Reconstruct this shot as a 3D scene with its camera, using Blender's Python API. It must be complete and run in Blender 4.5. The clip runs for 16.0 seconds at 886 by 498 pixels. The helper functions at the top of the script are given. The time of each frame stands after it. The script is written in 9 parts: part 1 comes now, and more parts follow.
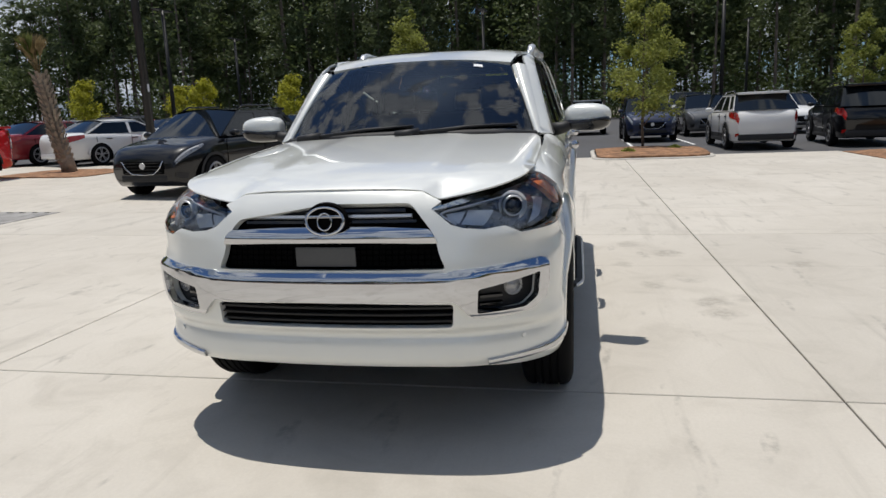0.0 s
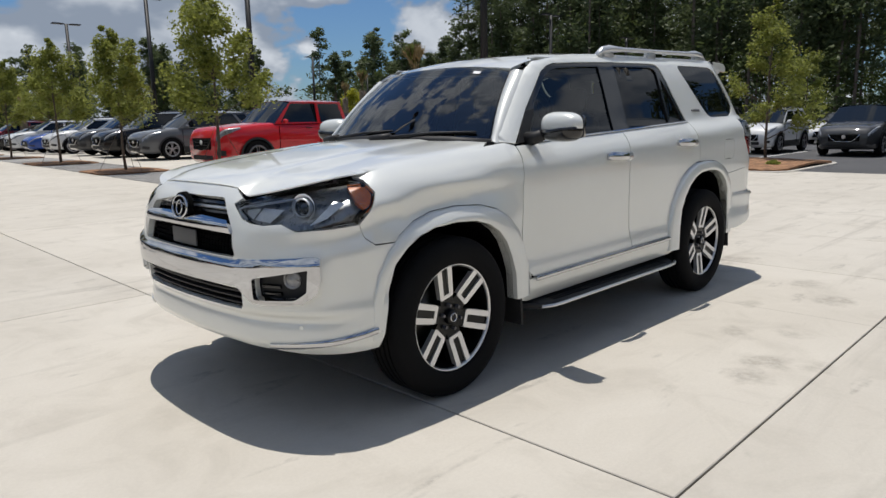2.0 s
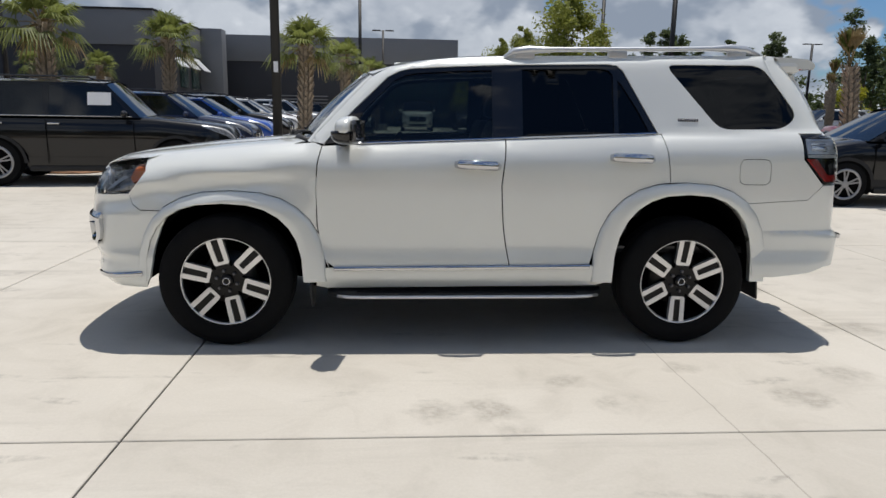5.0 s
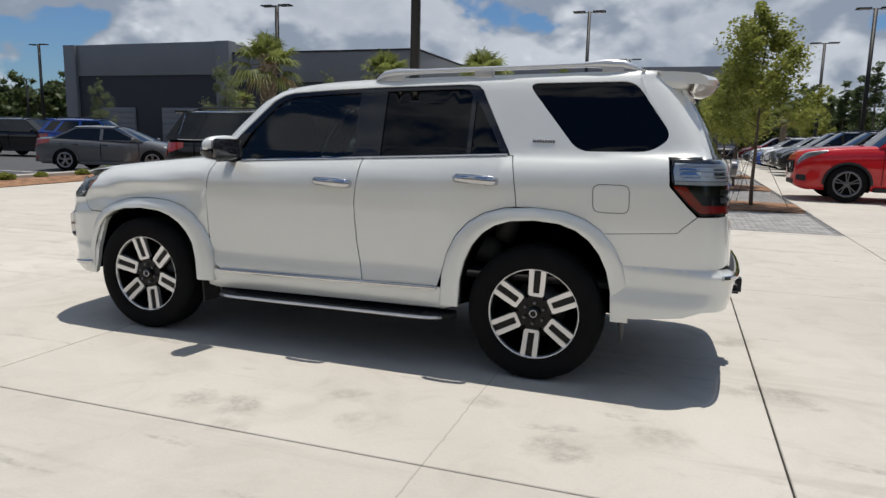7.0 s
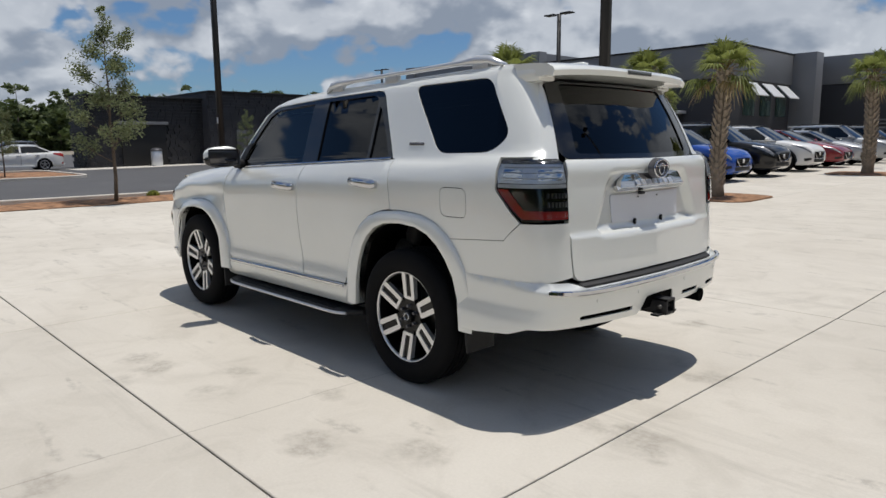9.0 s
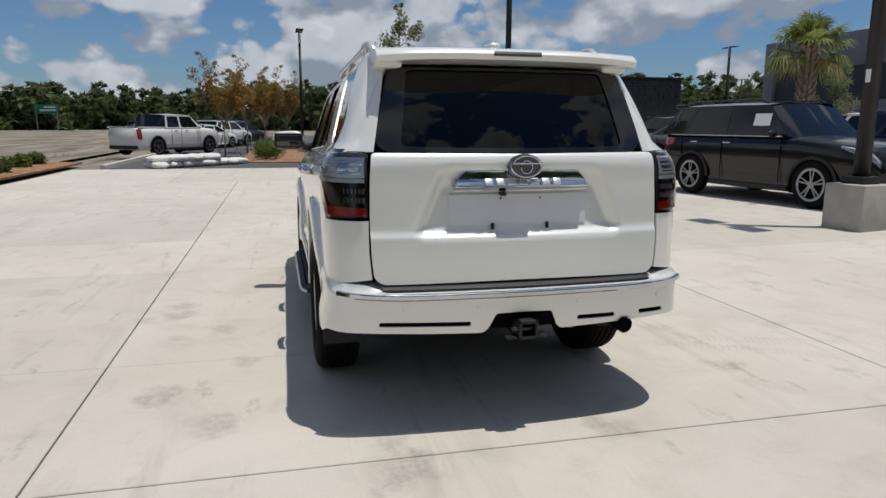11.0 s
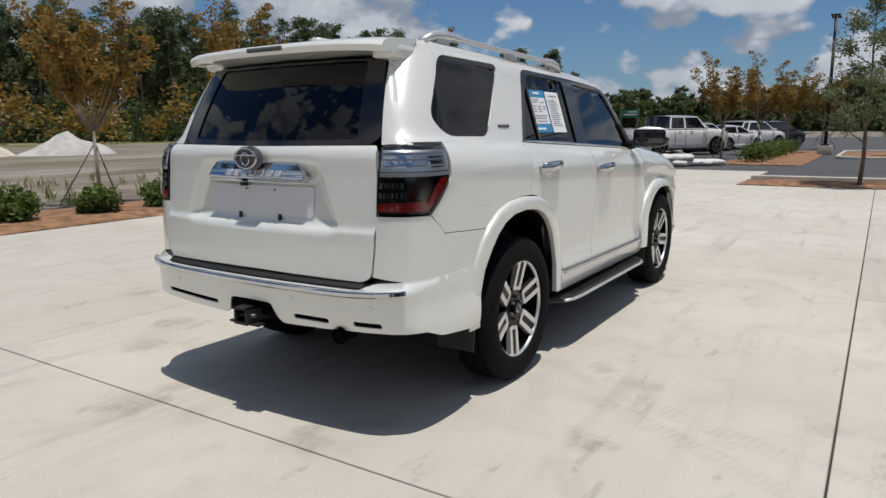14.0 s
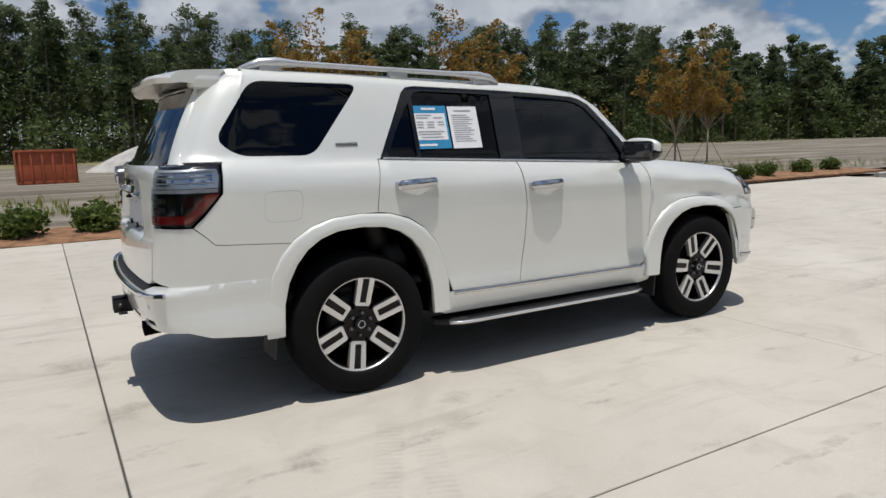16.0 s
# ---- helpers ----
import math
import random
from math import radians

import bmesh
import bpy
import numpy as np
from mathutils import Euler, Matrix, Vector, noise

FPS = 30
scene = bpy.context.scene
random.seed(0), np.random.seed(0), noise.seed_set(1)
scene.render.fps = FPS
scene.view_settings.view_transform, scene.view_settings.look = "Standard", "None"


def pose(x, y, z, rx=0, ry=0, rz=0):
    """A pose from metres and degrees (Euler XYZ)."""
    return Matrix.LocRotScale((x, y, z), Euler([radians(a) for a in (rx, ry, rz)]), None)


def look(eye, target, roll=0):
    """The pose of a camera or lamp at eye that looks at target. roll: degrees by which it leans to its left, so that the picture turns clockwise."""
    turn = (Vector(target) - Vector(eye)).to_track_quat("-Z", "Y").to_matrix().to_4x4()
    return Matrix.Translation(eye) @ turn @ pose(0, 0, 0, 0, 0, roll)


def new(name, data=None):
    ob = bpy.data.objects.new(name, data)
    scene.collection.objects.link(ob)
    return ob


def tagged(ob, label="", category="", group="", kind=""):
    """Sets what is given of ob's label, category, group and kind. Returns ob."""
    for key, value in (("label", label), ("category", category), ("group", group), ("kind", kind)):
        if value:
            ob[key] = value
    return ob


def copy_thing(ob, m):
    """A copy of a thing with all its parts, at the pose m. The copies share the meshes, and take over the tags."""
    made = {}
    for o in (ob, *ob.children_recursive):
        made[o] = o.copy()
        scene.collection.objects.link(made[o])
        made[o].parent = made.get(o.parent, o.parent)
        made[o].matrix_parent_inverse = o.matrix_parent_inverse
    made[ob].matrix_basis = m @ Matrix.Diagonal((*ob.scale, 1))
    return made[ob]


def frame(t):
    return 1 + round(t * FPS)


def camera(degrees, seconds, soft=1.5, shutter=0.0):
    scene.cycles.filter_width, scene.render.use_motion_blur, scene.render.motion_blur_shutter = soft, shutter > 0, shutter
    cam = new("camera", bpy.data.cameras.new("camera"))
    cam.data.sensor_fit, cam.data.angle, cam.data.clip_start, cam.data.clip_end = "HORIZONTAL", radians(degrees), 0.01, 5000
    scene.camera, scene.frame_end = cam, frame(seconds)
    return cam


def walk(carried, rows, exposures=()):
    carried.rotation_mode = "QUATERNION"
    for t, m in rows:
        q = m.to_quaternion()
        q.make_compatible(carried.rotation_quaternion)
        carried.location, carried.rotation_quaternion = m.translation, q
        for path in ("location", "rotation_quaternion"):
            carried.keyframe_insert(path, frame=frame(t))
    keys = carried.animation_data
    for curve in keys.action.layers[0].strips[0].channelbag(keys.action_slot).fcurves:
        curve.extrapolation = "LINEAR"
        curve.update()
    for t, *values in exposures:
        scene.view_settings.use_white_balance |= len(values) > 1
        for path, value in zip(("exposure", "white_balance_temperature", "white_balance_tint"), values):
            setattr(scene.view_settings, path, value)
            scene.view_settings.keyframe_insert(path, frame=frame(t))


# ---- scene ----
cam = camera(66.2, 16.0)
PATH = [
    (0, (4.722, 0.944, 1.355), (2.8, 0.555, 0.963), -2.4),
    (0.5, (4.552, 1.522, 1.338), (2.688, 0.909, 0.953), -3.0),
    (1, (4.369, 2.097, 1.343), (2.647, 1.161, 0.943), -2.8),
    (1.5, (4.065, 2.616, 1.328), (2.487, 1.445, 0.952), -1.4),
    (2, (3.702, 3.118, 1.327), (2.306, 1.732, 0.965), -1.2),
    (2.5, (3.233, 3.54, 1.311), (2.011, 1.994, 0.968), -1.1),
    (3, (2.726, 3.935, 1.323), (1.722, 2.24, 0.976), -1.9),
    (3.2, (2.505, 4.067, 1.349), (1.594, 2.322, 0.992), -1.6),
    (5.3, (0.02, 4.948, 1.395), (-0.007, 2.984, 1.02), 1.1),
    (5.5, (-0.222, 4.953, 1.348), (-0.179, 2.982, 1.012), 1.1),
    (6, (-0.862, 4.953, 1.362), (-0.631, 2.993, 1.038), 1.1),
    (6.5, (-1.509, 4.842, 1.367), (-1.079, 2.918, 1.028), 1.8),
    (7, (-2.138, 4.694, 1.382), (-1.497, 2.826, 1.065), 1.3),
    (7.5, (-2.751, 4.474, 1.378), (-1.902, 2.691, 1.062), 0.3),
    (8, (-3.322, 4.17, 1.393), (-2.27, 2.495, 1.09), 0.0),
    (8.5, (-3.85, 3.798, 1.382), (-2.563, 2.302, 1.059), 0.3),
    (9, (-4.345, 3.357, 1.395), (-2.903, 2.007, 1.085), -0.5),
    (9.2, (-4.531, 3.162, 1.416), (-3.023, 1.887, 1.095), 0.0),
    (11.3, (-5.462, 0.715, 1.428), (-3.517, 0.392, 1.094), -0.6),
    (11.5, (-5.493, 0.466, 1.384), (-3.532, 0.237, 1.069), -1.2),
    (12, (-5.474, -0.145, 1.4), (-3.501, -0.064, 1.083), -1.0),
    (12.5, (-5.392, -0.765, 1.375), (-3.465, -0.368, 1.012), -0.9),
    (13, (-5.216, -1.361, 1.381), (-3.359, -0.702, 1.035), -1.5),
    (13.5, (-4.984, -1.948, 1.372), (-3.225, -1.068, 1.009), -0.1),
    (14, (-4.677, -2.51, 1.377), (-3.02, -1.445, 1.028), -0.5),
    (14.5, (-4.302, -3.018, 1.364), (-2.798, -1.756, 0.985), -1.3),
    (15, (-3.874, -3.479, 1.379), (-2.542, -2.032, 1.015), -2.6),
    (15.5, (-3.394, -3.925, 1.378), (-2.231, -2.34, 1.011), -1.7),
    (16, (-2.852, -4.295, 1.395), (-1.854, -2.591, 1.08), -1.5),
]
walk(cam, [(t, look(eye, target, roll)) for t, eye, target, roll in PATH],
     [(0, -0.02), (1.5, 0.02), (5.5, 0.06), (9, 0.0), (11.5, -0.11), (16, -0.12)])


# ---- small tools ----
from mathutils import geometry


def hermite(tab):
    """A smooth function through rows (z, value)."""
    xs = np.array([p[0] for p in tab], float)
    ys = np.array([p[1] for p in tab], float)
    d = np.diff(ys) / np.diff(xs)
    m = np.zeros(len(xs))
    m[1:-1] = np.where(d[:-1] * d[1:] > 0, 2 * d[:-1] * d[1:] / (d[:-1] + d[1:] + 1e-12), 0)
    m[0], m[-1] = d[0], d[-1]

    def f(x):
        x = min(max(x, xs[0]), xs[-1])
        k = min(max(int(np.searchsorted(xs, x)) - 1, 0), len(xs) - 2)
        h = xs[k + 1] - xs[k]
        t = (x - xs[k]) / h
        return float((2 * t**3 - 3 * t**2 + 1) * ys[k] + (t**3 - 2 * t**2 + t) * h * m[k]
                     + (-2 * t**3 + 3 * t**2) * ys[k + 1] + (t**3 - t**2) * h * m[k + 1])
    return f


def sstep(a, b, x):
    t = min(max((x - a) / (b - a), 0.0), 1.0)
    return t * t * (3 - 2 * t)


def thing(name, label, category, at=(0, 0, 0), rz=0.0, group="", kind=""):
    """An Empty at a thing's base."""
    e = new(name)
    e.empty_display_size = 0.1
    e.matrix_world = pose(*at, 0, 0, rz)
    return tagged(e, label, category, group, kind)


def true_normals(me):
    """Shades a sheet by the normals of the surface it was laid on; its turned edges stay flat."""
    n, nl = len(me.vertices), len(me.loops)
    at = np.empty(3 * n, np.float32)
    me.attributes["nrm"].data.foreach_get("vector", at)
    at = at.reshape(-1, 3)
    out = np.zeros((nl, 3), np.float32)
    for p in me.polygons:
        f = np.array(p.normal)
        for i in p.loop_indices:
            v = at[me.loops[i].vertex_index]
            d = float(v @ f)
            out[i] = v * np.sign(d) if abs(d) > 0.6 else f
    me.attributes.remove(me.attributes["nrm"])
    me.normals_split_custom_set([tuple(v) for v in out])


def part(name, bm, material, parent=None, label="", smooth=True, keep=False):
    """One mesh object from a bmesh, under a thing or a part."""
    me = bpy.data.meshes.new(name)
    if smooth:
        for f in bm.faces:
            f.smooth = True
    bm.to_mesh(me)
    bm.free()
    if "nrm" in me.attributes:
        true_normals(me)
    for m in material if isinstance(material, (list, tuple)) else [material]:
        me.materials.append(m)
    ob = new(name, me)
    if parent is not None:
        ob.parent = parent
    return tagged(ob, label)


def sharp(bm, degrees=35):
    lim = radians(degrees)
    for e in bm.edges:
        if len(e.link_faces) != 2 or e.calc_face_angle(0) > lim:
            e.smooth = False
    return bm


def add_box(bm, x0, y0, z0, x1, y1, z1, bevel=0.0, m=None, mat=0):
    r = bmesh.ops.create_cube(bm, size=1)
    vs = r["verts"]
    t = Matrix.LocRotScale(((x0 + x1) / 2, (y0 + y1) / 2, (z0 + z1) / 2), None, (x1 - x0, y1 - y0, z1 - z0))
    bmesh.ops.transform(bm, verts=vs, matrix=t)
    fs = list({f for v in vs for f in v.link_faces})
    if bevel:
        es = list({e for v in vs for e in v.link_edges})
        b = bmesh.ops.bevel(bm, geom=es, offset=bevel, segments=2, affect="EDGES", profile=0.6)
        vs = list({v for f in b["faces"] for v in f.verts} | {v for v in vs if v.is_valid})
        fs = list({f for v in vs for f in v.link_faces})
    for f in fs:
        f.material_index = mat
    if m is not None:
        bmesh.ops.transform(bm, verts=vs, matrix=m)
    return vs


def boxed(x0, y0, z0, x1, y1, z1, bevel=0.0):
    bm = bmesh.new()
    add_box(bm, x0, y0, z0, x1, y1, z1, bevel)
    return sharp(bm)


def add_tube(bm, pts, radius, seg=8, caps=True, mat=0):
    """A tube along points; radius: a number or one per point."""
    pts = [Vector(p) for p in pts]
    rad = radius if isinstance(radius, (list, tuple)) else [radius] * len(pts)
    rings = []
    side = None
    for i, p in enumerate(pts):
        d = (pts[min(i + 1, len(pts) - 1)] - pts[max(i - 1, 0)]).normalized()
        if side is None:
            side = d.orthogonal().normalized()
        else:
            side = (side - d * side.dot(d)).normalized()
        up = d.cross(side)
        rings.append([bm.verts.new(p + (side * math.cos(a) + up * math.sin(a)) * rad[i])
                      for a in (2 * math.pi * k / seg for k in range(seg))])
    for a, b in zip(rings, rings[1:]):
        for k in range(seg):
            f = bm.faces.new((a[k], a[(k + 1) % seg], b[(k + 1) % seg], b[k]))
            f.material_index = mat
    if caps:
        bm.faces.new(rings[0][::-1]).material_index = mat
        bm.faces.new(rings[-1]).material_index = mat
    return rings


def tube(pts, radius, seg=8):
    bm = bmesh.new()
    add_tube(bm, pts, radius, seg)
    return sharp(bm, 50)


def add_lathe(bm, profile, seg=48, axis="y", closed=False, mat=0, a0=0.0):
    """Turns rows (radius, offset along the axis) round the axis."""
    rings = []
    for k in range(seg):
        a = a0 + 2 * math.pi * k / seg
        c, s = math.cos(a), math.sin(a)
        ring = []
        for r, h in profile:
            p = {"y": (r * c, h, r * s), "z": (r * c, r * s, h), "x": (h, r * c, r * s)}[axis]
            ring.append(bm.verts.new(p))
        rings.append(ring)
    n = len(profile)
    for k in range(seg):
        a, b = rings[k], rings[(k + 1) % seg]
        for i in range(n if closed else n - 1):
            f = bm.faces.new((a[i], a[(i + 1) % n], b[(i + 1) % n], b[i]))
            f.material_index = mat
    return rings


def lathe(profile, seg=48, axis="y", closed=False):
    bm = bmesh.new()
    add_lathe(bm, profile, seg, axis, closed)
    bmesh.ops.remove_doubles(bm, verts=bm.verts, dist=1e-5)
    bmesh.ops.recalc_face_normals(bm, faces=bm.faces)
    return sharp(bm, 40)


def inside(p, poly):
    x, y = p
    hit = False
    for i in range(len(poly)):
        (x0, y0), (x1, y1) = poly[i - 1], poly[i]
        if (y0 > y) != (y1 > y) and x < (x1 - x0) * (y - y0) / (y1 - y0) + x0:
            hit = not hit
    return hit


def rounded(poly, r, n=4):
    """A polygon with its corners rounded off."""
    out = []
    k = len(poly)
    for i in range(k):
        a, b, c = Vector(poly[i - 1]), Vector(poly[i]), Vector(poly[(i + 1) % k])
        ra = min(r, (a - b).length * 0.45)
        rc = min(r, (c - b).length * 0.45)
        p0, p1 = b + (a - b).normalized() * ra, b + (c - b).normalized() * rc
        for j in range(n + 1):
            t = j / n
            q = p0 * (1 - t) ** 2 + b * 2 * t * (1 - t) + p1 * t * t
            out.append((q.x, q.y))
    return out


def shrink(poly, d):
    """A polygon with its outline moved inwards by d."""
    area = sum(poly[i - 1][0] * poly[i][1] - poly[i][0] * poly[i - 1][1] for i in range(len(poly)))
    s = 1 if area > 0 else -1
    out = []
    for i in range(len(poly)):
        a, b, c = Vector(poly[i - 1]), Vector(poly[i]), Vector(poly[(i + 1) % len(poly)])
        e0, e1 = (b - a), (c - b)
        if e0.length < 1e-6 or e1.length < 1e-6:
            out.append((b.x, b.y))
            continue
        e0.normalize(), e1.normalize()
        n0, n1 = Vector((-e0.y, e0.x)), Vector((-e1.y, e1.x))
        n = n0 + n1
        if n.length < 1e-4:
            n = n0
        n.normalize()
        q = b + n * (s * d / max(n.dot(n0), 0.4))
        out.append((q.x, q.y))
    return out


def dense(poly, step):
    out = []
    for i in range(len(poly)):
        a, b = Vector(poly[i]), Vector(poly[(i + 1) % len(poly)])
        n = max(1, int(math.ceil((b - a).length / step)))
        for k in range(n):
            q = a.lerp(b, k / n)
            out.append((q.x, q.y))
    return out


def panel(outline, surf, holes=(), step=0.06, thick=0.015, lift=0.0, edge=0.003):
    """A sheet cut to an outline (2D) and laid on the surface surf(a, b), with its edges turned inwards."""
    loops = [dense(outline, step * 0.6)] + [dense(h, step * 0.5) for h in holes]
    pts, cons, seen = [], [], set()
    for lp in loops:
        keep = []
        for p in lp:
            key = (round(p[0], 4), round(p[1], 4))
            if key not in seen:
                seen.add(key)
                keep.append(p)
        base = len(pts)
        pts += keep
        cons += [(base + i, base + (i + 1) % len(keep)) for i in range(len(keep))]
    xs, ys = [p[0] for p in loops[0]], [p[1] for p in loops[0]]
    rim = np.array(pts)
    nx, ny = int((max(xs) - min(xs)) / step) + 1, int((max(ys) - min(ys)) / step) + 1
    for i in range(nx + 1):
        for j in range(ny + 1):
            q = (min(xs) + (i + 0.5 * (j % 2)) * step, min(ys) + j * step)
            if inside(q, loops[0]) and not any(inside(q, h) for h in loops[1:]):
                if np.min(np.hypot(rim[:, 0] - q[0], rim[:, 1] - q[1])) > step * 0.42:
                    pts.append(q)
    vs, _, fs, *_ = geometry.delaunay_2d_cdt([Vector(p) for p in pts], cons, [], 0, 1e-6)
    bm = bmesh.new()
    bm.verts.layers.float_vector.new("nrm")

    def place(a, b, d):
        p = Vector(surf(a, b))
        h = 0.004
        n = (Vector(surf(a + h, b)) - Vector(surf(a - h, b))).cross(Vector(surf(a, b + h)) - Vector(surf(a, b - h)))
        n.normalize()
        return p + n * d, n
    made = [place(v.x, v.y, lift) for v in vs]
    bv = [bm.verts.new(m[0]) for m in made]
    for f in fs:
        c = sum((vs[i] for i in f), Vector((0, 0))) / len(f)
        if inside(c, loops[0]) and not any(inside(c, h) for h in loops[1:]):
            try:
                bm.faces.new([bv[i] for i in f])
            except ValueError:
                pass
    bm.normal_update()
    top = list(bm.faces)
    if top:
        k = {v: m[1] for v, m in zip(bv, made)}
        lay_n = bm.verts.layers.float_vector["nrm"]
        for v, m in zip(bv, made):
            v[lay_n] = m[1]
        if sum(f.normal.dot(k[f.verts[0]]) for f in top) < 0:
            bmesh.ops.reverse_faces(bm, faces=top)
        if thick > 0:
            rim_edges = [e for e in bm.edges if len(e.link_faces) == 1]
            low = {}
            mid = {}
            for e in rim_edges:
                for v in e.verts:
                    if v not in low:
                        low[v] = bm.verts.new(v.co - k[v] * thick)
                        low_n = k[v]
            for e in rim_edges:
                a, b = e.verts
                f = e.link_faces[0]
                order = [lp.vert for lp in f.loops]
                ia = order.index(a)
                if order[(ia + 1) % len(order)] is b:
                    a, b = b, a
                bm.faces.new((a, b, low[b], low[a]))
                e.smooth = False
    for v in [v for v in bm.verts if not v.link_faces]:
        bm.verts.remove(v)
    return bm

# ---- sky, sun and exposure ----
SUN = Vector((-0.085, -0.165, 1.0)).normalized()
world = bpy.data.worlds.new("sky")
scene.world = world
world.use_nodes = True
wt = world.node_tree
wt.nodes.clear()


def wn(kind, **kw):
    n = wt.nodes.new(kind)
    for k, v in kw.items():
        if k == "op":
            n.operation = v
        elif k == "blend":
            n.blend_type = v
    return n


sky = wt.nodes.new("ShaderNodeTexSky")
sky.sky_type, sky.sun_disc = "NISHITA", False
sky.sun_elevation = math.asin(SUN.z)
sky.sun_rotation = math.atan2(SUN.x, SUN.y)
sky.air_density, sky.dust_density, sky.ozone_density = 1.0, 0.6, 1.5
coord = wt.nodes.new("ShaderNodeTexCoord")
sep = wt.nodes.new("ShaderNodeSeparateXYZ")
wt.links.new(coord.outputs["Generated"], sep.inputs[0])


def wmath(op, a, b=None, c=None):
    n = wt.nodes.new("ShaderNodeMath")
    n.operation = op
    for i, v in enumerate((a, b, c)):
        if v is None:
            continue
        if isinstance(v, (int, float)):
            n.inputs[i].default_value = v
        else:
            wt.links.new(v, n.inputs[i])
    return n.outputs[0]


# cumulus: the direction, flattened so that the heaps are wider than high
flat_z = wmath("MULTIPLY", sep.outputs[2], 1.55)
comb = wt.nodes.new("ShaderNodeCombineXYZ")
wt.links.new(sep.outputs[0], comb.inputs[0])
wt.links.new(sep.outputs[1], comb.inputs[1])
wt.links.new(flat_z, comb.inputs[2])


def cloud_noise(scale, detail, rough, shift, dist=0.0):
    mp = wt.nodes.new("ShaderNodeMapping")
    mp.inputs["Location"].default_value = shift
    wt.links.new(comb.outputs[0], mp.inputs[0])
    nz = wt.nodes.new("ShaderNodeTexNoise")
    nz.inputs["Scale"].default_value, nz.inputs["Detail"].default_value = scale, detail
    nz.inputs["Roughness"].default_value = rough
    nz.inputs["Distortion"].default_value = dist
    wt.links.new(mp.outputs[0], nz.inputs["Vector"])
    return nz.outputs[0]


def cloud_heaps(scale, shift):
    mp = wt.nodes.new("ShaderNodeMapping")
    mp.inputs["Location"].default_value = shift
    wt.links.new(comb.outputs[0], mp.inputs[0])
    nz = wt.nodes.new("ShaderNodeTexNoise")
    nz.inputs["Scale"].default_value, nz.inputs["Detail"].default_value = 7.0, 4
    wt.links.new(mp.outputs[0], nz.inputs["Vector"])
    wob = wt.nodes.new("ShaderNodeVectorMath")
    wob.operation = "MULTIPLY_ADD"
    wob.inputs[1].default_value = (0.09, 0.09, 0.09)
    wt.links.new(nz.outputs["Color"], wob.inputs[0])
    wt.links.new(mp.outputs[0], wob.inputs[2])
    v = wt.nodes.new("ShaderNodeTexVoronoi")
    v.feature = "SMOOTH_F1"
    v.inputs["Scale"].default_value, v.inputs["Smoothness"].default_value = scale, 0.35
    v.inputs["Detail"].default_value, v.inputs["Roughness"].default_value = 3.0, 0.5
    wt.links.new(wob.outputs[0], v.inputs["Vector"])
    return v.outputs["Distance"]


def wramp(x, a, b, lo=0.0, hi=1.0):
    n = wt.nodes.new("ShaderNodeMapRange")
    n.interpolation_type = "SMOOTHSTEP"
    n.inputs[1].default_value, n.inputs[2].default_value = a, b
    n.inputs[3].default_value, n.inputs[4].default_value = lo, hi
    wt.links.new(x, n.inputs[0])
    return n.outputs[0]


def cloud_body(dz):
    """How thick the cloud is: broad fields less the gaps between round heaps."""
    field = cloud_noise(2.1, 7, 0.52, (4.2, 1.7, dz), 0.2)
    heap = cloud_heaps(5.2, (1.0, 2.4, dz))
    curls = cloud_heaps(15.0, (3.1, 0.7, dz))
    return wmath("SUBTRACT", wmath("SUBTRACT", field, wmath("MULTIPLY", heap, 0.30)), wmath("MULTIPLY", curls, 0.085))


body = cloud_body(0.0)
above = cloud_body(0.075)
high = wramp(sep.outputs[2], 0.22, 0.65, 0.0, 0.055)
low_haze = wramp(sep.outputs[2], 0.0, 0.20, 0.030, 0.0)
dense_at = wmath("ADD", wmath("SUBTRACT", body, high), low_haze)
cover = wramp(dense_at, 0.070, 0.120)
lit = wramp(wmath("SUBTRACT", body, wmath("MULTIPLY", above, 0.90)), -0.055, 0.085)
thick = wramp(body, 0.20, 0.36, 1.0, 0.62)
mixc = wt.nodes.new("ShaderNodeMix")
mixc.data_type = "RGBA"
mixc.inputs[6].default_value = (5.4, 6.3, 7.8, 1)
mixc.inputs[7].default_value = (16.2, 16.8, 17.6, 1)
curl = wramp(cloud_heaps(15.0, (3.1, 0.7, 0.0)), 0.25, 0.80, 1.0, 0.62)
soft = wramp(cloud_noise(6.0, 8, 0.6, (0.3, 2.2, 0.05), 0.5), 0.34, 0.62, 0.68, 1.0)
wt.links.new(wmath("MULTIPLY", wmath("MULTIPLY", lit, thick), wmath("MULTIPLY", curl, soft)), mixc.inputs[0])
lay = wt.nodes.new("ShaderNodeMix")
lay.data_type = "RGBA"
wt.links.new(wmath("MULTIPLY", cover, 0.95), lay.inputs[0])
blue = wt.nodes.new("ShaderNodeMix")
blue.data_type, blue.blend_type = "RGBA", "MULTIPLY"
blue.inputs[0].default_value = 1.0
blue.inputs[7].default_value = (0.88, 1.22, 1.62, 1)
wt.links.new(sky.outputs[0], blue.inputs[6])
wt.links.new(blue.outputs[2], lay.inputs[6])
wt.links.new(mixc.outputs[2], lay.inputs[7])
bgd = wt.nodes.new("ShaderNodeBackground")
bgd.inputs[1].default_value = 0.048
wt.links.new(lay.outputs[2], bgd.inputs[0])
wout = wt.nodes.new("ShaderNodeOutputWorld")
wt.links.new(bgd.outputs[0], wout.inputs[0])

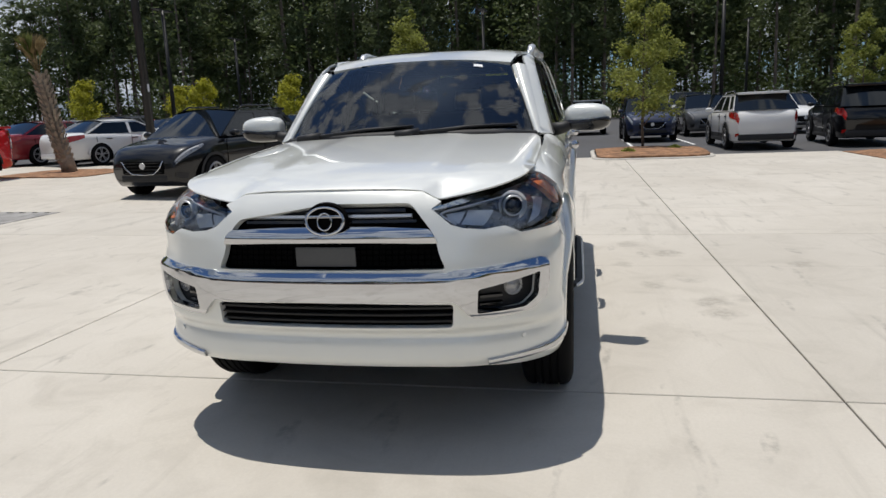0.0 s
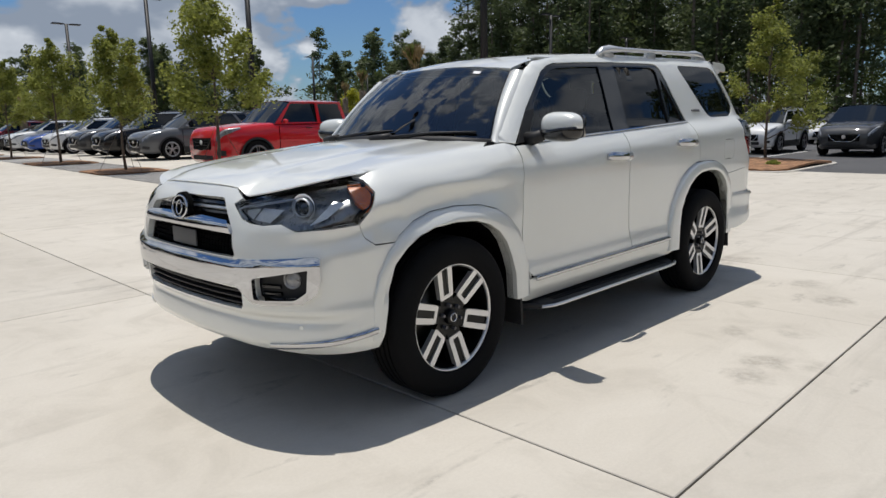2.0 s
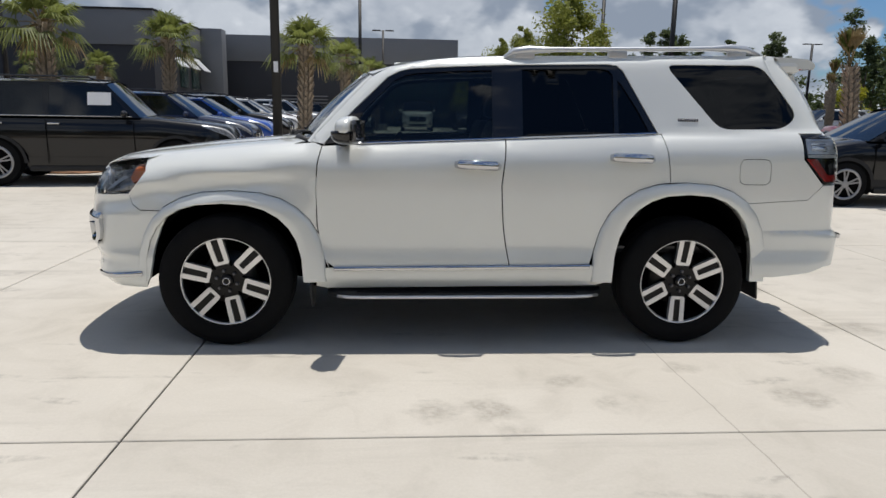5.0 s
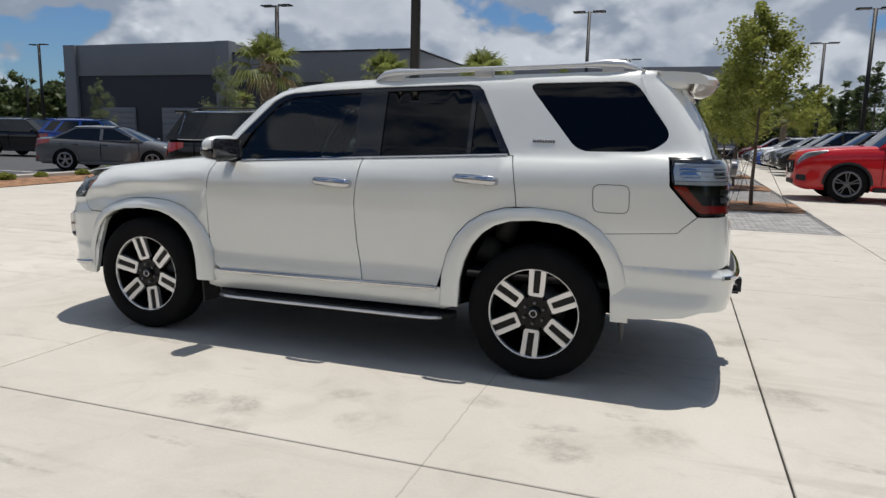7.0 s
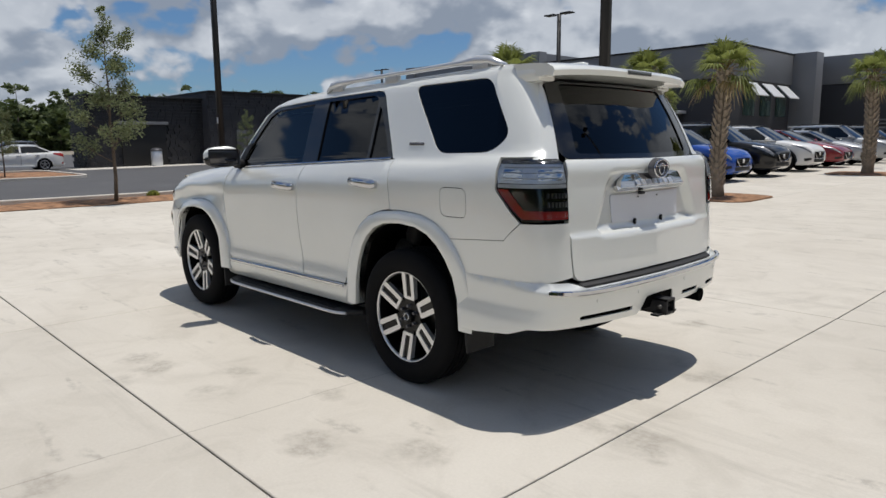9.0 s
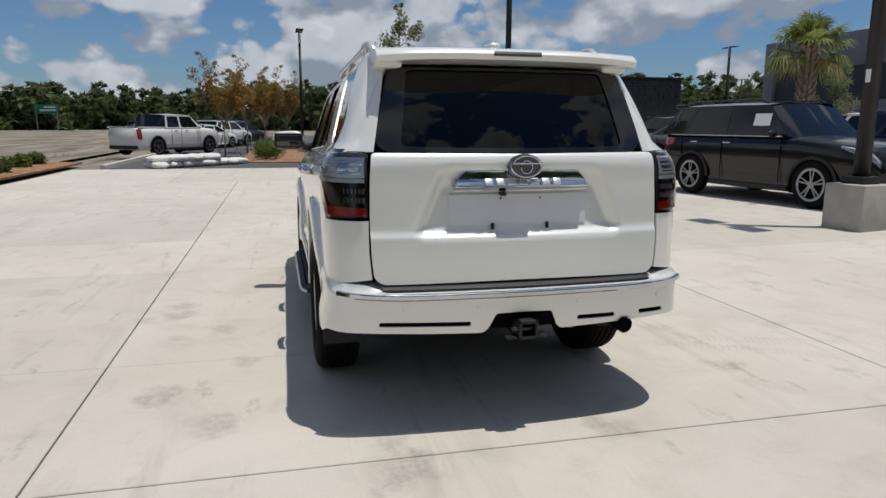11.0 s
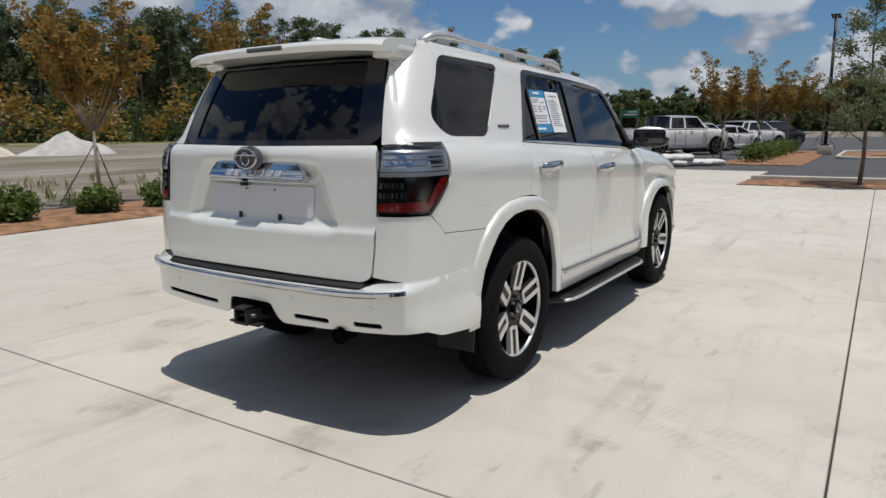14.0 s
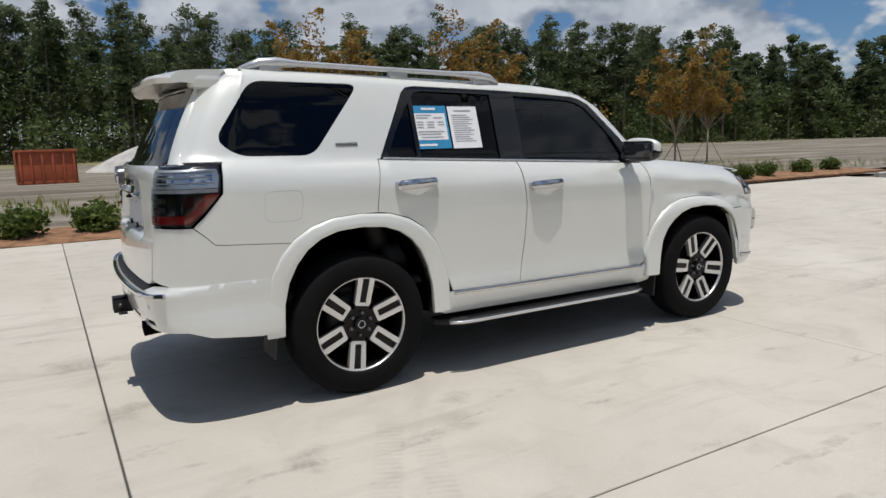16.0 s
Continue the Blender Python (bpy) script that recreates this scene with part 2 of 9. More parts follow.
sun = new("sun", bpy.data.lights.new("sun", "SUN"))
sun.data.energy, sun.data.angle, sun.data.color = 3.75, radians(0.55), (1.0, 0.955, 0.895)
sun.matrix_world = look(SUN * 50, (0, 0, 0))
scene.view_settings.exposure = 0.0

# ---- materials ----
def base_nodes(name):
    m = bpy.data.materials.new(name)
    m.use_nodes = True
    return m, m.node_tree, m.node_tree.nodes["Principled BSDF"]


def noise_node(t, vec, scale, detail=4, rough=0.55, dist=0.0):
    n = t.nodes.new("ShaderNodeTexNoise")
    n.inputs["Scale"].default_value, n.inputs["Detail"].default_value = scale, detail
    n.inputs["Roughness"].default_value, n.inputs["Distortion"].default_value = rough, dist
    t.links.new(vec, n.inputs["Vector"])
    return n.outputs[0]


def ramp_node(t, x, a, b, lo=0.0, hi=1.0):
    n = t.nodes.new("ShaderNodeMapRange")
    n.inputs[1].default_value, n.inputs[2].default_value = a, b
    n.inputs[3].default_value, n.inputs[4].default_value = lo, hi
    t.links.new(x, n.inputs[0])
    return n.outputs[0]


def mix_node(t, fac, a, b, blend="MIX"):
    n = t.nodes.new("ShaderNodeMix")
    n.data_type, n.blend_type = "RGBA", blend
    for k, v in ((0, fac), (6, a), (7, b)):
        if isinstance(v, (int, float)):
            n.inputs[k].default_value = v
        elif isinstance(v, tuple):
            n.inputs[k].default_value = (*v[:3], 1)
        else:
            t.links.new(v, n.inputs[k])
    return n.outputs[2]


def mul_node(t, a, b, op="MULTIPLY"):
    n = t.nodes.new("ShaderNodeMath")
    n.operation = op
    for k, v in ((0, a), (1, b)):
        if isinstance(v, (int, float)):
            n.inputs[k].default_value = v
        else:
            t.links.new(v, n.inputs[k])
    return n.outputs[0]


def surface(name, color, rough=0.6, metal=0.0, vary=0.12, scale=3.0, grain=40.0, bump=0.0, coat=0.0, spec=0.5,
            other=None, world_space=False, each=0.0, rough_vary=0.1):
    """A procedural surface: a colour that drifts at two scales, uneven gloss and fine relief."""
    m, t, b = base_nodes(name)
    if world_space:
        vec = t.nodes.new("ShaderNodeNewGeometry").outputs["Position"]
    else:
        vec = t.nodes.new("ShaderNodeTexCoord").outputs["Object"]
    lo = tuple(c * (1 - vary) for c in color)
    hi = tuple(min(1, c * (1 + vary)) for c in (other or color))
    n1 = noise_node(t, vec, scale, 5)
    n2 = noise_node(t, vec, grain, 3)
    c = mix_node(t, ramp_node(t, n1, 0.3, 0.7), lo, hi)
    c = mix_node(t, ramp_node(t, n2, 0.25, 0.75, 0.0, vary), c, tuple(x * 0.45 for x in color))
    if each:
        oi = t.nodes.new("ShaderNodeObjectInfo").outputs["Random"]
        g = t.nodes.new("ShaderNodeHueSaturation")
        t.links.new(c, g.inputs["Color"])
        t.links.new(ramp_node(t, oi, 0, 1, 1 - each, 1 + each), g.inputs["Value"])
        c = g.outputs[0]
    t.links.new(c, b.inputs["Base Color"])
    t.links.new(ramp_node(t, n1, 0.2, 0.8, max(0.02, rough - rough_vary * rough), min(1, rough + rough_vary * rough)), b.inputs["Roughness"])
    b.inputs["Metallic"].default_value = metal
    b.inputs["Specular IOR Level"].default_value = spec
    if coat:
        b.inputs["Coat Weight"].default_value, b.inputs["Coat Roughness"].default_value = coat, 0.03
    if bump:
        bp = t.nodes.new("ShaderNodeBump")
        bp.inputs["Strength"].default_value, bp.inputs["Distance"].default_value = 0.6, bump
        t.links.new(n2, bp.inputs["Height"])
        t.links.new(bp.outputs[0], b.inputs["Normal"])
    return m


def pane(name, tint, gloss=1.5, rough=0.0):
    """A thin sheet of glass: what it lets through, tinted, and a mirror by Fresnel."""
    m, t, b = base_nodes(name)
    t.nodes.remove(b)
    out = t.nodes["Material Output"]
    fr = t.nodes.new("ShaderNodeFresnel")
    fr.inputs[0].default_value = gloss
    tr = t.nodes.new("ShaderNodeBsdfTransparent")
    tr.inputs[0].default_value = (*tint, 1)
    gl = t.nodes.new("ShaderNodeBsdfGlossy")
    gl.inputs["Roughness"].default_value = rough
    gl.inputs["Color"].default_value = (1, 1, 1, 1)
    mx = t.nodes.new("ShaderNodeMixShader")
    t.links.new(fr.outputs[0], mx.inputs[0])
    t.links.new(tr.outputs[0], mx.inputs[1])
    t.links.new(gl.outputs[0], mx.inputs[2])
    t.links.new(mx.outputs[0], out.inputs[0])
    return m


def paint(name, color, metal=0.0, rough=0.35, vary=0.02, gloss=1.0):
    m = surface(name, color, rough, metal, vary, 2.0, 900, 0.0, coat=gloss, rough_vary=0.1, spec=0.15)
    return m


WHITE_PAINT = paint("white_pearl_paint", (0.760, 0.772, 0.735), 0.20, 0.30)
BLACK_GLOSS = surface("black_gloss_trim", (0.006, 0.006, 0.007), 0.12, 0, 0.2, 4, 80, coat=0.3)
BLACK_PLASTIC = surface("black_plastic", (0.010, 0.010, 0.011), 0.6, 0, 0.25, 6, 300, 0.0006)
# near-black for black parts, and for shade put into wells, gaps and the underside
BLACK_AND_SHADE = surface("black_and_shade", (0.003, 0.003, 0.003), 0.9, 0, 0.3, 6, 50, spec=0.05)
RUBBER = surface("tyre_rubber", (0.007, 0.007, 0.0075), 0.8, 0, 0.3, 7, 180, 0.0008, spec=0.12)
CHROME = surface("chrome", (0.56, 0.57, 0.59), 0.05, 1.0, 0.04, 3, 30, rough_vary=0.4)
ALLOY_GREY = surface("grey_alloy", (0.34, 0.34, 0.35), 0.35, 0.7, 0.1, 8, 200)
SATIN_METAL = surface("machined_alloy", (0.74, 0.74, 0.74), 0.32, 0.75, 0.06, 8, 200)
RIM_BLACK = surface("gloss_black_alloy", (0.005, 0.005, 0.0055), 0.3, 0.0, 0.2, 5, 60, spec=0.25)
STEEL_GREY = surface("brake_steel", (0.10, 0.095, 0.09), 0.45, 0.8, 0.2, 9, 120)
GLASS_CLEAR = pane("windscreen_glass", (0.42, 0.48, 0.46), 1.95)
GLASS_FRONT = pane("front_door_glass", (0.26, 0.30, 0.29), 1.5)
GLASS_DARK = pane("privacy_glass", (0.010, 0.012, 0.015), 1.38)
LENS_CLEAR = pane("clear_lens", (0.90, 0.92, 0.93), 1.45)
LENS_SMOKE = pane("smoked_lens", (0.32, 0.33, 0.34), 1.5)
AMBER = surface("amber_reflector", (0.90, 0.24, 0.05), 0.2, 0, 0.15, 60, 200, coat=0.8)
RED_PLASTIC = surface("red_lamp_plastic", (0.35, 0.01, 0.008), 0.15, 0, 0.15, 60, 200, coat=0.8)
LAMP_SILVER = surface("lamp_reflector", (0.78, 0.79, 0.81), 0.35, 0.55, 0.1, 20, 100)
LAMP_MILK = surface("lamp_milk_grey", (.66, .66, .66), .4, 0, .08, 30, 200)
LAMP_SHELL = surface("lamp_grey_shell", (.30, .305, .315), .28, .6, .3, 25, 120)
LAMP_BEZEL = surface("lamp_bezel_grey", (0.13, 0.13, 0.14), 0.3, 0.5, 0.2, 20, 100)
PROJECTOR = surface("projector_glass", (0.03, 0.03, 0.035), 0.04, 0, 0.1, 10, 40, coat=1.0)
SEAT_CLOTH = surface("dark_seat_leather", (0.02, 0.02, 0.021), 0.6, 0, 0.2, 5, 90)
DASH = surface("dashboard_plastic", (0.016, 0.016, 0.017), 0.7, 0, 0.2, 5, 200)
PLATE_GREY = surface("plain_grey_plate", (0.085, 0.085, 0.083), 0.5, 0, 0.1, 5, 60)
PAPER = surface("white_paper", (0.78, 0.79, 0.80), 0.7, 0, 0.03, 4, 60)
BLUE_PAPER = surface("blue_print", (0.03, 0.25, 0.48), 0.5, 0, 0.05, 4, 60)
INK = surface("grey_print", (0.32, 0.34, 0.37), 0.7, 0, 0.1, 8, 60)


def foliage(name, dark, light, translucent=0.35):
    """Leaves: each leaf or clump with a tone of its own, and light that comes through."""
    m, t, b = base_nodes(name)
    r = t.nodes.new("ShaderNodeNewGeometry").outputs["Random Per Island"]
    c = mix_node(t, r, dark, light)
    n = noise_node(t, t.nodes.new("ShaderNodeTexCoord").outputs["Object"], 0.9, 3)
    c = mix_node(t, ramp_node(t, n, 0.35, 0.7, 0.0, 0.5), c, tuple(x * 0.55 for x in dark))
    t.links.new(c, b.inputs["Base Color"])
    b.inputs["Roughness"].default_value = 0.55
    b.inputs["Specular IOR Level"].default_value = 0.3
    tr = t.nodes.new("ShaderNodeBsdfTranslucent")
    t.links.new(mix_node(t, 0.5, c, tuple(min(1, x * 1.6) for x in light)), tr.inputs[0])
    mx = t.nodes.new("ShaderNodeMixShader")
    mx.inputs[0].default_value = translucent
    t.links.new(b.outputs[0], mx.inputs[1])
    t.links.new(tr.outputs[0], mx.inputs[2])
    t.links.new(mx.outputs[0], t.nodes["Material Output"].inputs[0])
    return m


# x, y, radius and strength of the stains on the concrete
STAINS = ((-1.95, -1.50, 0.07, 0.5), (-1.18, -1.55, 0.05, 0.4), (-2.58, -0.42, 0.10, 0.42), (-2.75, 0.60, 0.13, 0.42), (-0.06, 1.86, 0.10, 0.5), (0.20, 1.84, 0.09, 0.45),
          (-0.50, 1.52, 0.08, 0.4), (-0.70, 1.80, 0.06, 0.4), (-1.72, 1.75, 0.11, 0.5), (-1.27, 2.78, 0.08, 0.45), (0.9, 3.1, 0.12, 0.25),
          (-0.98, -1.29, 0.05, 0.4), (-2.12, 1.45, 0.10, 0.4), (-2.51, 0.66, 0.06, 0.4), (-2.89, 0.67, 0.05, 0.4), (-2.30, -0.57, 0.06, 0.3), (-1.22, 1.30, 0.05, 0.4), (-0.17, 2.12, 0.05, 0.4), (-1.27, -2.38, 0.05, 0.3))


def concrete_paving():
    """Pale broom-finished concrete with blotches, scuffs and a few round stains."""
    m, t, b = base_nodes("pale_concrete")
    pos = t.nodes.new("ShaderNodeNewGeometry").outputs["Position"]
    n1 = noise_node(t, pos, 0.35, 6, 0.6, 0.6)
    n2 = noise_node(t, pos, 2.2, 6, 0.65, 0.8)
    n3 = noise_node(t, pos, 60, 4, 0.7)
    c = mix_node(t, ramp_node(t, n1, 0.3, 0.72), (0.47, 0.435, 0.375), (0.575, 0.54, 0.475))
    c = mix_node(t, ramp_node(t, n2, 0.50, 0.74, 0.0, 0.50), c, (0.36, 0.33, 0.28))
    c = mix_node(t, ramp_node(t, n2, 0.44, 0.24, 0.0, 0.32), c, (0.62, 0.585, 0.52))
    c = mix_node(t, ramp_node(t, n3, 0.35, 0.8, 0.0, 0.22), c, (0.34, 0.31, 0.265))
    # worn tracks: stretched noise, broken up
    mp = t.nodes.new("ShaderNodeMapping")
    mp.inputs["Scale"].default_value, mp.inputs["Rotation"].default_value = (0.35, 4.5, 1), (0, 0, 0.55)
    t.links.new(pos, mp.inputs[0])
    streak = ramp_node(t, noise_node(t, mp.outputs[0], 1.1, 5, 0.6, 0.5), 0.56, 0.70)
    c = mix_node(t, mul_node(t, mul_node(t, streak, ramp_node(t, n1, 0.42, 0.60)), 0.6), c, (0.31, 0.285, 0.245))
    # scuffs: short dark patches
    mp2 = t.nodes.new("ShaderNodeMapping")
    mp2.inputs["Scale"].default_value, mp2.inputs["Rotation"].default_value = (1.6, 5.5, 1), (0, 0, -0.35)
    t.links.new(pos, mp2.inputs[0])
    sc = ramp_node(t, noise_node(t, mp2.outputs[0], 0.9, 3, 0.5, 0.3), 0.63, 0.68)
    fine = ramp_node(t, noise_node(t, pos, 14, 4, 0.7), 0.40, 0.62)
    c = mix_node(t, mul_node(t, mul_node(t, sc, fine), 0.55), c, (0.27, 0.25, 0.22))
    # smudges and stains, each with a ragged edge
    wob = t.nodes.new("ShaderNodeVectorMath")
    wob.operation = "MULTIPLY_ADD"
    nz = t.nodes.new("ShaderNodeTexNoise")
    nz.inputs["Scale"].default_value, nz.inputs["Detail"].default_value = 5.0, 5
    t.links.new(pos, nz.inputs["Vector"])
    t.links.new(nz.outputs["Color"], wob.inputs[0])
    wob.inputs[1].default_value = (0.34, 0.34, 0.0)
    t.links.new(pos, wob.inputs[2])
    worn = ramp_node(t, noise_node(t, pos, 19, 5, 0.7), 0.38, 0.6, 0.35, 1.0)
    for x, y, r, k in STAINS:
        d = t.nodes.new("ShaderNodeVectorMath")
        d.operation = "DISTANCE"
        d.inputs[1].default_value = (x + 0.17, y + 0.17, 0)
        t.links.new(wob.outputs[0], d.inputs[0])
        c = mix_node(t, mul_node(t, mul_node(t, ramp_node(t, d.outputs["Value"], r + 0.06, r - 0.02), k), worn), c, (0.20, 0.18, 0.15))
    # faint tyre tracks with broken tread bars
    def along(ax, ay, bx, by):
        d = Vector((bx - ax, by - ay, 0)).normalized()
        out = []
        for axis in (d, Vector((-d.y, d.x, 0))):
            q = t.nodes.new("ShaderNodeVectorMath")
            q.operation = "DOT_PRODUCT"
            q.inputs[1].default_value = axis
            t.links.new(pos, q.inputs[0])
            out.append(mul_node(t, q.outputs["Value"], -axis.dot(Vector((ax, ay, 0))), "ADD"))
        return out
    for ax, ay, bx, by, ln in ((-1.43, -1.29, -1.89, -2.17, 2.4), (-1.37, -1.53, -1.68, -2.34, 2.0)):
        u, v = along(ax, ay, bx, by)
        m_ = ramp_node(t, mul_node(t, v, 0.0, "ABSOLUTE"), 0.075, 0.060)
        bars = ramp_node(t, mul_node(t, mul_node(t, u, 150.0), 0.0, "SINE"), -0.2, 0.5, 0.35, 1.0)
        ends = mul_node(t, ramp_node(t, u, 0.0, 0.25), ramp_node(t, u, ln, ln - 0.8))
        k_ = mul_node(t, mul_node(t, m_, bars), mul_node(t, ends, ramp_node(t, n2, 0.36, 0.60)))
        c = mix_node(t, mul_node(t, k_, 0.28), c, (0.27, 0.25, 0.22))
    # a hairline crack across the slab
    sepx = t.nodes.new("ShaderNodeSeparateXYZ")
    t.links.new(pos, sepx.inputs[0])
    off = mul_node(t, mul_node(t, sepx.outputs[0], 1.185, "ADD"), mul_node(t, mul_node(t, n2, -0.5, "ADD"), 0.05), "ADD")
    crack = mul_node(t, ramp_node(t, mul_node(t, off, 0.0, "ABSOLUTE"), 0.006, 0.002), mul_node(t, ramp_node(t, sepx.outputs[1], 0.6, 0.9), ramp_node(t, sepx.outputs[1], 4.6, 4.2)))
    c = mix_node(t, mul_node(t, crack, 0.5), c, (0.22, 0.20, 0.17))
    oi = t.nodes.new("ShaderNodeObjectInfo").outputs["Random"]
    g = t.nodes.new("ShaderNodeHueSaturation")
    t.links.new(c, g.inputs["Color"])
    t.links.new(ramp_node(t, oi, 0, 1, 0.955, 1.045), g.inputs["Value"])
    t.links.new(g.outputs[0], b.inputs["Base Color"])
    b.inputs["Roughness"].default_value = 0.82
    b.inputs["Specular IOR Level"].default_value = 0.35
    bp = t.nodes.new("ShaderNodeBump")
    bp.inputs["Strength"].default_value, bp.inputs["Distance"].default_value = 0.5, 0.004
    t.links.new(mix_node(t, 0.5, n3, n2), bp.inputs["Height"])
    t.links.new(bp.outputs[0], b.inputs["Normal"])
    return m


CONCRETE = concrete_paving()
JOINT = surface("joint_filler", (0.09, 0.085, 0.08), 0.9, 0, 0.3, 3, 40, world_space=True)
ASPHALT = surface("asphalt", (0.075, 0.075, 0.078), 0.85, 0, 0.2, 0.5, 90, 0.004, world_space=True)
PAVER = surface("grey_paver", (0.31, 0.30, 0.285), 0.85, 0, 0.2, 3, 60, 0.002, world_space=True, each=0.18)
MULCH = surface("pine_straw", (0.23, 0.115, 0.055), 0.95, 0, 0.45, 5, 70, 0.02, other=(0.33, 0.18, 0.095), world_space=True)
def earth():
    """Bare earth: grey-brown, pale sandy streaks along the field, dark damp patches and thin green."""
    m, t, b = base_nodes("bare_earth")
    pos = t.nodes.new("ShaderNodeNewGeometry").outputs["Position"]
    mp = t.nodes.new("ShaderNodeMapping")
    mp.inputs["Scale"].default_value, mp.inputs["Rotation"].default_value = (0.05, 0.42, 1), (0, 0, -0.12)
    t.links.new(pos, mp.inputs[0])
    streak = noise_node(t, mp.outputs[0], 1.6, 6, 0.65, 0.6)
    patch = noise_node(t, pos, 0.11, 5, 0.6, 0.5)
    grit = noise_node(t, pos, 5.0, 5, 0.7)
    c = mix_node(t, ramp_node(t, streak, 0.38, 0.62), (0.135, 0.115, 0.088), (0.34, 0.305, 0.26))
    c = mix_node(t, ramp_node(t, patch, 0.50, 0.68, 0.0, 0.7), c, (0.145, 0.145, 0.075))
    c = mix_node(t, ramp_node(t, patch, 0.44, 0.30, 0.0, 0.5), c, (0.37, 0.34, 0.295))
    c = mix_node(t, ramp_node(t, grit, 0.4, 0.75, 0.0, 0.55), c, (0.09, 0.078, 0.06))
    t.links.new(c, b.inputs["Base Color"])
    b.inputs["Roughness"].default_value = 0.95
    b.inputs["Specular IOR Level"].default_value = 0.1
    bp = t.nodes.new("ShaderNodeBump")
    bp.inputs["Strength"].default_value, bp.inputs["Distance"].default_value = 0.8, 0.06
    t.links.new(grit, bp.inputs["Height"])
    t.links.new(bp.outputs[0], b.inputs["Normal"])
    return m


DIRT = earth()
GRASS = surface("dry_grass", (0.17, 0.18, 0.075), 0.95, 0, 0.35, 0.2, 6.0, 0.05, other=(0.26, 0.23, 0.12), world_space=True)
CURB = surface("kerb_concrete", (0.52, 0.49, 0.44), 0.85, 0, 0.12, 2, 50, 0.002, world_space=True)
POLE_BLACK = surface("black_pole_paint", (0.007, 0.007, 0.008), 0.55, 0, 0.2, 2, 60)
BASE_CONCRETE = surface("pole_base_concrete", (0.40, 0.38, 0.34), 0.85, 0, 0.15, 4, 60, 0.003)
LINE_PAINT = surface("white_road_paint", (0.70, 0.70, 0.68), 0.7, 0, 0.15, 2, 30, world_space=True)
BARK = surface("tree_bark", (0.12, 0.09, 0.065), 0.9, 0, 0.35, 6, 40, 0.01)
PINE_BARK = surface("pine_bark", (0.19, 0.15, 0.12), 0.9, 0, 0.4, 1.5, 12, 0.02)
PALM_BARK = surface("palm_bark", (0.34, 0.275, 0.205), 0.9, 0, 0.35, 8, 60, 0.01)
LEAF_YOUNG = foliage("young_tree_leaves", (0.13, 0.16, 0.03), (0.30, 0.32, 0.075), 0.45)
LEAF_YELLOW = foliage("yellow_green_leaves", (0.24, 0.26, 0.025), (0.46, 0.44, 0.05), 0.45)
LEAF_OAK = foliage("grey_green_leaves", (0.10, 0.125, 0.055), (0.22, 0.25, 0.125), 0.4)
LEAF_ORANGE = foliage("orange_leaves", (0.17, 0.115, 0.025), (0.34, 0.21, 0.05), 0.4)
LEAF_SHRUB = foliage("shrub_leaves", (0.045, 0.075, 0.015), (0.14, 0.19, 0.04), 0.25)
LEAF_PALM = foliage("palm_leaves", (0.075, 0.10, 0.022), (0.22, 0.25, 0.07), 0.4)
LEAF_PALM_DRY = foliage("dry_palm_leaves", (0.20, 0.14, 0.06), (0.36, 0.27, 0.13), 0.3)
NEEDLES = foliage("pine_needles", (0.058, 0.082, 0.034), (0.145, 0.180, 0.080), 0.35)
UNDERGROWTH = foliage("undergrowth_leaves", (0.044, 0.068, 0.022), (0.120, 0.155, 0.052), 0.3)
DARK_WALL = surface("dark_grey_render", (0.040, 0.041, 0.047), 0.75, 0, 0.1, 0.6, 20, 0.002, world_space=True)
LIGHT_WALL = surface("grey_metal_panel", (0.20, 0.205, 0.215), 0.5, 0.1, 0.06, 0.4, 20, world_space=True)
STONE_WALL = surface("black_split_stone", (0.030, 0.030, 0.034), 0.6, 0, 0.3, 2.0, 9.0, 0.03, world_space=True, each=0.35)
GREEN_GLASS = surface("green_curtain_glass", (0.05, 0.085, 0.075), 0.08, 0, 0.15, 0.5, 3, coat=0.5, world_space=True)
AWNING = surface("pale_awning_sheet", (0.62, 0.63, 0.64), 0.5, 0.2, 0.05, 1, 20, world_space=True)
SAND = surface("pale_sand", (0.62, 0.54, 0.43), 0.95, 0, 0.15, 0.8, 14, 0.05, world_space=True)
GRAVEL = surface("grey_gravel", (0.48, 0.46, 0.43), 0.95, 0, 0.25, 1.2, 9, 0.08, world_space=True)
BAG = surface("white_sack", (0.66, 0.65, 0.62), 0.8, 0, 0.12, 3, 20, 0.01)
RUST_RED = surface("orange_dumpster_paint", (0.42, 0.10, 0.04), 0.6, 0, 0.25, 1.5, 20, 0.003)
SIGN_GREEN = surface("green_sign", (0.015, 0.16, 0.09), 0.5, 0, 0.1, 1, 5)
PIPE = surface("pale_concrete_pipe", (0.50, 0.49, 0.46), 0.85, 0, 0.15, 1, 20)


def slope(x, y):
    """The forecourt climbs a little to the south."""
    return 0.015 * (min(max(-y, 3.0), 25.0) - 3.0)


def gpose(x, y, rz=0.0, dz=0.0):
    return pose(x, y, slope(x, y) + dz, 0, 0, rz)

# ---- ground: one sheet to the horizon, and what lies on it ----
def sheet(name, outline, material, dz, label, category, step=3.0, kind="structure", thick=0.0):
    bm = panel(outline, lambda x, y: Vector((x, y, slope(x, y) + dz)), (), step, thick)
    ob = part(name, bm, material, None, smooth=False)
    return tagged(ob, label, category, "", kind)


def rect(x0, y0, x1, y1):
    return [(x0, y0), (x1, y0), (x1, y1), (x0, y1)]


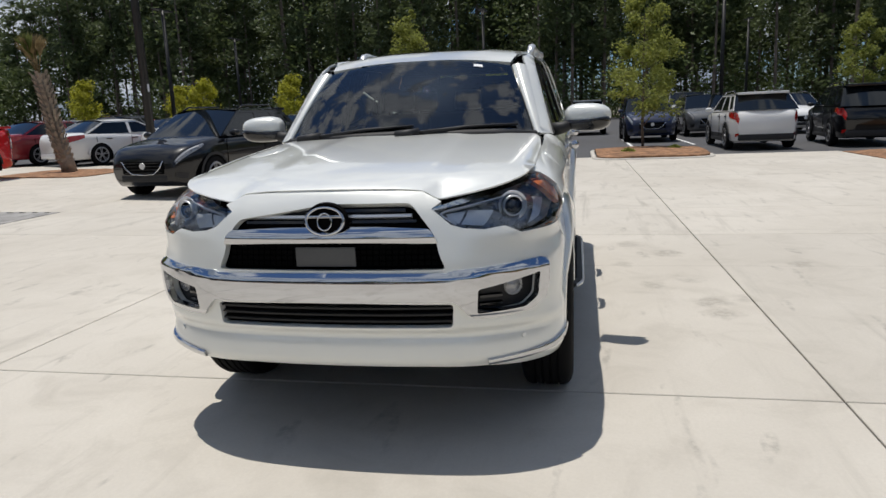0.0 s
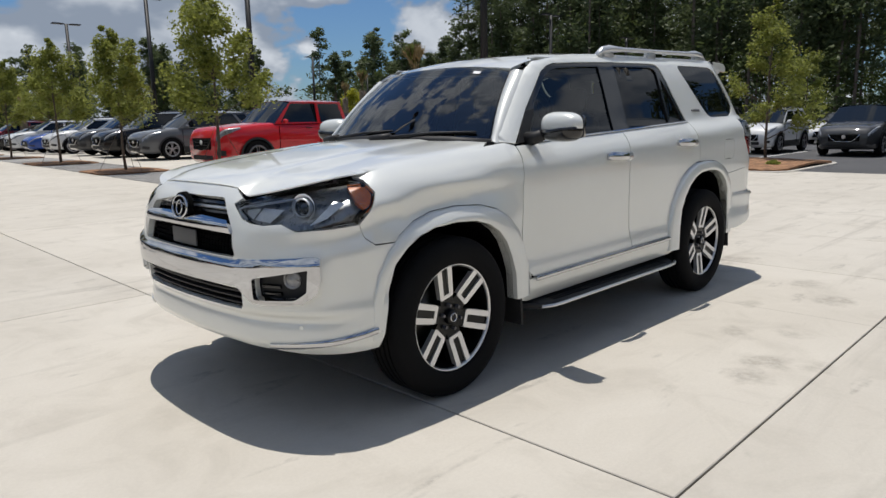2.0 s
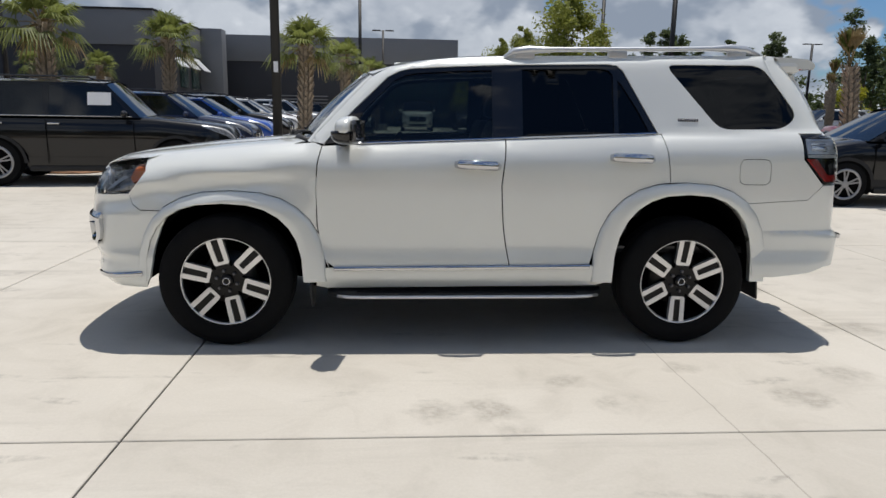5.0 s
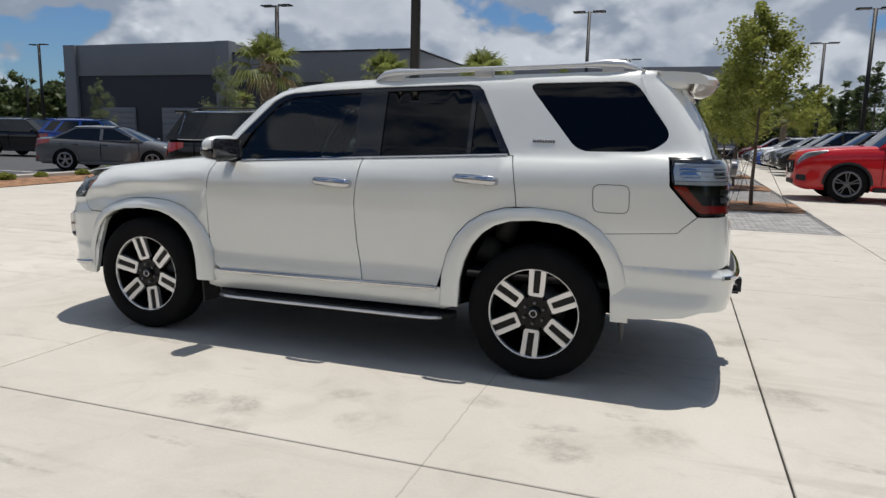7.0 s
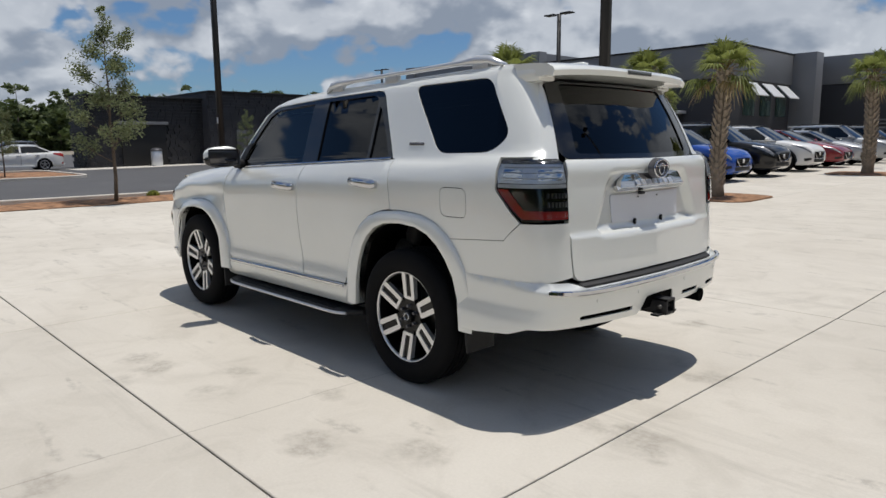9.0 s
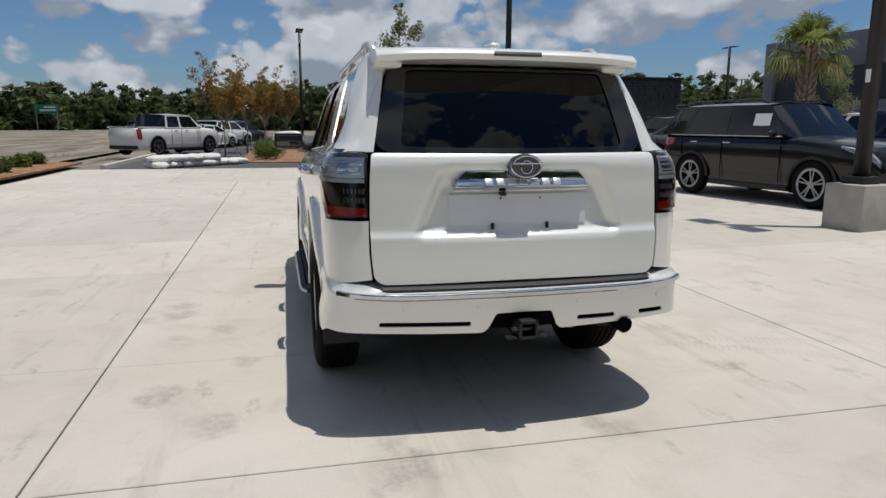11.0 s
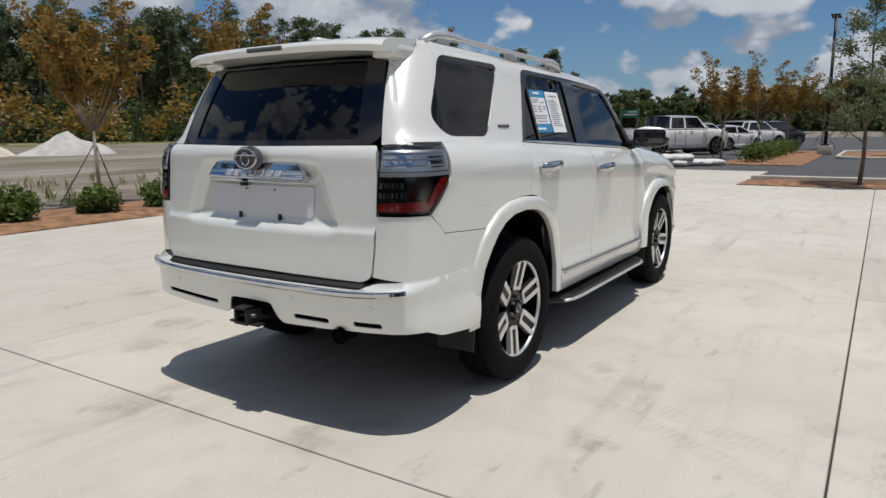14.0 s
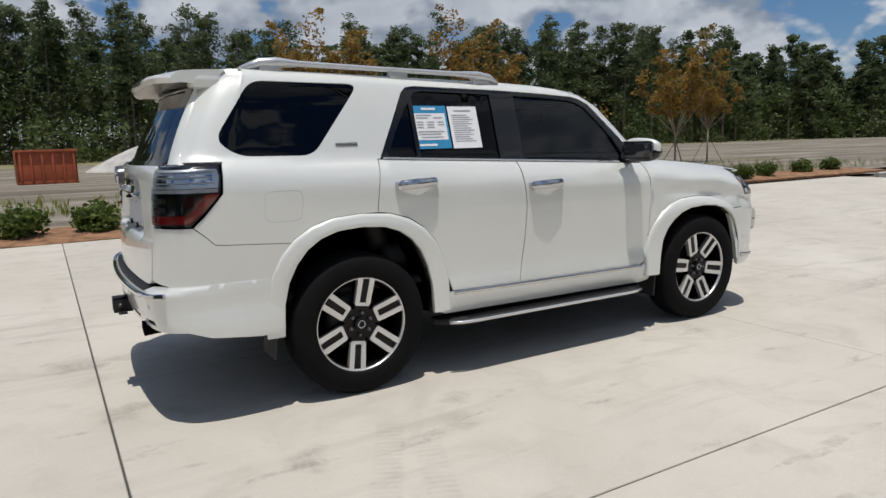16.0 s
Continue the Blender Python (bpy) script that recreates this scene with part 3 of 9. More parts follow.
g = bmesh.new()
xs = [-1800, -600, -250, -120, -60, -30, -14, 0, 14, 30, 60, 120, 250, 600, 1800]
ys = [-1800, -600, -250, -120, -60, -25, -14, -3, 8, 20, 40, 80, 120, 250, 600, 1800]
gv = [[g.verts.new((x, y, slope(x, y) - 0.16)) for y in ys] for x in xs]
for a, b in zip(gv, gv[1:]):
    for k in range(len(ys) - 1):
        g.faces.new((a[k], b[k], b[k + 1], a[k + 1]))
tagged(part("ground", g, DIRT, None, smooth=False), "bare grey-brown earth reaching to the woods", "ground", "", "structure")
sheet("field", rect(-120, 9.5, 160, 66), DIRT, -0.03, "bare earth field with tyre tracks", "field", 12)
sheet("grass_verge", rect(-150, 66, 170, 130), GRASS, -0.02, "dry grass verge before the woods", "grass", 15)
sheet("road_base", rect(-14.4, -75, 18.3, 7.5), JOINT, -0.035, "dark bed under the concrete slabs", "ground", 8)
sheet("asphalt_west", rect(-95, -90, -14.4, 66), ASPHALT, -0.02, "dark asphalt car park with white lines", "asphalt", 8)
sheet("asphalt_east", rect(14.6, -90, 90, 0.3), ASPHALT, -0.012, "dark asphalt car park behind the flower bed", "asphalt", 8)
sheet("asphalt_road", rect(18.3, 0.3, 90, 6.5), ASPHALT, -0.02, "asphalt lane past the white pickup", "asphalt", 8)


def bed(name, outline, label, high=0.05):
    """A mulch bed that swells a little towards its middle."""
    cx = sum(p[0] for p in outline) / len(outline)
    cy = sum(p[1] for p in outline) / len(outline)
    rmin = min(math.hypot(p[0] - cx, p[1] - cy) for p in outline)

    def surf(x, y):
        d = min(1.0, math.hypot(x - cx, y - cy) / (rmin * 1.4))
        return Vector((x, y, slope(x, y) + 0.012 + high * (1 - d * d) + 0.012 * noise.noise((x * 3, y * 3, 0))))
    ob = part(name, panel(outline, surf, (), 0.35, 0.05), MULCH)
    return tagged(ob, label, "mulch bed", "", "structure")


def strip_bed(name, x0, y0, x1, y1, label):
    def surf(x, y):
        k = min((x - x0) / 0.5, (x1 - x) / 0.5, (y - y0) / 0.5, (y1 - y) / 0.5, 1.0)
        return Vector((x, y, slope(x, y) + 0.012 + 0.07 * max(k, 0) + 0.02 * noise.noise((x * 2.5, y * 2.5, 1))))
    ob = part(name, panel(rect(x0, y0, x1, y1), surf, (), 0.5, 0.06), MULCH)
    return tagged(ob, label, "mulch bed", "", "structure")


strip_bed("mulch_bed_north", -14.0, 7.45, 11.8, 9.8, "reddish pine-straw bed with shrubs along the concrete edge")
strip_bed("mulch_bed_drive", 14.4, 8.2, 22.5, 10.2, "reddish pine-straw bed beside the drive")
strip_bed("mulch_bed_east", 12.75, -40, 14.45, 0.35, "reddish pine-straw bed with low shrubs by the car park")
strip_bed("mulch_bed_hedge", 22.0, -0.2, 36, 2.6, "reddish pine-straw bed with a hedge")
bed("mulch_bed_tree_west", rounded(rect(-17.4, 1.45, -13.3, 4.3), 0.7, 5), "raised round-cornered mulch island under a tree", 0.16)
bed("mulch_bed_tree_far", rounded(rect(-18.2, -5.6, -13.6, -2.6), 0.7, 5), "raised round-cornered mulch island under a tree", 0.16)
bed("mulch_island_east", rounded(rect(27.2, -5.6, 36, -1.0), 1.2, 6), "mulch island with a pale kerb on asphalt", 0.08)
bed("mulch_ring_palm", rounded(rect(1.55, -12.4, 3.6, -10.5), 0.5, 4), "round mulch patch under a palm", 0.03)
bed("mulch_ring_palm_far", rounded(rect(1.3, -22.4, 3.4, -20.6), 0.5, 4), "round mulch patch under a palm", 0.03)
bed("mulch_ring_palm_south", rounded(rect(0.9, -32.2, 2.8, -30.2), 0.5, 4), "round mulch patch under a palm", 0.03)
bed("mulch_ring_palm_west", rounded(rect(-12.9, -14.2, -10.4, -11.4), 0.6, 4), "round mulch patch under a palm", 0.03)
bed("mulch_island_palm", rounded(rect(6.5, -11.3, 9.0, -9.3), 0.5, 4), "mulch patch between parked cars", 0.03)
for k, y in enumerate((-11.0, -16.5, -22.0, -28.0, -34.0)):
    bed("mulch_square_%s" % "abcde"[k], rounded(rect(-4.55, y - 1.0, -2.65, y + 0.9), 0.25, 3), "square mulch patch in grey paving under a tree", 0.04)


def kerb(name, pts, closed=False, w=0.14, h=0.13, label="pale concrete kerb round a bed"):
    bm = bmesh.new()
    n = len(pts)
    rings = []
    for i, (x, y) in enumerate(pts):
        p0 = Vector(pts[i - 1] if (i or closed) else pts[0])
        p1 = Vector(pts[(i + 1) % n] if (i < n - 1 or closed) else pts[-1])
        d = (p1 - p0).normalized()
        s = Vector((-d.y, d.x))
        z = slope(x, y)
        rings.append([bm.verts.new((x + s.x * o, y + s.y * o, z + q)) for o, q in ((-w / 2, -0.06), (-w / 2, h - 0.02), (-w / 2 + 0.02, h), (w / 2 - 0.02, h), (w / 2, h - 0.02), (w / 2, -0.06))])
    pairs = list(zip(rings, rings[1:])) + ([(rings[-1], rings[0])] if closed else [])
    for a, b in pairs:
        for j in range(5):
            bm.faces.new((a[j], a[j + 1], b[j + 1], b[j]))
    if not closed:
        bm.faces.new(rings[0])
        bm.faces.new(rings[-1][::-1])
    bmesh.ops.recalc_face_normals(bm, faces=bm.faces)
    return tagged(part(name, sharp(bm, 30), CURB), label, "kerb", "", "structure")


kerb("kerb_island_west", shrink(rounded(rect(-17.4, 1.45, -13.3, 4.3), 0.7, 5), -0.07), True, 0.12, 0.035)
kerb("kerb_island_far", shrink(rounded(rect(-18.2, -5.6, -13.6, -2.6), 0.7, 5), -0.07), True, 0.12, 0.035)
kerb("kerb_island_east", shrink(rounded(rect(27.2, -5.6, 36, -1.0), 1.2, 6), -0.07), True)
kerb("kerb_bed_east", dense([(14.52, 0.3), (14.52, -40), (14.52, -40.1)], 2.0)[:22])
kerb("kerb_lane_north", dense([(18.5, 6.6), (60, 6.6), (60.1, 6.6)], 3.0)[:15])
# parking lines
for x0, x1, ys_, nm in ((-24.5, -19.2, (-8.1, -5.3, -1.55, 0.7, 2.75, 4.75, 7.6), "west"), (16.0, 20.5, (-3.1, -5.8, -8.5, -11.2), "east")):
    for y in ys_:
        sheet("parking_line_%s_%d" % (nm, round(y * 10 + 200)), rect(x0, y - 0.05, x1, y + 0.05), LINE_PAINT, -0.006, "white painted parking line", "road marking", 2)


# ---- the white off-roader in the middle of the forecourt ----
PLAN = [(2.33, 0), (2.322, .25), (2.297, .474), (2.248, .625), (2.178, .745), (2.095, .830), (1.985, .872), (1.87, .885), (1.70, .887),
        (1.2, .887), (.4, .887), (-.4, .887), (-1.2, .887), (-1.9, .887), (-2.10, .887), (-2.22, .880), (-2.31, .858),
        (-2.375, .805), (-2.418, .71), (-2.445, .52), (-2.462, .25), (-2.468, 0)]


def plan_samples():
    out = []
    pts = [Vector(p) for p in PLAN]
    pts = [Vector((pts[0].x, -pts[1].y))] + pts + [Vector((pts[-1].x, -pts[-2].y))]
    for i in range(1, len(pts) - 2):
        a, b, c, d = pts[i - 1:i + 3]
        for k in range(60):
            t = k / 60
            out.append(0.5 * (2 * b + (c - a) * t + (2 * a - 5 * b + 4 * c - d) * t * t + (3 * b - a - 3 * c + d) * t**3))
    out.append(pts[-2])
    return np.array([[p.x, min(p.y, 0.8875)] for p in out])


PS = plan_samples()
PU = np.concatenate([[0], np.cumsum(np.hypot(*np.diff(PS, axis=0).T))])
MID = int(np.searchsorted(-PS[:, 0], 0.0))
side_y = hermite([(.26, .79), (.32, .85), (.38, .888), (.46, .902), (.51, .901), (.56, .893), (.61, .885), (.68, .887), (.80, .893), (.95, .899), (1.06, .900), (1.12, .894),
                  (1.165, .880), (1.205, .856), (1.25, .815), (1.31, .794), (1.45, .752), (1.60, .706), (1.685, .674), (1.725, .642), (1.76, .575)])
front_dx = hermite([(.26, -.20), (.33, -.10), (.38, -.045), (.43, -.020), (.47, -.022), (.515, -.034), (.55, -.012), (.60, -.008), (.70, 0), (.80, -.005), (.90, -.025), (1.0, -.05),
                    (1.05, -.08), (1.085, -.115), (1.12, -.20), (1.2, -.45)])
rear_dx = hermite([(.30, .10), (.40, .035), (.50, -.010), (.60, -.030), (.68, -.035), (.72, -.005), (.80, 0), (.95, .01), (1.10, .02), (1.22, .035),
                   (1.29, .055), (1.33, .10), (1.485, .175), (1.668, .285), (1.74, .34)])
rake = hermite([(.3, 0), (.9, 0), (1.2, .045), (1.5, .04), (1.75, .03)])
hood_edge_z = hermite([(.85, 1.222), (1.1, 1.205), (1.4, 1.178), (1.7, 1.145), (1.85, 1.118), (2.0, 1.085), (2.2, 1.04)])


def a_pillar_x(z):
    return float(np.interp(z, (1.20, 1.25, 1.455, 1.61, 1.68, 1.72), (.925, .885, .695, .545, .425, .26)))


def shell(u, z):
    """The left half of the body's outside, by length u along the plan and height z."""
    u = min(max(u, 0.0), float(PU[-1]))
    bx = float(np.interp(u, PU, PS[:, 0]))
    by = float(np.interp(u, PU, PS[:, 1]))
    y0 = side_y(z + rake(z) * min(bx, .9))
    if bx > 0.86 and z < 1.26:
        zt = hood_edge_z(bx)
        t = min(max((z - (zt - .15)) / .15, 0), 1.15)
        yf = .894 - .012 * sstep(.8, 1.0, z) - .12 * t**2.4
        yf += (.010 * math.exp(-((z - zt + .13) / .035) ** 2) - .016 * math.exp(-((z - zt + .215) / .05) ** 2)) * sstep(.88, 1.25, bx)
        k = sstep(.80, .92, bx)
        y0 = y0 * (1 - k) + min(yf, side_y(min(z, .9))) * k
    elif z > 1.2:
        t = min(max(1 - (a_pillar_x(z) - bx) / .11, 0), 1.2)
        y0 -= .055 * t * t
    x = bx + sstep(1.75, 2.15, bx) * front_dx(z) + sstep(-1.85, -2.3, bx) * rear_dx(z)
    return Vector((x, by * y0 / .887, z))


def u_side(x, z=.8):
    """The plan length at which the shell has that x on the side."""
    lo, hi = 0.0, float(PU[-1])
    for _ in range(40):
        m = (lo + hi) / 2
        if shell(m, z).x > x:
            lo = m
        else:
            hi = m
    return lo


def u_face(y, z, rear=False):
    """The plan length at which the front or rear face has that y."""
    lo, hi = (float(PU[MID]), float(PU[-1])) if rear else (0.0, float(PU[MID]))
    for _ in range(40):
        m = (lo + hi) / 2
        if (shell(m, z).y > y) == rear:
            lo = m
        else:
            hi = m
    return lo


def gate_relief(y, z):
    """The hollow round the number plate."""
    edge = .485 - .42 * max(z - .96, 0)
    a = 1 - sstep(edge - .035, edge + .035, abs(y))
    return .042 * a * sstep(.915, .965, z) * (1 - sstep(1.15, 1.26, z)) + .014 * sstep(.925, .965, z) * (1 - sstep(1.16, 1.29, z))


def face_front(y, z):
    p = shell(min(u_face(abs(y), z), 3.0), z)
    return Vector((p.x, math.copysign(p.y, y), z))


def face_rear(a, z):
    p = shell(u_face(abs(a), z, True), z)
    return Vector((p.x + gate_relief(a, z), math.copysign(p.y, -a), z))


def bumper_rear_surf(a, z):
    p = shell(max(u_face(abs(a), z, True), 0), z)
    return Vector((p.x - .03 * sstep(.30, .5, z), math.copysign(p.y, -a), z))


def sided(pts, z_of=None):
    return [(u_side(x, z), z) for x, z in pts]


def mirror(bm):
    lay_n = bm.verts.layers.float_vector.get("nrm")
    if lay_n is not None:
        for v in bm.verts:
            v[lay_n] = (v[lay_n][0], -v[lay_n][1], v[lay_n][2])
    bmesh.ops.scale(bm, vec=(1, -1, 1), verts=bm.verts)
    bmesh.ops.reverse_faces(bm, faces=bm.faces)
    return bm


def both(name, outline, material, parent, holes=(), label="", **kw):
    """The same panel on both flanks."""
    out = []
    for s in (1, -1):
        bm = panel(outline, shell, holes, **kw)
        out.append(part(name, bm if s > 0 else mirror(bm), material, parent, label))
    return out


def belt(x):
    return 1.245 - .0475 * x


def hood_z(x, y):
    c = hermite_hood(x)
    return c - .035 * (abs(y) / .76) ** 2.5 - .006 * sstep(.30, .38, abs(y)) * (1 - sstep(.38, .6, abs(y)))


hermite_hood = hermite([(.85, 1.262), (1.0, 1.252), (1.4, 1.216), (1.7, 1.183), (1.95, 1.150), (2.1, 1.122), (2.2, 1.095), (2.26, 1.06)])
roof_mid = hermite([(-2.2, 1.79), (-1.9, 1.805), (-1.2, 1.803), (-.3, 1.788), (0, 1.772), (.25, 1.742), (.42, 1.708), (.60, 1.665)])
roof_side = hermite([(-2.2, 1.775), (-1.9, 1.787), (-1.2, 1.772), (-.3, 1.750), (0, 1.734), (.25, 1.708), (.42, 1.675), (.58, 1.615)])


def roof_surf(x, y):
    w = .60 if x < .1 else .60 - (x - .1) * .07
    t = abs(y) / w
    return Vector((x, y, roof_side(x) + (roof_mid(x) - roof_side(x)) * (1 - t**2.6)))


def windscreen(a, b):
    """a: -1 to 1 across, b: 0 (cowl) to 1 (roof)."""
    half = .715 + (.562 - .715) * b
    corner = Vector((.905, 0, 1.222)).lerp(Vector((.545, 0, 1.618)), b)
    mid = Vector((1.055, 0, 1.235)).lerp(Vector((.605, 0, 1.668)), b)
    p = mid.lerp(corner, abs(a) ** 2.2)
    return Vector((p.x + .015 * math.sin(math.pi * b), a * half, p.z + .015 * math.sin(math.pi * b)))


def rear_glass(a, b):
    half = .615 + (.545 - .615) * b
    mid = Vector((-2.385, 0, 1.305)).lerp(Vector((-2.185, 0, 1.70)), b)
    cor = Vector((-2.315, 0, 1.315)).lerp(Vector((-2.135, 0, 1.70)), b)
    p = mid.lerp(cor, abs(a) ** 2.0)
    return Vector((p.x - .012 * math.sin(math.pi * b), -a * half, p.z))


def arch(cx, top, half, n=14):
    """A wheel arch's outline, squared a little, from rear foot to front foot."""
    out = []
    for k in range(n + 1):
        a = math.pi * k / n
        c, s = math.cos(a), math.sin(a)
        e = 0.78
        out.append((cx - half * math.copysign(abs(c) ** e, c), .40 + (top - .40) * abs(s) ** e))
    return out


def build_wheel(parent, x, y, s, spin):
    """A tyre on a two-tone six-spoke alloy wheel. s: side (+1 left)."""
    w = new("wheel")
    w.parent = parent
    w.matrix_local = pose(x, y, .397, 0, spin, 0 if s > 0 else 180)
    tyre = bmesh.new()
    prof = [(.262, .098), (.275, .113), (.30, .121), (.335, .122), (.368, .113), (.388, .098), (.396, .080), (.397, .062)]
    for g in (.052, .018, -.018, -.052):
        prof += [(.397, g + .006), (.389, g + .005), (.389, g - .005), (.397, g - .006)]
    prof += [(.397, -.062), (.396, -.080), (.388, -.098), (.368, -.113), (.335, -.122), (.30, -.121), (.275, -.113), (.262, -.098)]
    add_lathe(tyre, prof, 72)
    bmesh.ops.recalc_face_normals(tyre, faces=tyre.faces)
    part("tyre", sharp(tyre, 30), RUBBER, w)
    rim = bmesh.new()
    add_lathe(rim, [(.254, -.095), (.254, .02), (.256, .088), (.259, .099), (.264, .102), (.269, .098), (.266, .088), (.262, .04), (.262, -.095)], 72)
    part("rim", sharp(rim, 30), SATIN_METAL, w, "bright machined wheel rim lip")
    # near-black barrel: the depth behind the spokes is shaded by its colour
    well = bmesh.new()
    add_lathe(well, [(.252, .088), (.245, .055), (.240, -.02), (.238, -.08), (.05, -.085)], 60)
    part("rim_well", sharp(well, 40), BLACK_AND_SHADE, w)
    disc = bmesh.new()
    add_lathe(disc, [(.0, -.02), (.165, -.02), (.165, -.045), (.0, -.045)], 48)
    part("brake_disc", sharp(disc, 40), STEEL_GREY, w, "grey steel brake disc")
    back = bmesh.new()
    for k in range(6):
        a = 2 * math.pi * k / 6
        m = Matrix.Rotation(a, 4, "Y")
        pts = [(-.044, .075), (.044, .075), (.047, .25), (-.047, .25)]
        top = [back.verts.new(m @ Vector((px, .066 + (.018 if pz > .2 else 0), pz))) for px, pz in pts]
        low = [back.verts.new(m @ Vector((px, .02, pz))) for px, pz in pts]
        back.faces.new(top)
        for i in range(4):
            back.faces.new((top[i - 1], top[i], low[i], low[i - 1]))
    add_lathe(back, [(.0, .066), (.085, .066), (.092, .05), (.095, .02)], 36)
    bmesh.ops.recalc_face_normals(back, faces=back.faces)
    part("spoke_frame", sharp(back, 30), RIM_BLACK, w, "gloss black spoke pockets")
    for k in range(6):
        spoke = bmesh.new()
        m = Matrix.Rotation(2 * math.pi * k / 6, 4, "Y")
        for outl in ([(-.050, .256), (-.046, .112), (-.038, .100), (-.017, .100), (-.019, .13), (-.020, .258)], [(.020, .258), (.019, .13), (.017, .100), (.038, .100), (.046, .112), (.050, .256)], [(-.0185, .119), (-.0172, .100), (.0172, .100), (.0185, .119)]):
            top = [spoke.verts.new(m @ Vector((px, .074 + .022 * sstep(.1, .25, pz), pz))) for px, pz in outl]
            low = [spoke.verts.new(m @ Vector((px * 1.03, .050 + .016 * sstep(.1, .25, pz), pz))) for px, pz in outl]
            n = len(outl)
            f = spoke.faces.new(top)
            for i in range(n):
                spoke.faces.new((top[i - 1], top[i], low[i], low[i - 1]))
            bmesh.ops.triangulate(spoke, faces=[f])
        bmesh.ops.recalc_face_normals(spoke, faces=spoke.faces)
        part("spoke", sharp(spoke, 30), SATIN_METAL, w, "machined silver double spoke")
    for k in range(6):
        nut = bmesh.new()
        a = 2 * math.pi * (k + .5) / 6
        add_lathe(nut, [(.0, .088), (.008, .088), (.010, .083), (.0105, .064)], 6)
        bmesh.ops.translate(nut, verts=nut.verts, vec=(.062 * math.cos(a), 0, .062 * math.sin(a)))
        bmesh.ops.recalc_face_normals(nut, faces=nut.faces)
        part("wheel_nut", sharp(nut, 30), LAMP_BEZEL, w)
    cap = bmesh.new()
    add_lathe(cap, [(.0, .092), (.030, .091), (.037, .086), (.040, .064)], 32)
    bmesh.ops.recalc_face_normals(cap, faces=cap.faces)
    part("centre_cap", sharp(cap, 30), RIM_BLACK, w)
    badge = bmesh.new()
    add_lathe(badge, [(.017, .092), (.018, .0945), (.022, .0945), (.023, .092)], 28)
    bmesh.ops.recalc_face_normals(badge, faces=badge.faces)
    part("cap_badge", badge, CHROME, w)
    return w


def oval_badge(parent, m, rx, rz, name="badge"):
    """A plain chrome oval ring with a smaller oval in it, in the plane of m's x and z."""
    bm = bmesh.new()
    for ox, oz, cz, th in ((rx, rz, 0, .1), (rx * .38, rz * .62, -rz * .05, .12)):
        rings = []
        for k in range(40):
            a = 2 * math.pi * k / 40
            ring = []
            for j in range(6):
                b = 2 * math.pi * j / 6
                f = 1 + th * math.cos(b)
                ring.append(bm.verts.new((ox * f * math.cos(a), -.006 * math.sin(b), cz + oz * f * math.sin(a))))
            rings.append(ring)
        for k in range(40):
            p, q = rings[k], rings[(k + 1) % 40]
            for j in range(6):
                bm.faces.new((p[j], p[(j + 1) % 6], q[(j + 1) % 6], q[j]))
    add_box(bm, -rx * .9, -.004, rz * .22, rx * .9, .004, rz * .42, .002)
    bmesh.ops.recalc_face_normals(bm, faces=bm.faces)
    bmesh.ops.transform(bm, verts=bm.verts, matrix=m)
    return part(name, bm, CHROME, parent, "plain chrome oval badge")


def strip(name, pts, surf, width, height, material, parent, label="", lift=0.0):
    """A flat bead laid along points of a surface."""
    bm = bmesh.new()
    rings = []
    n = len(pts)
    for i, (a, b) in enumerate(pts):
        p = Vector(surf(a, b))
        h = .004
        nor = (Vector(surf(a + h, b)) - Vector(surf(a - h, b))).cross(Vector(surf(a, b + h)) - Vector(surf(a, b - h))).normalized()
        q0, q1 = pts[max(i - 1, 0)], pts[min(i + 1, n - 1)]
        d = (Vector(surf(*q1)) - Vector(surf(*q0))).normalized()
        up = nor.cross(d).normalized() * width / 2
        rings.append([bm.verts.new(p + up * c + nor * (k * height + lift)) for c, k in ((-1, -.5), (-1, .6), (-.6, 1), (.6, 1), (1, .6), (1, -.5))])
    for p, q in zip(rings, rings[1:]):
        for j in range(5):
            bm.faces.new((p[j], p[j + 1], q[j + 1], q[j]))
    bm.faces.new(rings[0])
    bm.faces.new(rings[-1][::-1])
    bmesh.ops.recalc_face_normals(bm, faces=bm.faces)
    return part(name, sharp(bm, 40), material, parent, label)


def line(a, b, n=12):
    return [(a[0] + (b[0] - a[0]) * k / n, a[1] + (b[1] - a[1]) * k / n) for k in range(n + 1)]


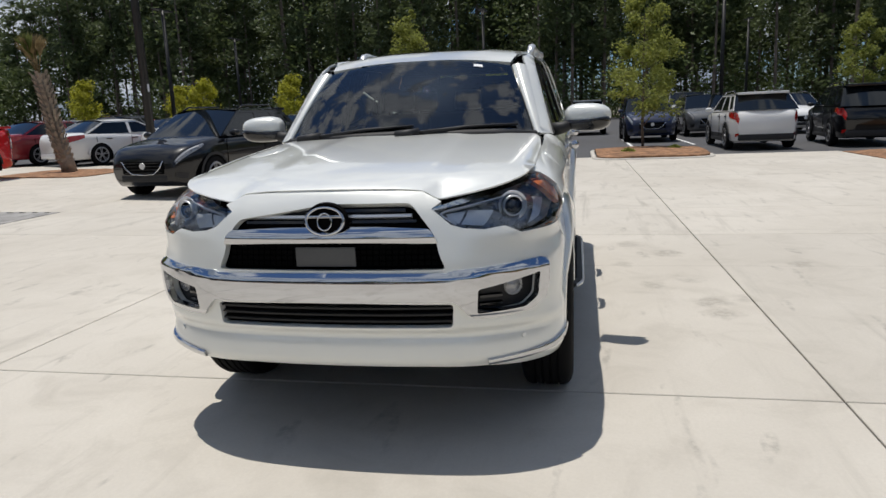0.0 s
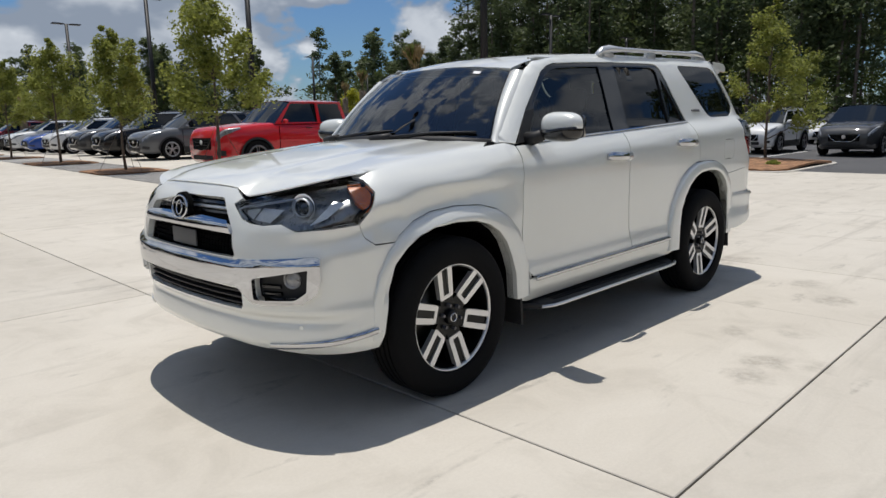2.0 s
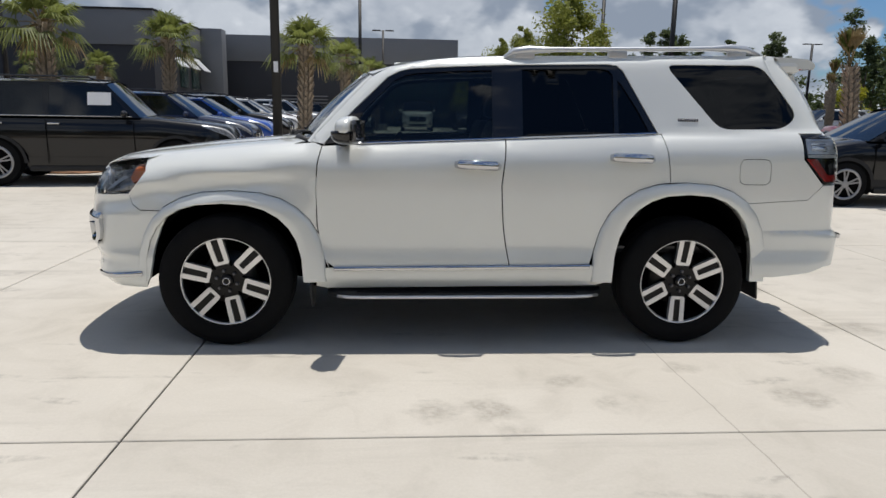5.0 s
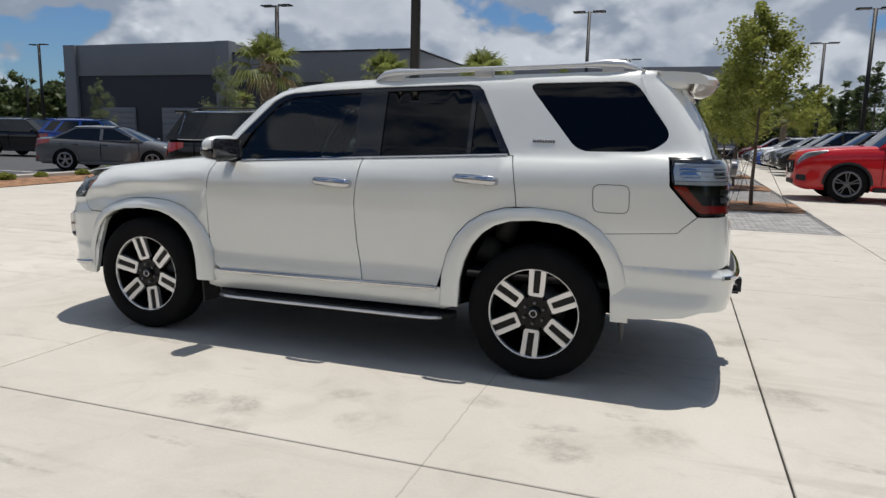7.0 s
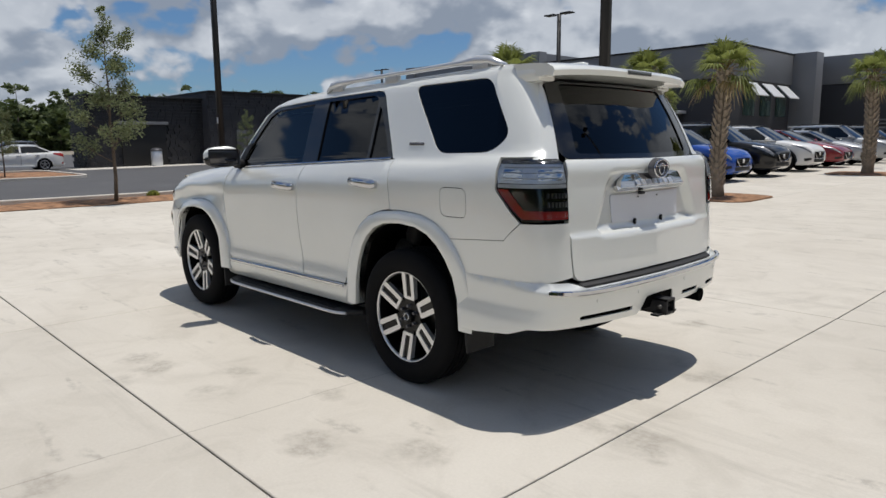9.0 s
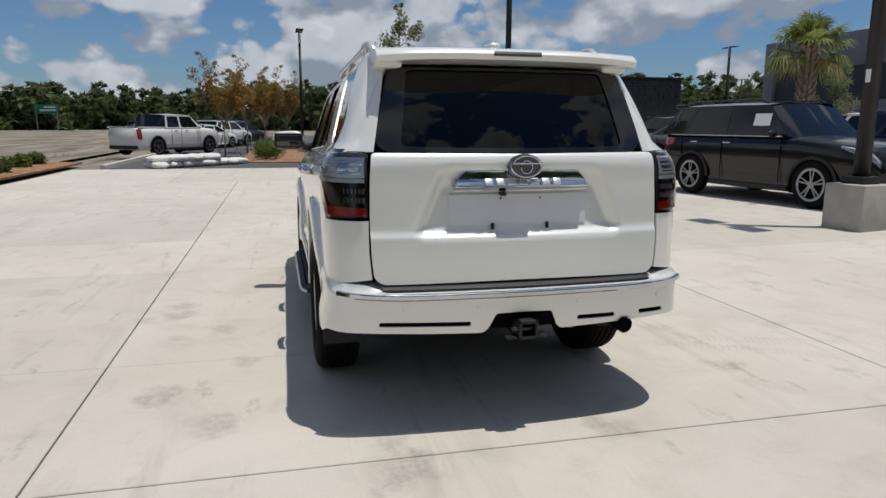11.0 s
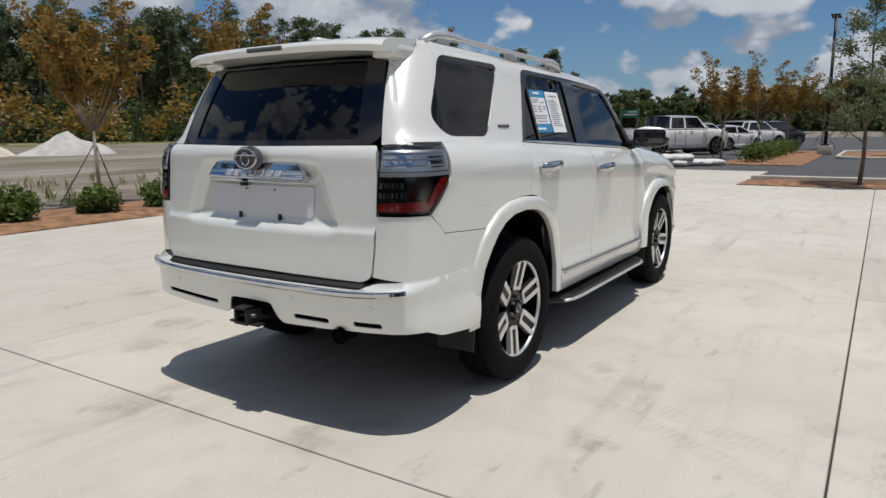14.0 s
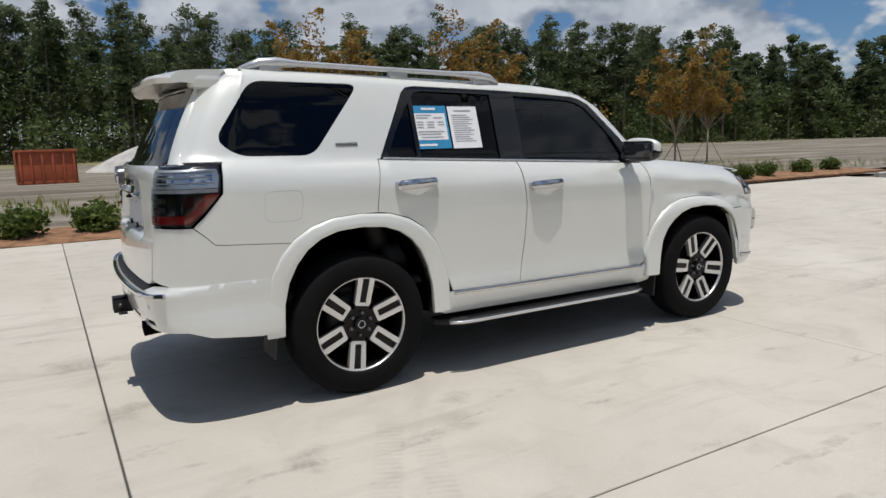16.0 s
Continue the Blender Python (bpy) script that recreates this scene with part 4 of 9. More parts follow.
def build_offroader():
    car = thing("suv", "white four-door off-road SUV with chrome trim parked on concrete", "car")
    W = WHITE_PAINT
    G = .0035
    # outlines on the flank, by x and height
    gap = [(-.269, 1.2578), (-.261, 1.152), (-.243, .987), (-.252, .84), (-.262, .73), (-.28, .62), (-.305, .497)]
    front_cut = [(.822, 1.206), (.846, 1.10), (.855, .97), (.852, .736), (.828, .60), (.795, .515), (.757, .487)]
    door = front_cut + [(-.305, .497)] + gap[::-1][1:]
    both("front_door", shrink(sided(door), G), W, car, step=.07)
    arch_r, arch_f = arch(-1.385, .945, .445), arch(1.395, .868, .46)
    flare_r, flare_f = arch(-1.370, 1.015, .555), arch(1.350, .938, .55)
    rcut = [(-1.222, 1.303), (-1.246, 1.20), (-1.262, 1.10), (-1.272, 1.012)]
    fr = [p for p in flare_r if p[0] >= -1.272 and p[1] > .50]
    rdoor = gap + [(-.80, .507)] + fr[::-1] + rcut[::-1]
    both("rear_door", shrink(sided(rdoor), G), W, car, step=.07)
    # fender: headlight, bumper seam, hood edge, door cut, flare
    ff = [p for p in flare_f if p[1] > .50 and (p[0] < 1.74)]
    fender = [(.757 + .03, .49)] + [(p[0] + .0, p[1]) for p in front_cut[::-1][1:]] + [(.87, 1.224), (1.1, 1.203), (1.4, 1.176), (1.7, 1.143), (1.79, 1.128), (1.86, 1.112)] \
        + [(1.844, 1.094), (1.836, 1.045), (1.872, .99), (1.936, .918), (1.915, .856), (1.868, .822), (1.745, .818)] + [p for p in ff[::-1]]
    both("front_fender", shrink(sided(fender), G), W, car, step=.06)
    # rocker below the doors
    rocker = [(.86, .482), (.86, .37), (.80, .355), (-.85, .375), (-.93, .40), (-.86, .498), (-.80, .503), (-.305, .493)]
    both("rocker_panel", sided(rocker), W, car, step=.08)
    strip_pts = line((.755, .480), (-.80, .497), 20)
    for s in (1, -1):
        o = strip("rocker_strip", sided(strip_pts), shell, .024, .008, CHROME, car, "thin chrome strip along the sill", lift=.012)
        if s < 0:
            mirror_object(o)
    # quarter panel with the rear pillar, up to the roof
    qw = rounded([(-1.262, 1.722), (-1.872, 1.730), (-2.092, 1.425), (-1.985, 1.342), (-1.59, 1.335)], .07, 5)
    day = [(.812, 1.214), (.649, 1.405), (.437, 1.612), (.365, 1.648), (.295, 1.665), (.029, 1.683), (-.312, 1.700), (-.905, 1.716),
           (-.962, 1.708), (-.998, 1.678), (-1.115, 1.463), (-1.204, belt(-1.204))]
    top = [(.27, 1.706), (.0, 1.733), (-.3, 1.749), (-.8, 1.762), (-1.2, 1.771), (-1.9, 1.786), (-2.055, 1.783)]
    fl = [p for p in flare_r if p[0] < -1.27 and p[1] > .885]
    upper = [(.905, 1.228), (.70, 1.452), (.555, 1.606), (.43, 1.677)] + top + [(-2.09, 1.74), (-2.145, 1.62), (-2.215, 1.47), (-2.262, 1.345), (-2.27, 1.32),
             (-2.075, 1.318), (-2.083, 1.29), (-2.095, 1.165), (-2.19, 1.06), (-2.245, 1.008), (-2.18, .95), (-2.15, .917), (-1.735, .888)] \
        + fl + rcut[::-1] + day[::-1]
    upper_u = [(u_side(x, z), z) for x, z in dense(upper, .04)]
    fuel = rounded([(-1.692, 1.163), (-1.892, 1.163), (-1.897, 1.006), (-1.70, 1.006)], .045, 4)
    both("body_side", shrink(upper_u, .002), W, car, holes=[sided(dense(qw, .03)), sided(fuel)], step=.036)
    lid = panel(shrink(sided(fuel), .004), shell, (), .05, .01)
    part("fuel_flap", lid, W, car)
    both_one = panel(shrink(sided(fuel), .001), shell, (), .05, .01)
    part("body_patch", mirror(both_one), W, car)
    part("fuel_flap_backing", panel(sided(fuel), shell, (), .06, 0.0, lift=-.012), BLACK_AND_SHADE, car)
    # window surround and panes
    dayr = [p for p in day]
    f_glass = [(.70, 1.228), (.56, 1.435), (.40, 1.595), (.33, 1.628), (.27, 1.640), (.02, 1.658), (-.190, 1.668), (-.190, 1.262)]
    r_glass = [(-.375, 1.272), (-.375, 1.675), (-.86, 1.690), (-.91, 1.680), (-.935, 1.655), (-.935, 1.298)]
    v_glass = [(-.962, 1.300), (-.962, 1.62), (-.985, 1.60), (-1.085, 1.44), (-1.15, 1.316)]
    both("window_surround", shrink(sided(day), .002), BLACK_GLOSS, car, holes=[sided(f_glass), sided(r_glass), sided(v_glass)], step=.06, lift=-.004,
         label="gloss black window surround")
    both("front_door_window", shrink(sided(f_glass), -.008), GLASS_FRONT, car, step=.08, thick=0, lift=-.014, label="lightly tinted door glass")
    both("rear_door_window", shrink(sided(r_glass), -.008), GLASS_DARK, car, step=.08, thick=0, lift=-.014, label="dark tinted door glass")
    both("vent_window", shrink(sided(v_glass), -.008), GLASS_DARK, car, step=.08, thick=0, lift=-.014)
    both("quarter_window", shrink(sided(dense(qw, .03)), -.002), GLASS_DARK, car, step=.06, thick=.012, lift=-.006, label="dark tinted side glass")
    for s in (1, -1):
        o = strip("belt_strip", sided([(x, belt(x) + .004) for x in np.linspace(.62, -1.19, 24)]), shell, .012, .008, CHROME, car, "thin bright strip under the windows")
        if s < 0:
            mirror_object(o)
        # pillar badge, unreadable
        for k in range(9):
            bd = bmesh.new()
            c = Vector(shell(u_side(-1.335 - .0145 * k, 1.39), 1.388))
            add_box(bd, -.0055, -.004, -.009, .0055, .005, .009, m=Matrix.Translation(c) @ Matrix.Rotation(radians(17), 4, "X"))
            part("pillar_badge", bd if s > 0 else mirror(bd), LAMP_BEZEL, car, "small grey raised badge")
    # flares round the wheel openings
    for cx, outer, inner, nm in ((-1.385, flare_r, arch_r, "rear"), (1.395, flare_f, arch_f, "front")):
        for s in (1, -1):
            bm = bmesh.new()
            rings = []
            for k, ((ox, oz), (ix, iz)) in enumerate(zip(outer, inner)):
                foot = k in (0, len(outer) - 1)
                ring = []
                for t, lift in ((0, -.004), (.03, .013), (.09, .020), (.30, .025), (.62, .031), (.90, .034), (1.0, .029), (1.0, .006), (1.0, -.04)):
                    px, pz = ox + (ix - ox) * t, oz + (iz - oz) * t
                    if nm == "front" and px > 1.395 and pz < .83:
                        px = ix + (min(ox, ix + .05) - ix) * (1 - t)
                    if nm == "rear" and px < -1.385 and pz < .90:
                        px = ix + (max(ox, ix - .11) - ix) * (1 - t)
                    q = shell(u_side(px, pz), max(pz, .34))
                    if abs(px) > abs(cx) and lift > 0:
                        lift *= .08 + .92 * sstep(.50, .84, pz)
                    ring.append(bm.verts.new((q.x if abs(px) < 1.7 else px, max(q.y, .80) + lift, pz)))
                rings.append(ring)
            for p, q in zip(rings, rings[1:]):
                for j in range(len(p) - 1):
                    bm.faces.new((p[j], p[j + 1], q[j + 1], q[j]))
            bmesh.ops.recalc_face_normals(bm, faces=bm.faces)
            if s < 0:
                mirror(bm)
            part("wheel_arch_flare", sharp(bm, 50), W, car)
            # black liner, the arch's shade put into its colour
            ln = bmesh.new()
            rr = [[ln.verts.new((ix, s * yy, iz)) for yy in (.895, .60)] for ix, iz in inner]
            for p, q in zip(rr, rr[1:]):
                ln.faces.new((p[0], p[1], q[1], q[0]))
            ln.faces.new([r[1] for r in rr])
            part("wheel_well", ln, BLACK_AND_SHADE, car)
    # hood, roof, windscreen
    nose_x = hermite([(0, 2.232), (.2, 2.226), (.36, 2.208), (.44, 2.197), (.56, 2.162), (.62, 2.136), (.69, 2.085), (.745, 1.985), (.772, 1.82)])
    nose_z = hermite([(0, 1.081), (.2, 1.079), (.36, 1.069), (.43, 1.036), (.50, 1.046), (.62, 1.070), (.69, 1.088), (.745, 1.108), (.772, 1.130)])
    hood = [(1.045, 0), (1.03, .35), (.985, .60), (.93, .715), (1.0, .752), (1.3, .772), (1.6, .774), (1.79, .772)] + [(nose_x(y), y) for y in (.757, .745, .72, .69, .655, .62, .56, .50, .44, .40, .36, .28, .2, .1, 0)]
    hood_full = hood + [(x, -y) for x, y in hood[::-1][1:-1]]

    def hood_surf(x, y):
        z = hood_z(x, y) - .05 * sstep(.70, .80, abs(y)) ** 2
        if abs(y) < .772:
            xf = nose_x(abs(y))
            zf = hood_z(xf, y) - .05 * sstep(.70, .80, abs(y)) ** 2
            z -= (zf - nose_z(abs(y))) * (1 - sstep(-.005, .15, xf - x))
        return Vector((x, y, z))
    part("bonnet", panel(shrink(hood_full, .003), hood_surf, (), .045, .006), W, car, "smooth white bonnet")
    roof_h = [(.590, 0), (.583, .2), (.565, .4), (.535, .555), (.42, .572), (.1, .598), (-2.06, .598), (-2.10, .4), (-2.11, 0)]
    sun_h = rounded([(.22, -.37), (.22, .37), (-.42, .37), (-.42, -.37)], .06)
    part("roof", panel(roof_h + [(x, -y) for x, y in roof_h[::-1][1:-1]], roof_surf, [sun_h], .08, .02), W, car)
    part("sunroof", panel(sun_h, roof_surf, (), .08, .01, lift=.002), GLASS_DARK, car, "dark glass sunroof")
    for s in (1, -1):
        seam = bmesh.new()
        rows = []
        for x in np.linspace(.40, -2.05, 26):
            a = roof_surf(x, .596)
            b = shell(u_side(x, roof_side(x) - .004), float(np.interp(-x, [-p[0] for p in top], [p[1] for p in top])) - .002)
            rows.append([seam.verts.new((x, s * yy, zz)) for yy, zz in ((.590, a.z - .004), (.602, a.z + .002), ((.602 + b.y) / 2 + .004, (a.z + b.z) / 2 + .006), (b.y + .001, b.z + .001), (b.y, b.z - .01))])
        for p, q in zip(rows, rows[1:]):
            for j in range(4):
                seam.faces.new((p[j], p[j + 1], q[j + 1], q[j]))
        bmesh.ops.recalc_face_normals(seam, faces=seam.faces)
        part("roof_edge", seam, W, car)
    quad = [(-1, 0), (1, 0), (1, 1), (-1, 1)]

    def ws(a, b):
        return windscreen(a, b)

    def rg(a, b):
        return rear_glass(a, b)
    part("windscreen", panel([(-.985, .03), (.985, .03), (.985, .985), (-.985, .985)], ws, (), .14, 0), GLASS_CLEAR, car, "raked windscreen glass")
    band = panel(quad, ws, [rounded([(-.945, .07), (.945, .07), (.935, .94), (-.935, .94)], .06, 5)], .12, .006, lift=-.004)
    part("windscreen_border", band, BLACK_GLOSS, car)
    gl = [(-1, 0), (1, 0), (1, 1), (-1, 1)]
    part("rear_window", panel([(-.93, .03), (.93, .03), (.93, .98), (-.93, .98)], rg, (), .06, 0, lift=-.010), GLASS_DARK, car, "dark tinted rear window")
    part("rear_window_border", panel(rounded([(-1.10, .10), (-1.0, -.02), (1.0, -.02), (1.10, .10), (1.06, 1.0), (-1.06, 1.0)], .10, 4), rg, [rounded([(-.90, .06), (.90, .06), (.90, .97), (-.90, .97)], .06, 4)], .06, .006, lift=-.003),
         BLACK_GLOSS, car, "gloss black panel round the rear window")
    for s in (1, -1):
        ap = bmesh.new()
        rows = []
        for b in np.linspace(0, 1, 14):
            w = windscreen(1.0, b)
            e = shell(u_side(a_pillar_x(w.z) - .003, w.z), w.z)
            m_ = w.lerp(e, .5) + Vector((.010, 0, .010))
            rows.append([ap.verts.new((p.x, s * p.y, p.z)) for p in (w + Vector((-.012, 0, -.012)), w + Vector((.003, .002, .003)), m_, e + Vector((.002, .003, .001)), e + Vector((-.02, .0005, 0)))])
        for p, q in zip(rows, rows[1:]):
            for j in range(4):
                ap.faces.new((p[j], p[j + 1], q[j + 1], q[j]))
        bmesh.ops.recalc_face_normals(ap, faces=ap.faces)
        part("front_pillar", ap, W, car)
    cowl = bmesh.new()
    add_tube(cowl, [(.90, -.72, 1.215), (1.0, -.5, 1.232), (1.05, 0, 1.24), (1.0, .5, 1.232), (.90, .72, 1.215)], .028, 8)
    part("cowl", cowl, BLACK_PLASTIC, car)
    for y0, y1 in ((.10, .62), (-.48, .06)):
        wp = bmesh.new()
        p0, p1 = windscreen(y0 / .70, .01), windscreen(y1 / .70, .09)
        add_tube(wp, [p0 + Vector((.03, 0, .015)), p0.lerp(p1, .5) + Vector((.02, 0, .025)), p1 + Vector((.006, 0, .014))], [.013, .009, .007], 6)
        add_tube(wp, [p0.lerp(p1, -.25) + Vector((.03, 0, .015)), p0 + Vector((.03, 0, .02))], .022, 8)
        part("wiper", wp, BLACK_PLASTIC, car)
    tagp = panel([(.60, .90), (.69, .90), (.69, .94), (.60, .94)], ws, (), .08, 0, lift=.003)
    part("windscreen_sticker", tagp, PAPER, car, "small white sticker")
    build_front(car)
    build_rear(car)
    build_fittings(car)
    return car


def mirror_object(o):
    bm = bmesh.new()
    bm.from_mesh(o.data)
    mirror(bm)
    bm.to_mesh(o.data)
    bm.free()


def full(half):
    """A half outline (from the middle out and back to the middle), made whole."""
    return half + [(-a, b) for a, b in half[::-1] if a > 1e-6]


def build_front(car):
    W = WHITE_PAINT
    f_out = [(0, .388), (.35, .386), (.58, .378), (.70, .372)]

    def fy(x, z):
        return shell(u_side(x, z), z).y

    def wrap(a, z):
        """Plan length a (signed) on the nose and round the corner."""
        p = shell(abs(a), z)
        return Vector((p.x, math.copysign(p.y, a), z))

    def uf(y, z):
        return u_face(y, z)
    half = [(0, .386), (uf(.35, .386), .386), (uf(.60, .378), .378), (uf(.72, .362), .362), (u_side(1.86, .36), .36), (u_side(1.835, .42), .42), (u_side(1.80, .60), .60), (u_side(1.755, .72), .72),
            (u_side(1.70, .8155), .8155), (u_side(1.867, .8195), .8195), (u_side(1.914, .854), .854), (u_side(1.934, .915), .915),
            (uf(.735, .900), .900), (uf(.674, .930), .930), (uf(.600, .922), .922), (uf(.525, .930), .930), (uf(.478, .945), .945), (uf(.405, 1.005), 1.005), (uf(.44, 1.030), 1.030),
            (uf(.365, 1.066), 1.066), (uf(.20, 1.076), 1.076), (0, 1.078)]
    upper = rounded(full([(0, 1.030), (uf(.325, 1.028), 1.028), (uf(.368, .975), .975), (uf(.425, .89), .89), (uf(.462, .782), .782), (0, .782)])[:-1], .02, 3)
    lower = rounded(full([(0, .655), (uf(.485, .645), .645), (uf(.478, .552), .552), (0, .552)]), .02, 3)
    fog = [(uf(.566, .604), .604), (uf(.572, .706), .706), (uf(.795, .752), .752), (uf(.785, .650), .650), (uf(.74, .612), .612)]
    fogs = rounded(fog, .015, 3)
    m_fogs = [(-a, b) for a, b in fogs[::-1]]
    part("front_bumper", panel(full(half), wrap, [upper, lower, fogs, m_fogs], .035, .03), W, car, "white front bumper cover")
    # grille behind
    part("grille_backing", panel(shrink(upper, -.02), wrap, (), .08, 0, lift=-.06), BLACK_AND_SHADE, car)
    part("lower_grille_backing", panel(shrink(lower, -.02), wrap, (), .08, 0, lift=-.06), BLACK_AND_SHADE, car)
    for z, w in ((.966, .36), (1.012, .335), (.988, .35)):
        strip("grille_bar", line((-w, z), (w, z), 16), wrap, .017, .015, SATIN_METAL if z == .988 else BLACK_GLOSS, car, lift=-.035)
    chb = [(uf(.405, .938), .938), (uf(.20, .945), .945), (0, .946)]
    hb = [(0, .888), (uf(.20, .887), .887), (uf(.432, .880), .880), (uf(.412, .925), .925), (uf(.395, .936), .936), (uf(.20, .945), .945), (0, .947)]
    part("grille_band", panel(full(hb), lambda a, z: wrap(a, z) + Vector((.020 * (1 - ((z - .910) / .040) ** 2), 0, 0)), (), .014, .03), CHROME, car, "broad chrome grille band")
    mesh = bmesh.new()
    for z in (.800, .822, .844, .866):
        for k in range(-17, 18):
            y = k * .025 + (.0125 if round(z * 1000) % 44 else 0)
            p = wrap(math.copysign(u_face(abs(y), z), y), z)
            add_box(mesh, -.012, -.0105, -.009, .0, .0105, .009, .003, Matrix.Translation(p + Vector((-.040, 0, 0))))
    part("grille_mesh", mesh, BLACK_AND_SHADE, car, "gloss black grille mesh", smooth=False)
    part("number_plate", boxed(2.292, -.13, .792, 2.300, .112, .868, .003), PLATE_GREY, car, "blank grey number plate")
    for z in (.574, .600, .626):
        strip("lower_grille_bar", line((-.49, z), (.49, z), 16), wrap, .011, .022, BLACK_PLASTIC, car, lift=-.035)
    badge_m = Matrix.Translation((2.314, .004, .972)) @ Matrix.Rotation(radians(90), 4, "Z") @ Matrix.Rotation(radians(-8), 4, "X")
    disc = bmesh.new()
    bmesh.ops.create_cone(disc, cap_ends=True, segments=40, radius1=.088, radius2=.082, depth=.02)
    bmesh.ops.transform(disc, verts=disc.verts, matrix=Matrix.Translation((2.298, .004, .972)) @ Matrix.Rotation(radians(90 - 8), 4, "Y") @ Matrix.Diagonal((.80, 1, 1, 1)))
    part("badge_plate", sharp(disc, 30), BLACK_AND_SHADE, car)
    oval_badge(car, badge_m, .074, .052, "front_badge")
    # the bright bar across the bumper and round the fog lamps
    z0, z1 = .660, .776
    bar = [(0, z0), (uf(.485, z0), z0), (uf(.505, .645), .645), (uf(.555, .588), .588), (uf(.63, .584), .584), (uf(.76, .596), .596), (uf(.812, .645), .645), (uf(.825, .70), .70), (uf(.822, .790), .790),
           (uf(.80, .797), .797), (uf(.62, .786), .786), (uf(.49, .778), .778), (uf(.46, .770), .770), (0, .774)]
    def bar_surf(a, z):
        p = wrap(a, z)
        t = .774 + .020 * sstep(.46, .66, abs(a))
        off = .024 * (1 - sstep(t - .034, t + .012, z) ** 1.3) - .012 * (1 - sstep(.590, .612, z))
        d = Vector((1, math.copysign(sstep(.4, 1.1, abs(a)) * .9, a), 0)).normalized()
        return p + d * off
    part("bumper_bar", panel(full(bar), bar_surf, [shrink(fogs, .004), shrink(m_fogs, .004)], .016, .03), CHROME, car, "broad chrome bumper bar round the fog lamps")
    for s in (1, -1):
        o = s
        fg = fogs if s > 0 else m_fogs
        part("fog_lamp_bezel", panel(shrink(fg, -.006), wrap, (), .05, 0, lift=-.035), BLACK_PLASTIC, car, "black fog lamp surround")
        for z in (.628, .66):
            strip("fog_bezel_rib", [(s * uf(y, z), z) for y in np.linspace(.585, .67, 6)], wrap, .016, .012, BLACK_GLOSS, car, lift=-.032)
        c = wrap(s * uf(.715, .694), .694)
        d = Vector((.86, s * .5, 0)).normalized()
        lamp = bmesh.new()
        add_lathe(lamp, [(.0, .008), (.018, .005), (.028, -.003), (.033, -.005), (.037, .002), (.040, -.002), (.040, -.03)], 32, "z")
        bmesh.ops.recalc_face_normals(lamp, faces=lamp.faces)
        bmesh.ops.transform(lamp, verts=lamp.verts, matrix=Matrix.Translation(c - d * .030) @ d.to_track_quat("Z", "Y").to_matrix().to_4x4())
        part("fog_lamp", lamp, LAMP_SHELL, car, "round silver fog lamp")
        strip("corner_strip", [(s * u, .400 + .046 * k / 23) for k, u in enumerate(np.linspace(uf(.60, .40), u_side(1.875, .446), 24))], wrap, .028, .010, CHROME, car, "chrome strip low on the bumper corner", lift=.002)
        sens = wrap(s * uf(.735, .49), .49)
        part("parking_sensor", lathe_at([(0, .004), (.009, .004), (.011, 0)], sens, Vector((.7, s * .7, 0))), W, car)
        # headlamp
        hl = [(uf(.395, 1.010), 1.010), (uf(.478, .948), .948), (uf(.525, .933), .933), (uf(.600, .925), .925), (uf(.674, .933), .933), (uf(.735, .903), .903), (u_side(1.938, .917), .917),
              (u_side(1.872, .992), .992), (u_side(1.838, 1.045), 1.045), (u_side(1.848, 1.098), 1.098), (u_side(1.92, 1.111), 1.111), (uf(.70, 1.098), 1.098), (uf(.62, 1.078), 1.078)]
        hl = [(s * a, b) for a, b in hl]
        if s < 0:
            hl = hl[::-1]
        head = part("headlamp", panel(shrink(hl, .003), wrap, (), .035, .012, lift=-.002), LENS_CLEAR, car, "clear swept-back headlamp with dark insides")
        part("lamp_housing", panel(shrink(hl, -.002), wrap, (), .05, 0, lift=-.052), LAMP_SHELL, head)
        amber = [(u_side(1.905, .985), .985), (u_side(1.876, 1.0), 1.0), (u_side(1.846, 1.045), 1.045), (u_side(1.852, 1.078), 1.078), (u_side(1.912, 1.082), 1.082), (u_side(1.93, 1.02), 1.02)]
        amber = [(s * a, b) for a, b in amber]
        part("turn_lamp", panel(amber if s > 0 else amber[::-1], wrap, (), .04, .02, lift=-.016), AMBER, head, "amber corner reflector")
        drl = [(uf(.408, 1.000), 1.000), (uf(.62, 1.048), 1.048), (uf(.70, 1.068), 1.068), (u_side(1.92, 1.082), 1.082), (u_side(1.862, 1.086), 1.086), (u_side(1.856, 1.094), 1.094), (u_side(1.92, 1.107), 1.107), (uf(.70, 1.094), 1.094), (uf(.62, 1.074), 1.074), (uf(.402, 1.010), 1.010)]
        drl = [(s * a, b) for a, b in drl]
        part("light_strip", panel(drl if s > 0 else drl[::-1], wrap, (), .03, .03, lift=-.008), CHROME, head, "bright strip along the headlamp's top")
        for nm, poly in (("inner_reflector", [(.520, .950), (.605, .942), (.640, 1.005), (.545, 1.010)]), ("inner_facet", [(.470, .972), (.512, .952), (.535, 1.006), (.462, .992)]), ("outer_reflector", [(.770, .935), (.815, .965), (.82, 1.03), (.778, 1.04)])):
            pl = [(s * uf(y, z), z) for y, z in poly]
            part(nm, panel(pl if s > 0 else pl[::-1], wrap, (), .03, 0, lift=-.034), LAMP_SILVER, head)
        strip("trim_strip", [(s * uf(y, z), z) for y, z in ((.66, 1.034), (.56, 1.016), (.46, .996), (.44, .986), (.455, .972), (.50, .945))][::s], wrap, .009, .006, LAMP_SILVER, head, lift=-.012)
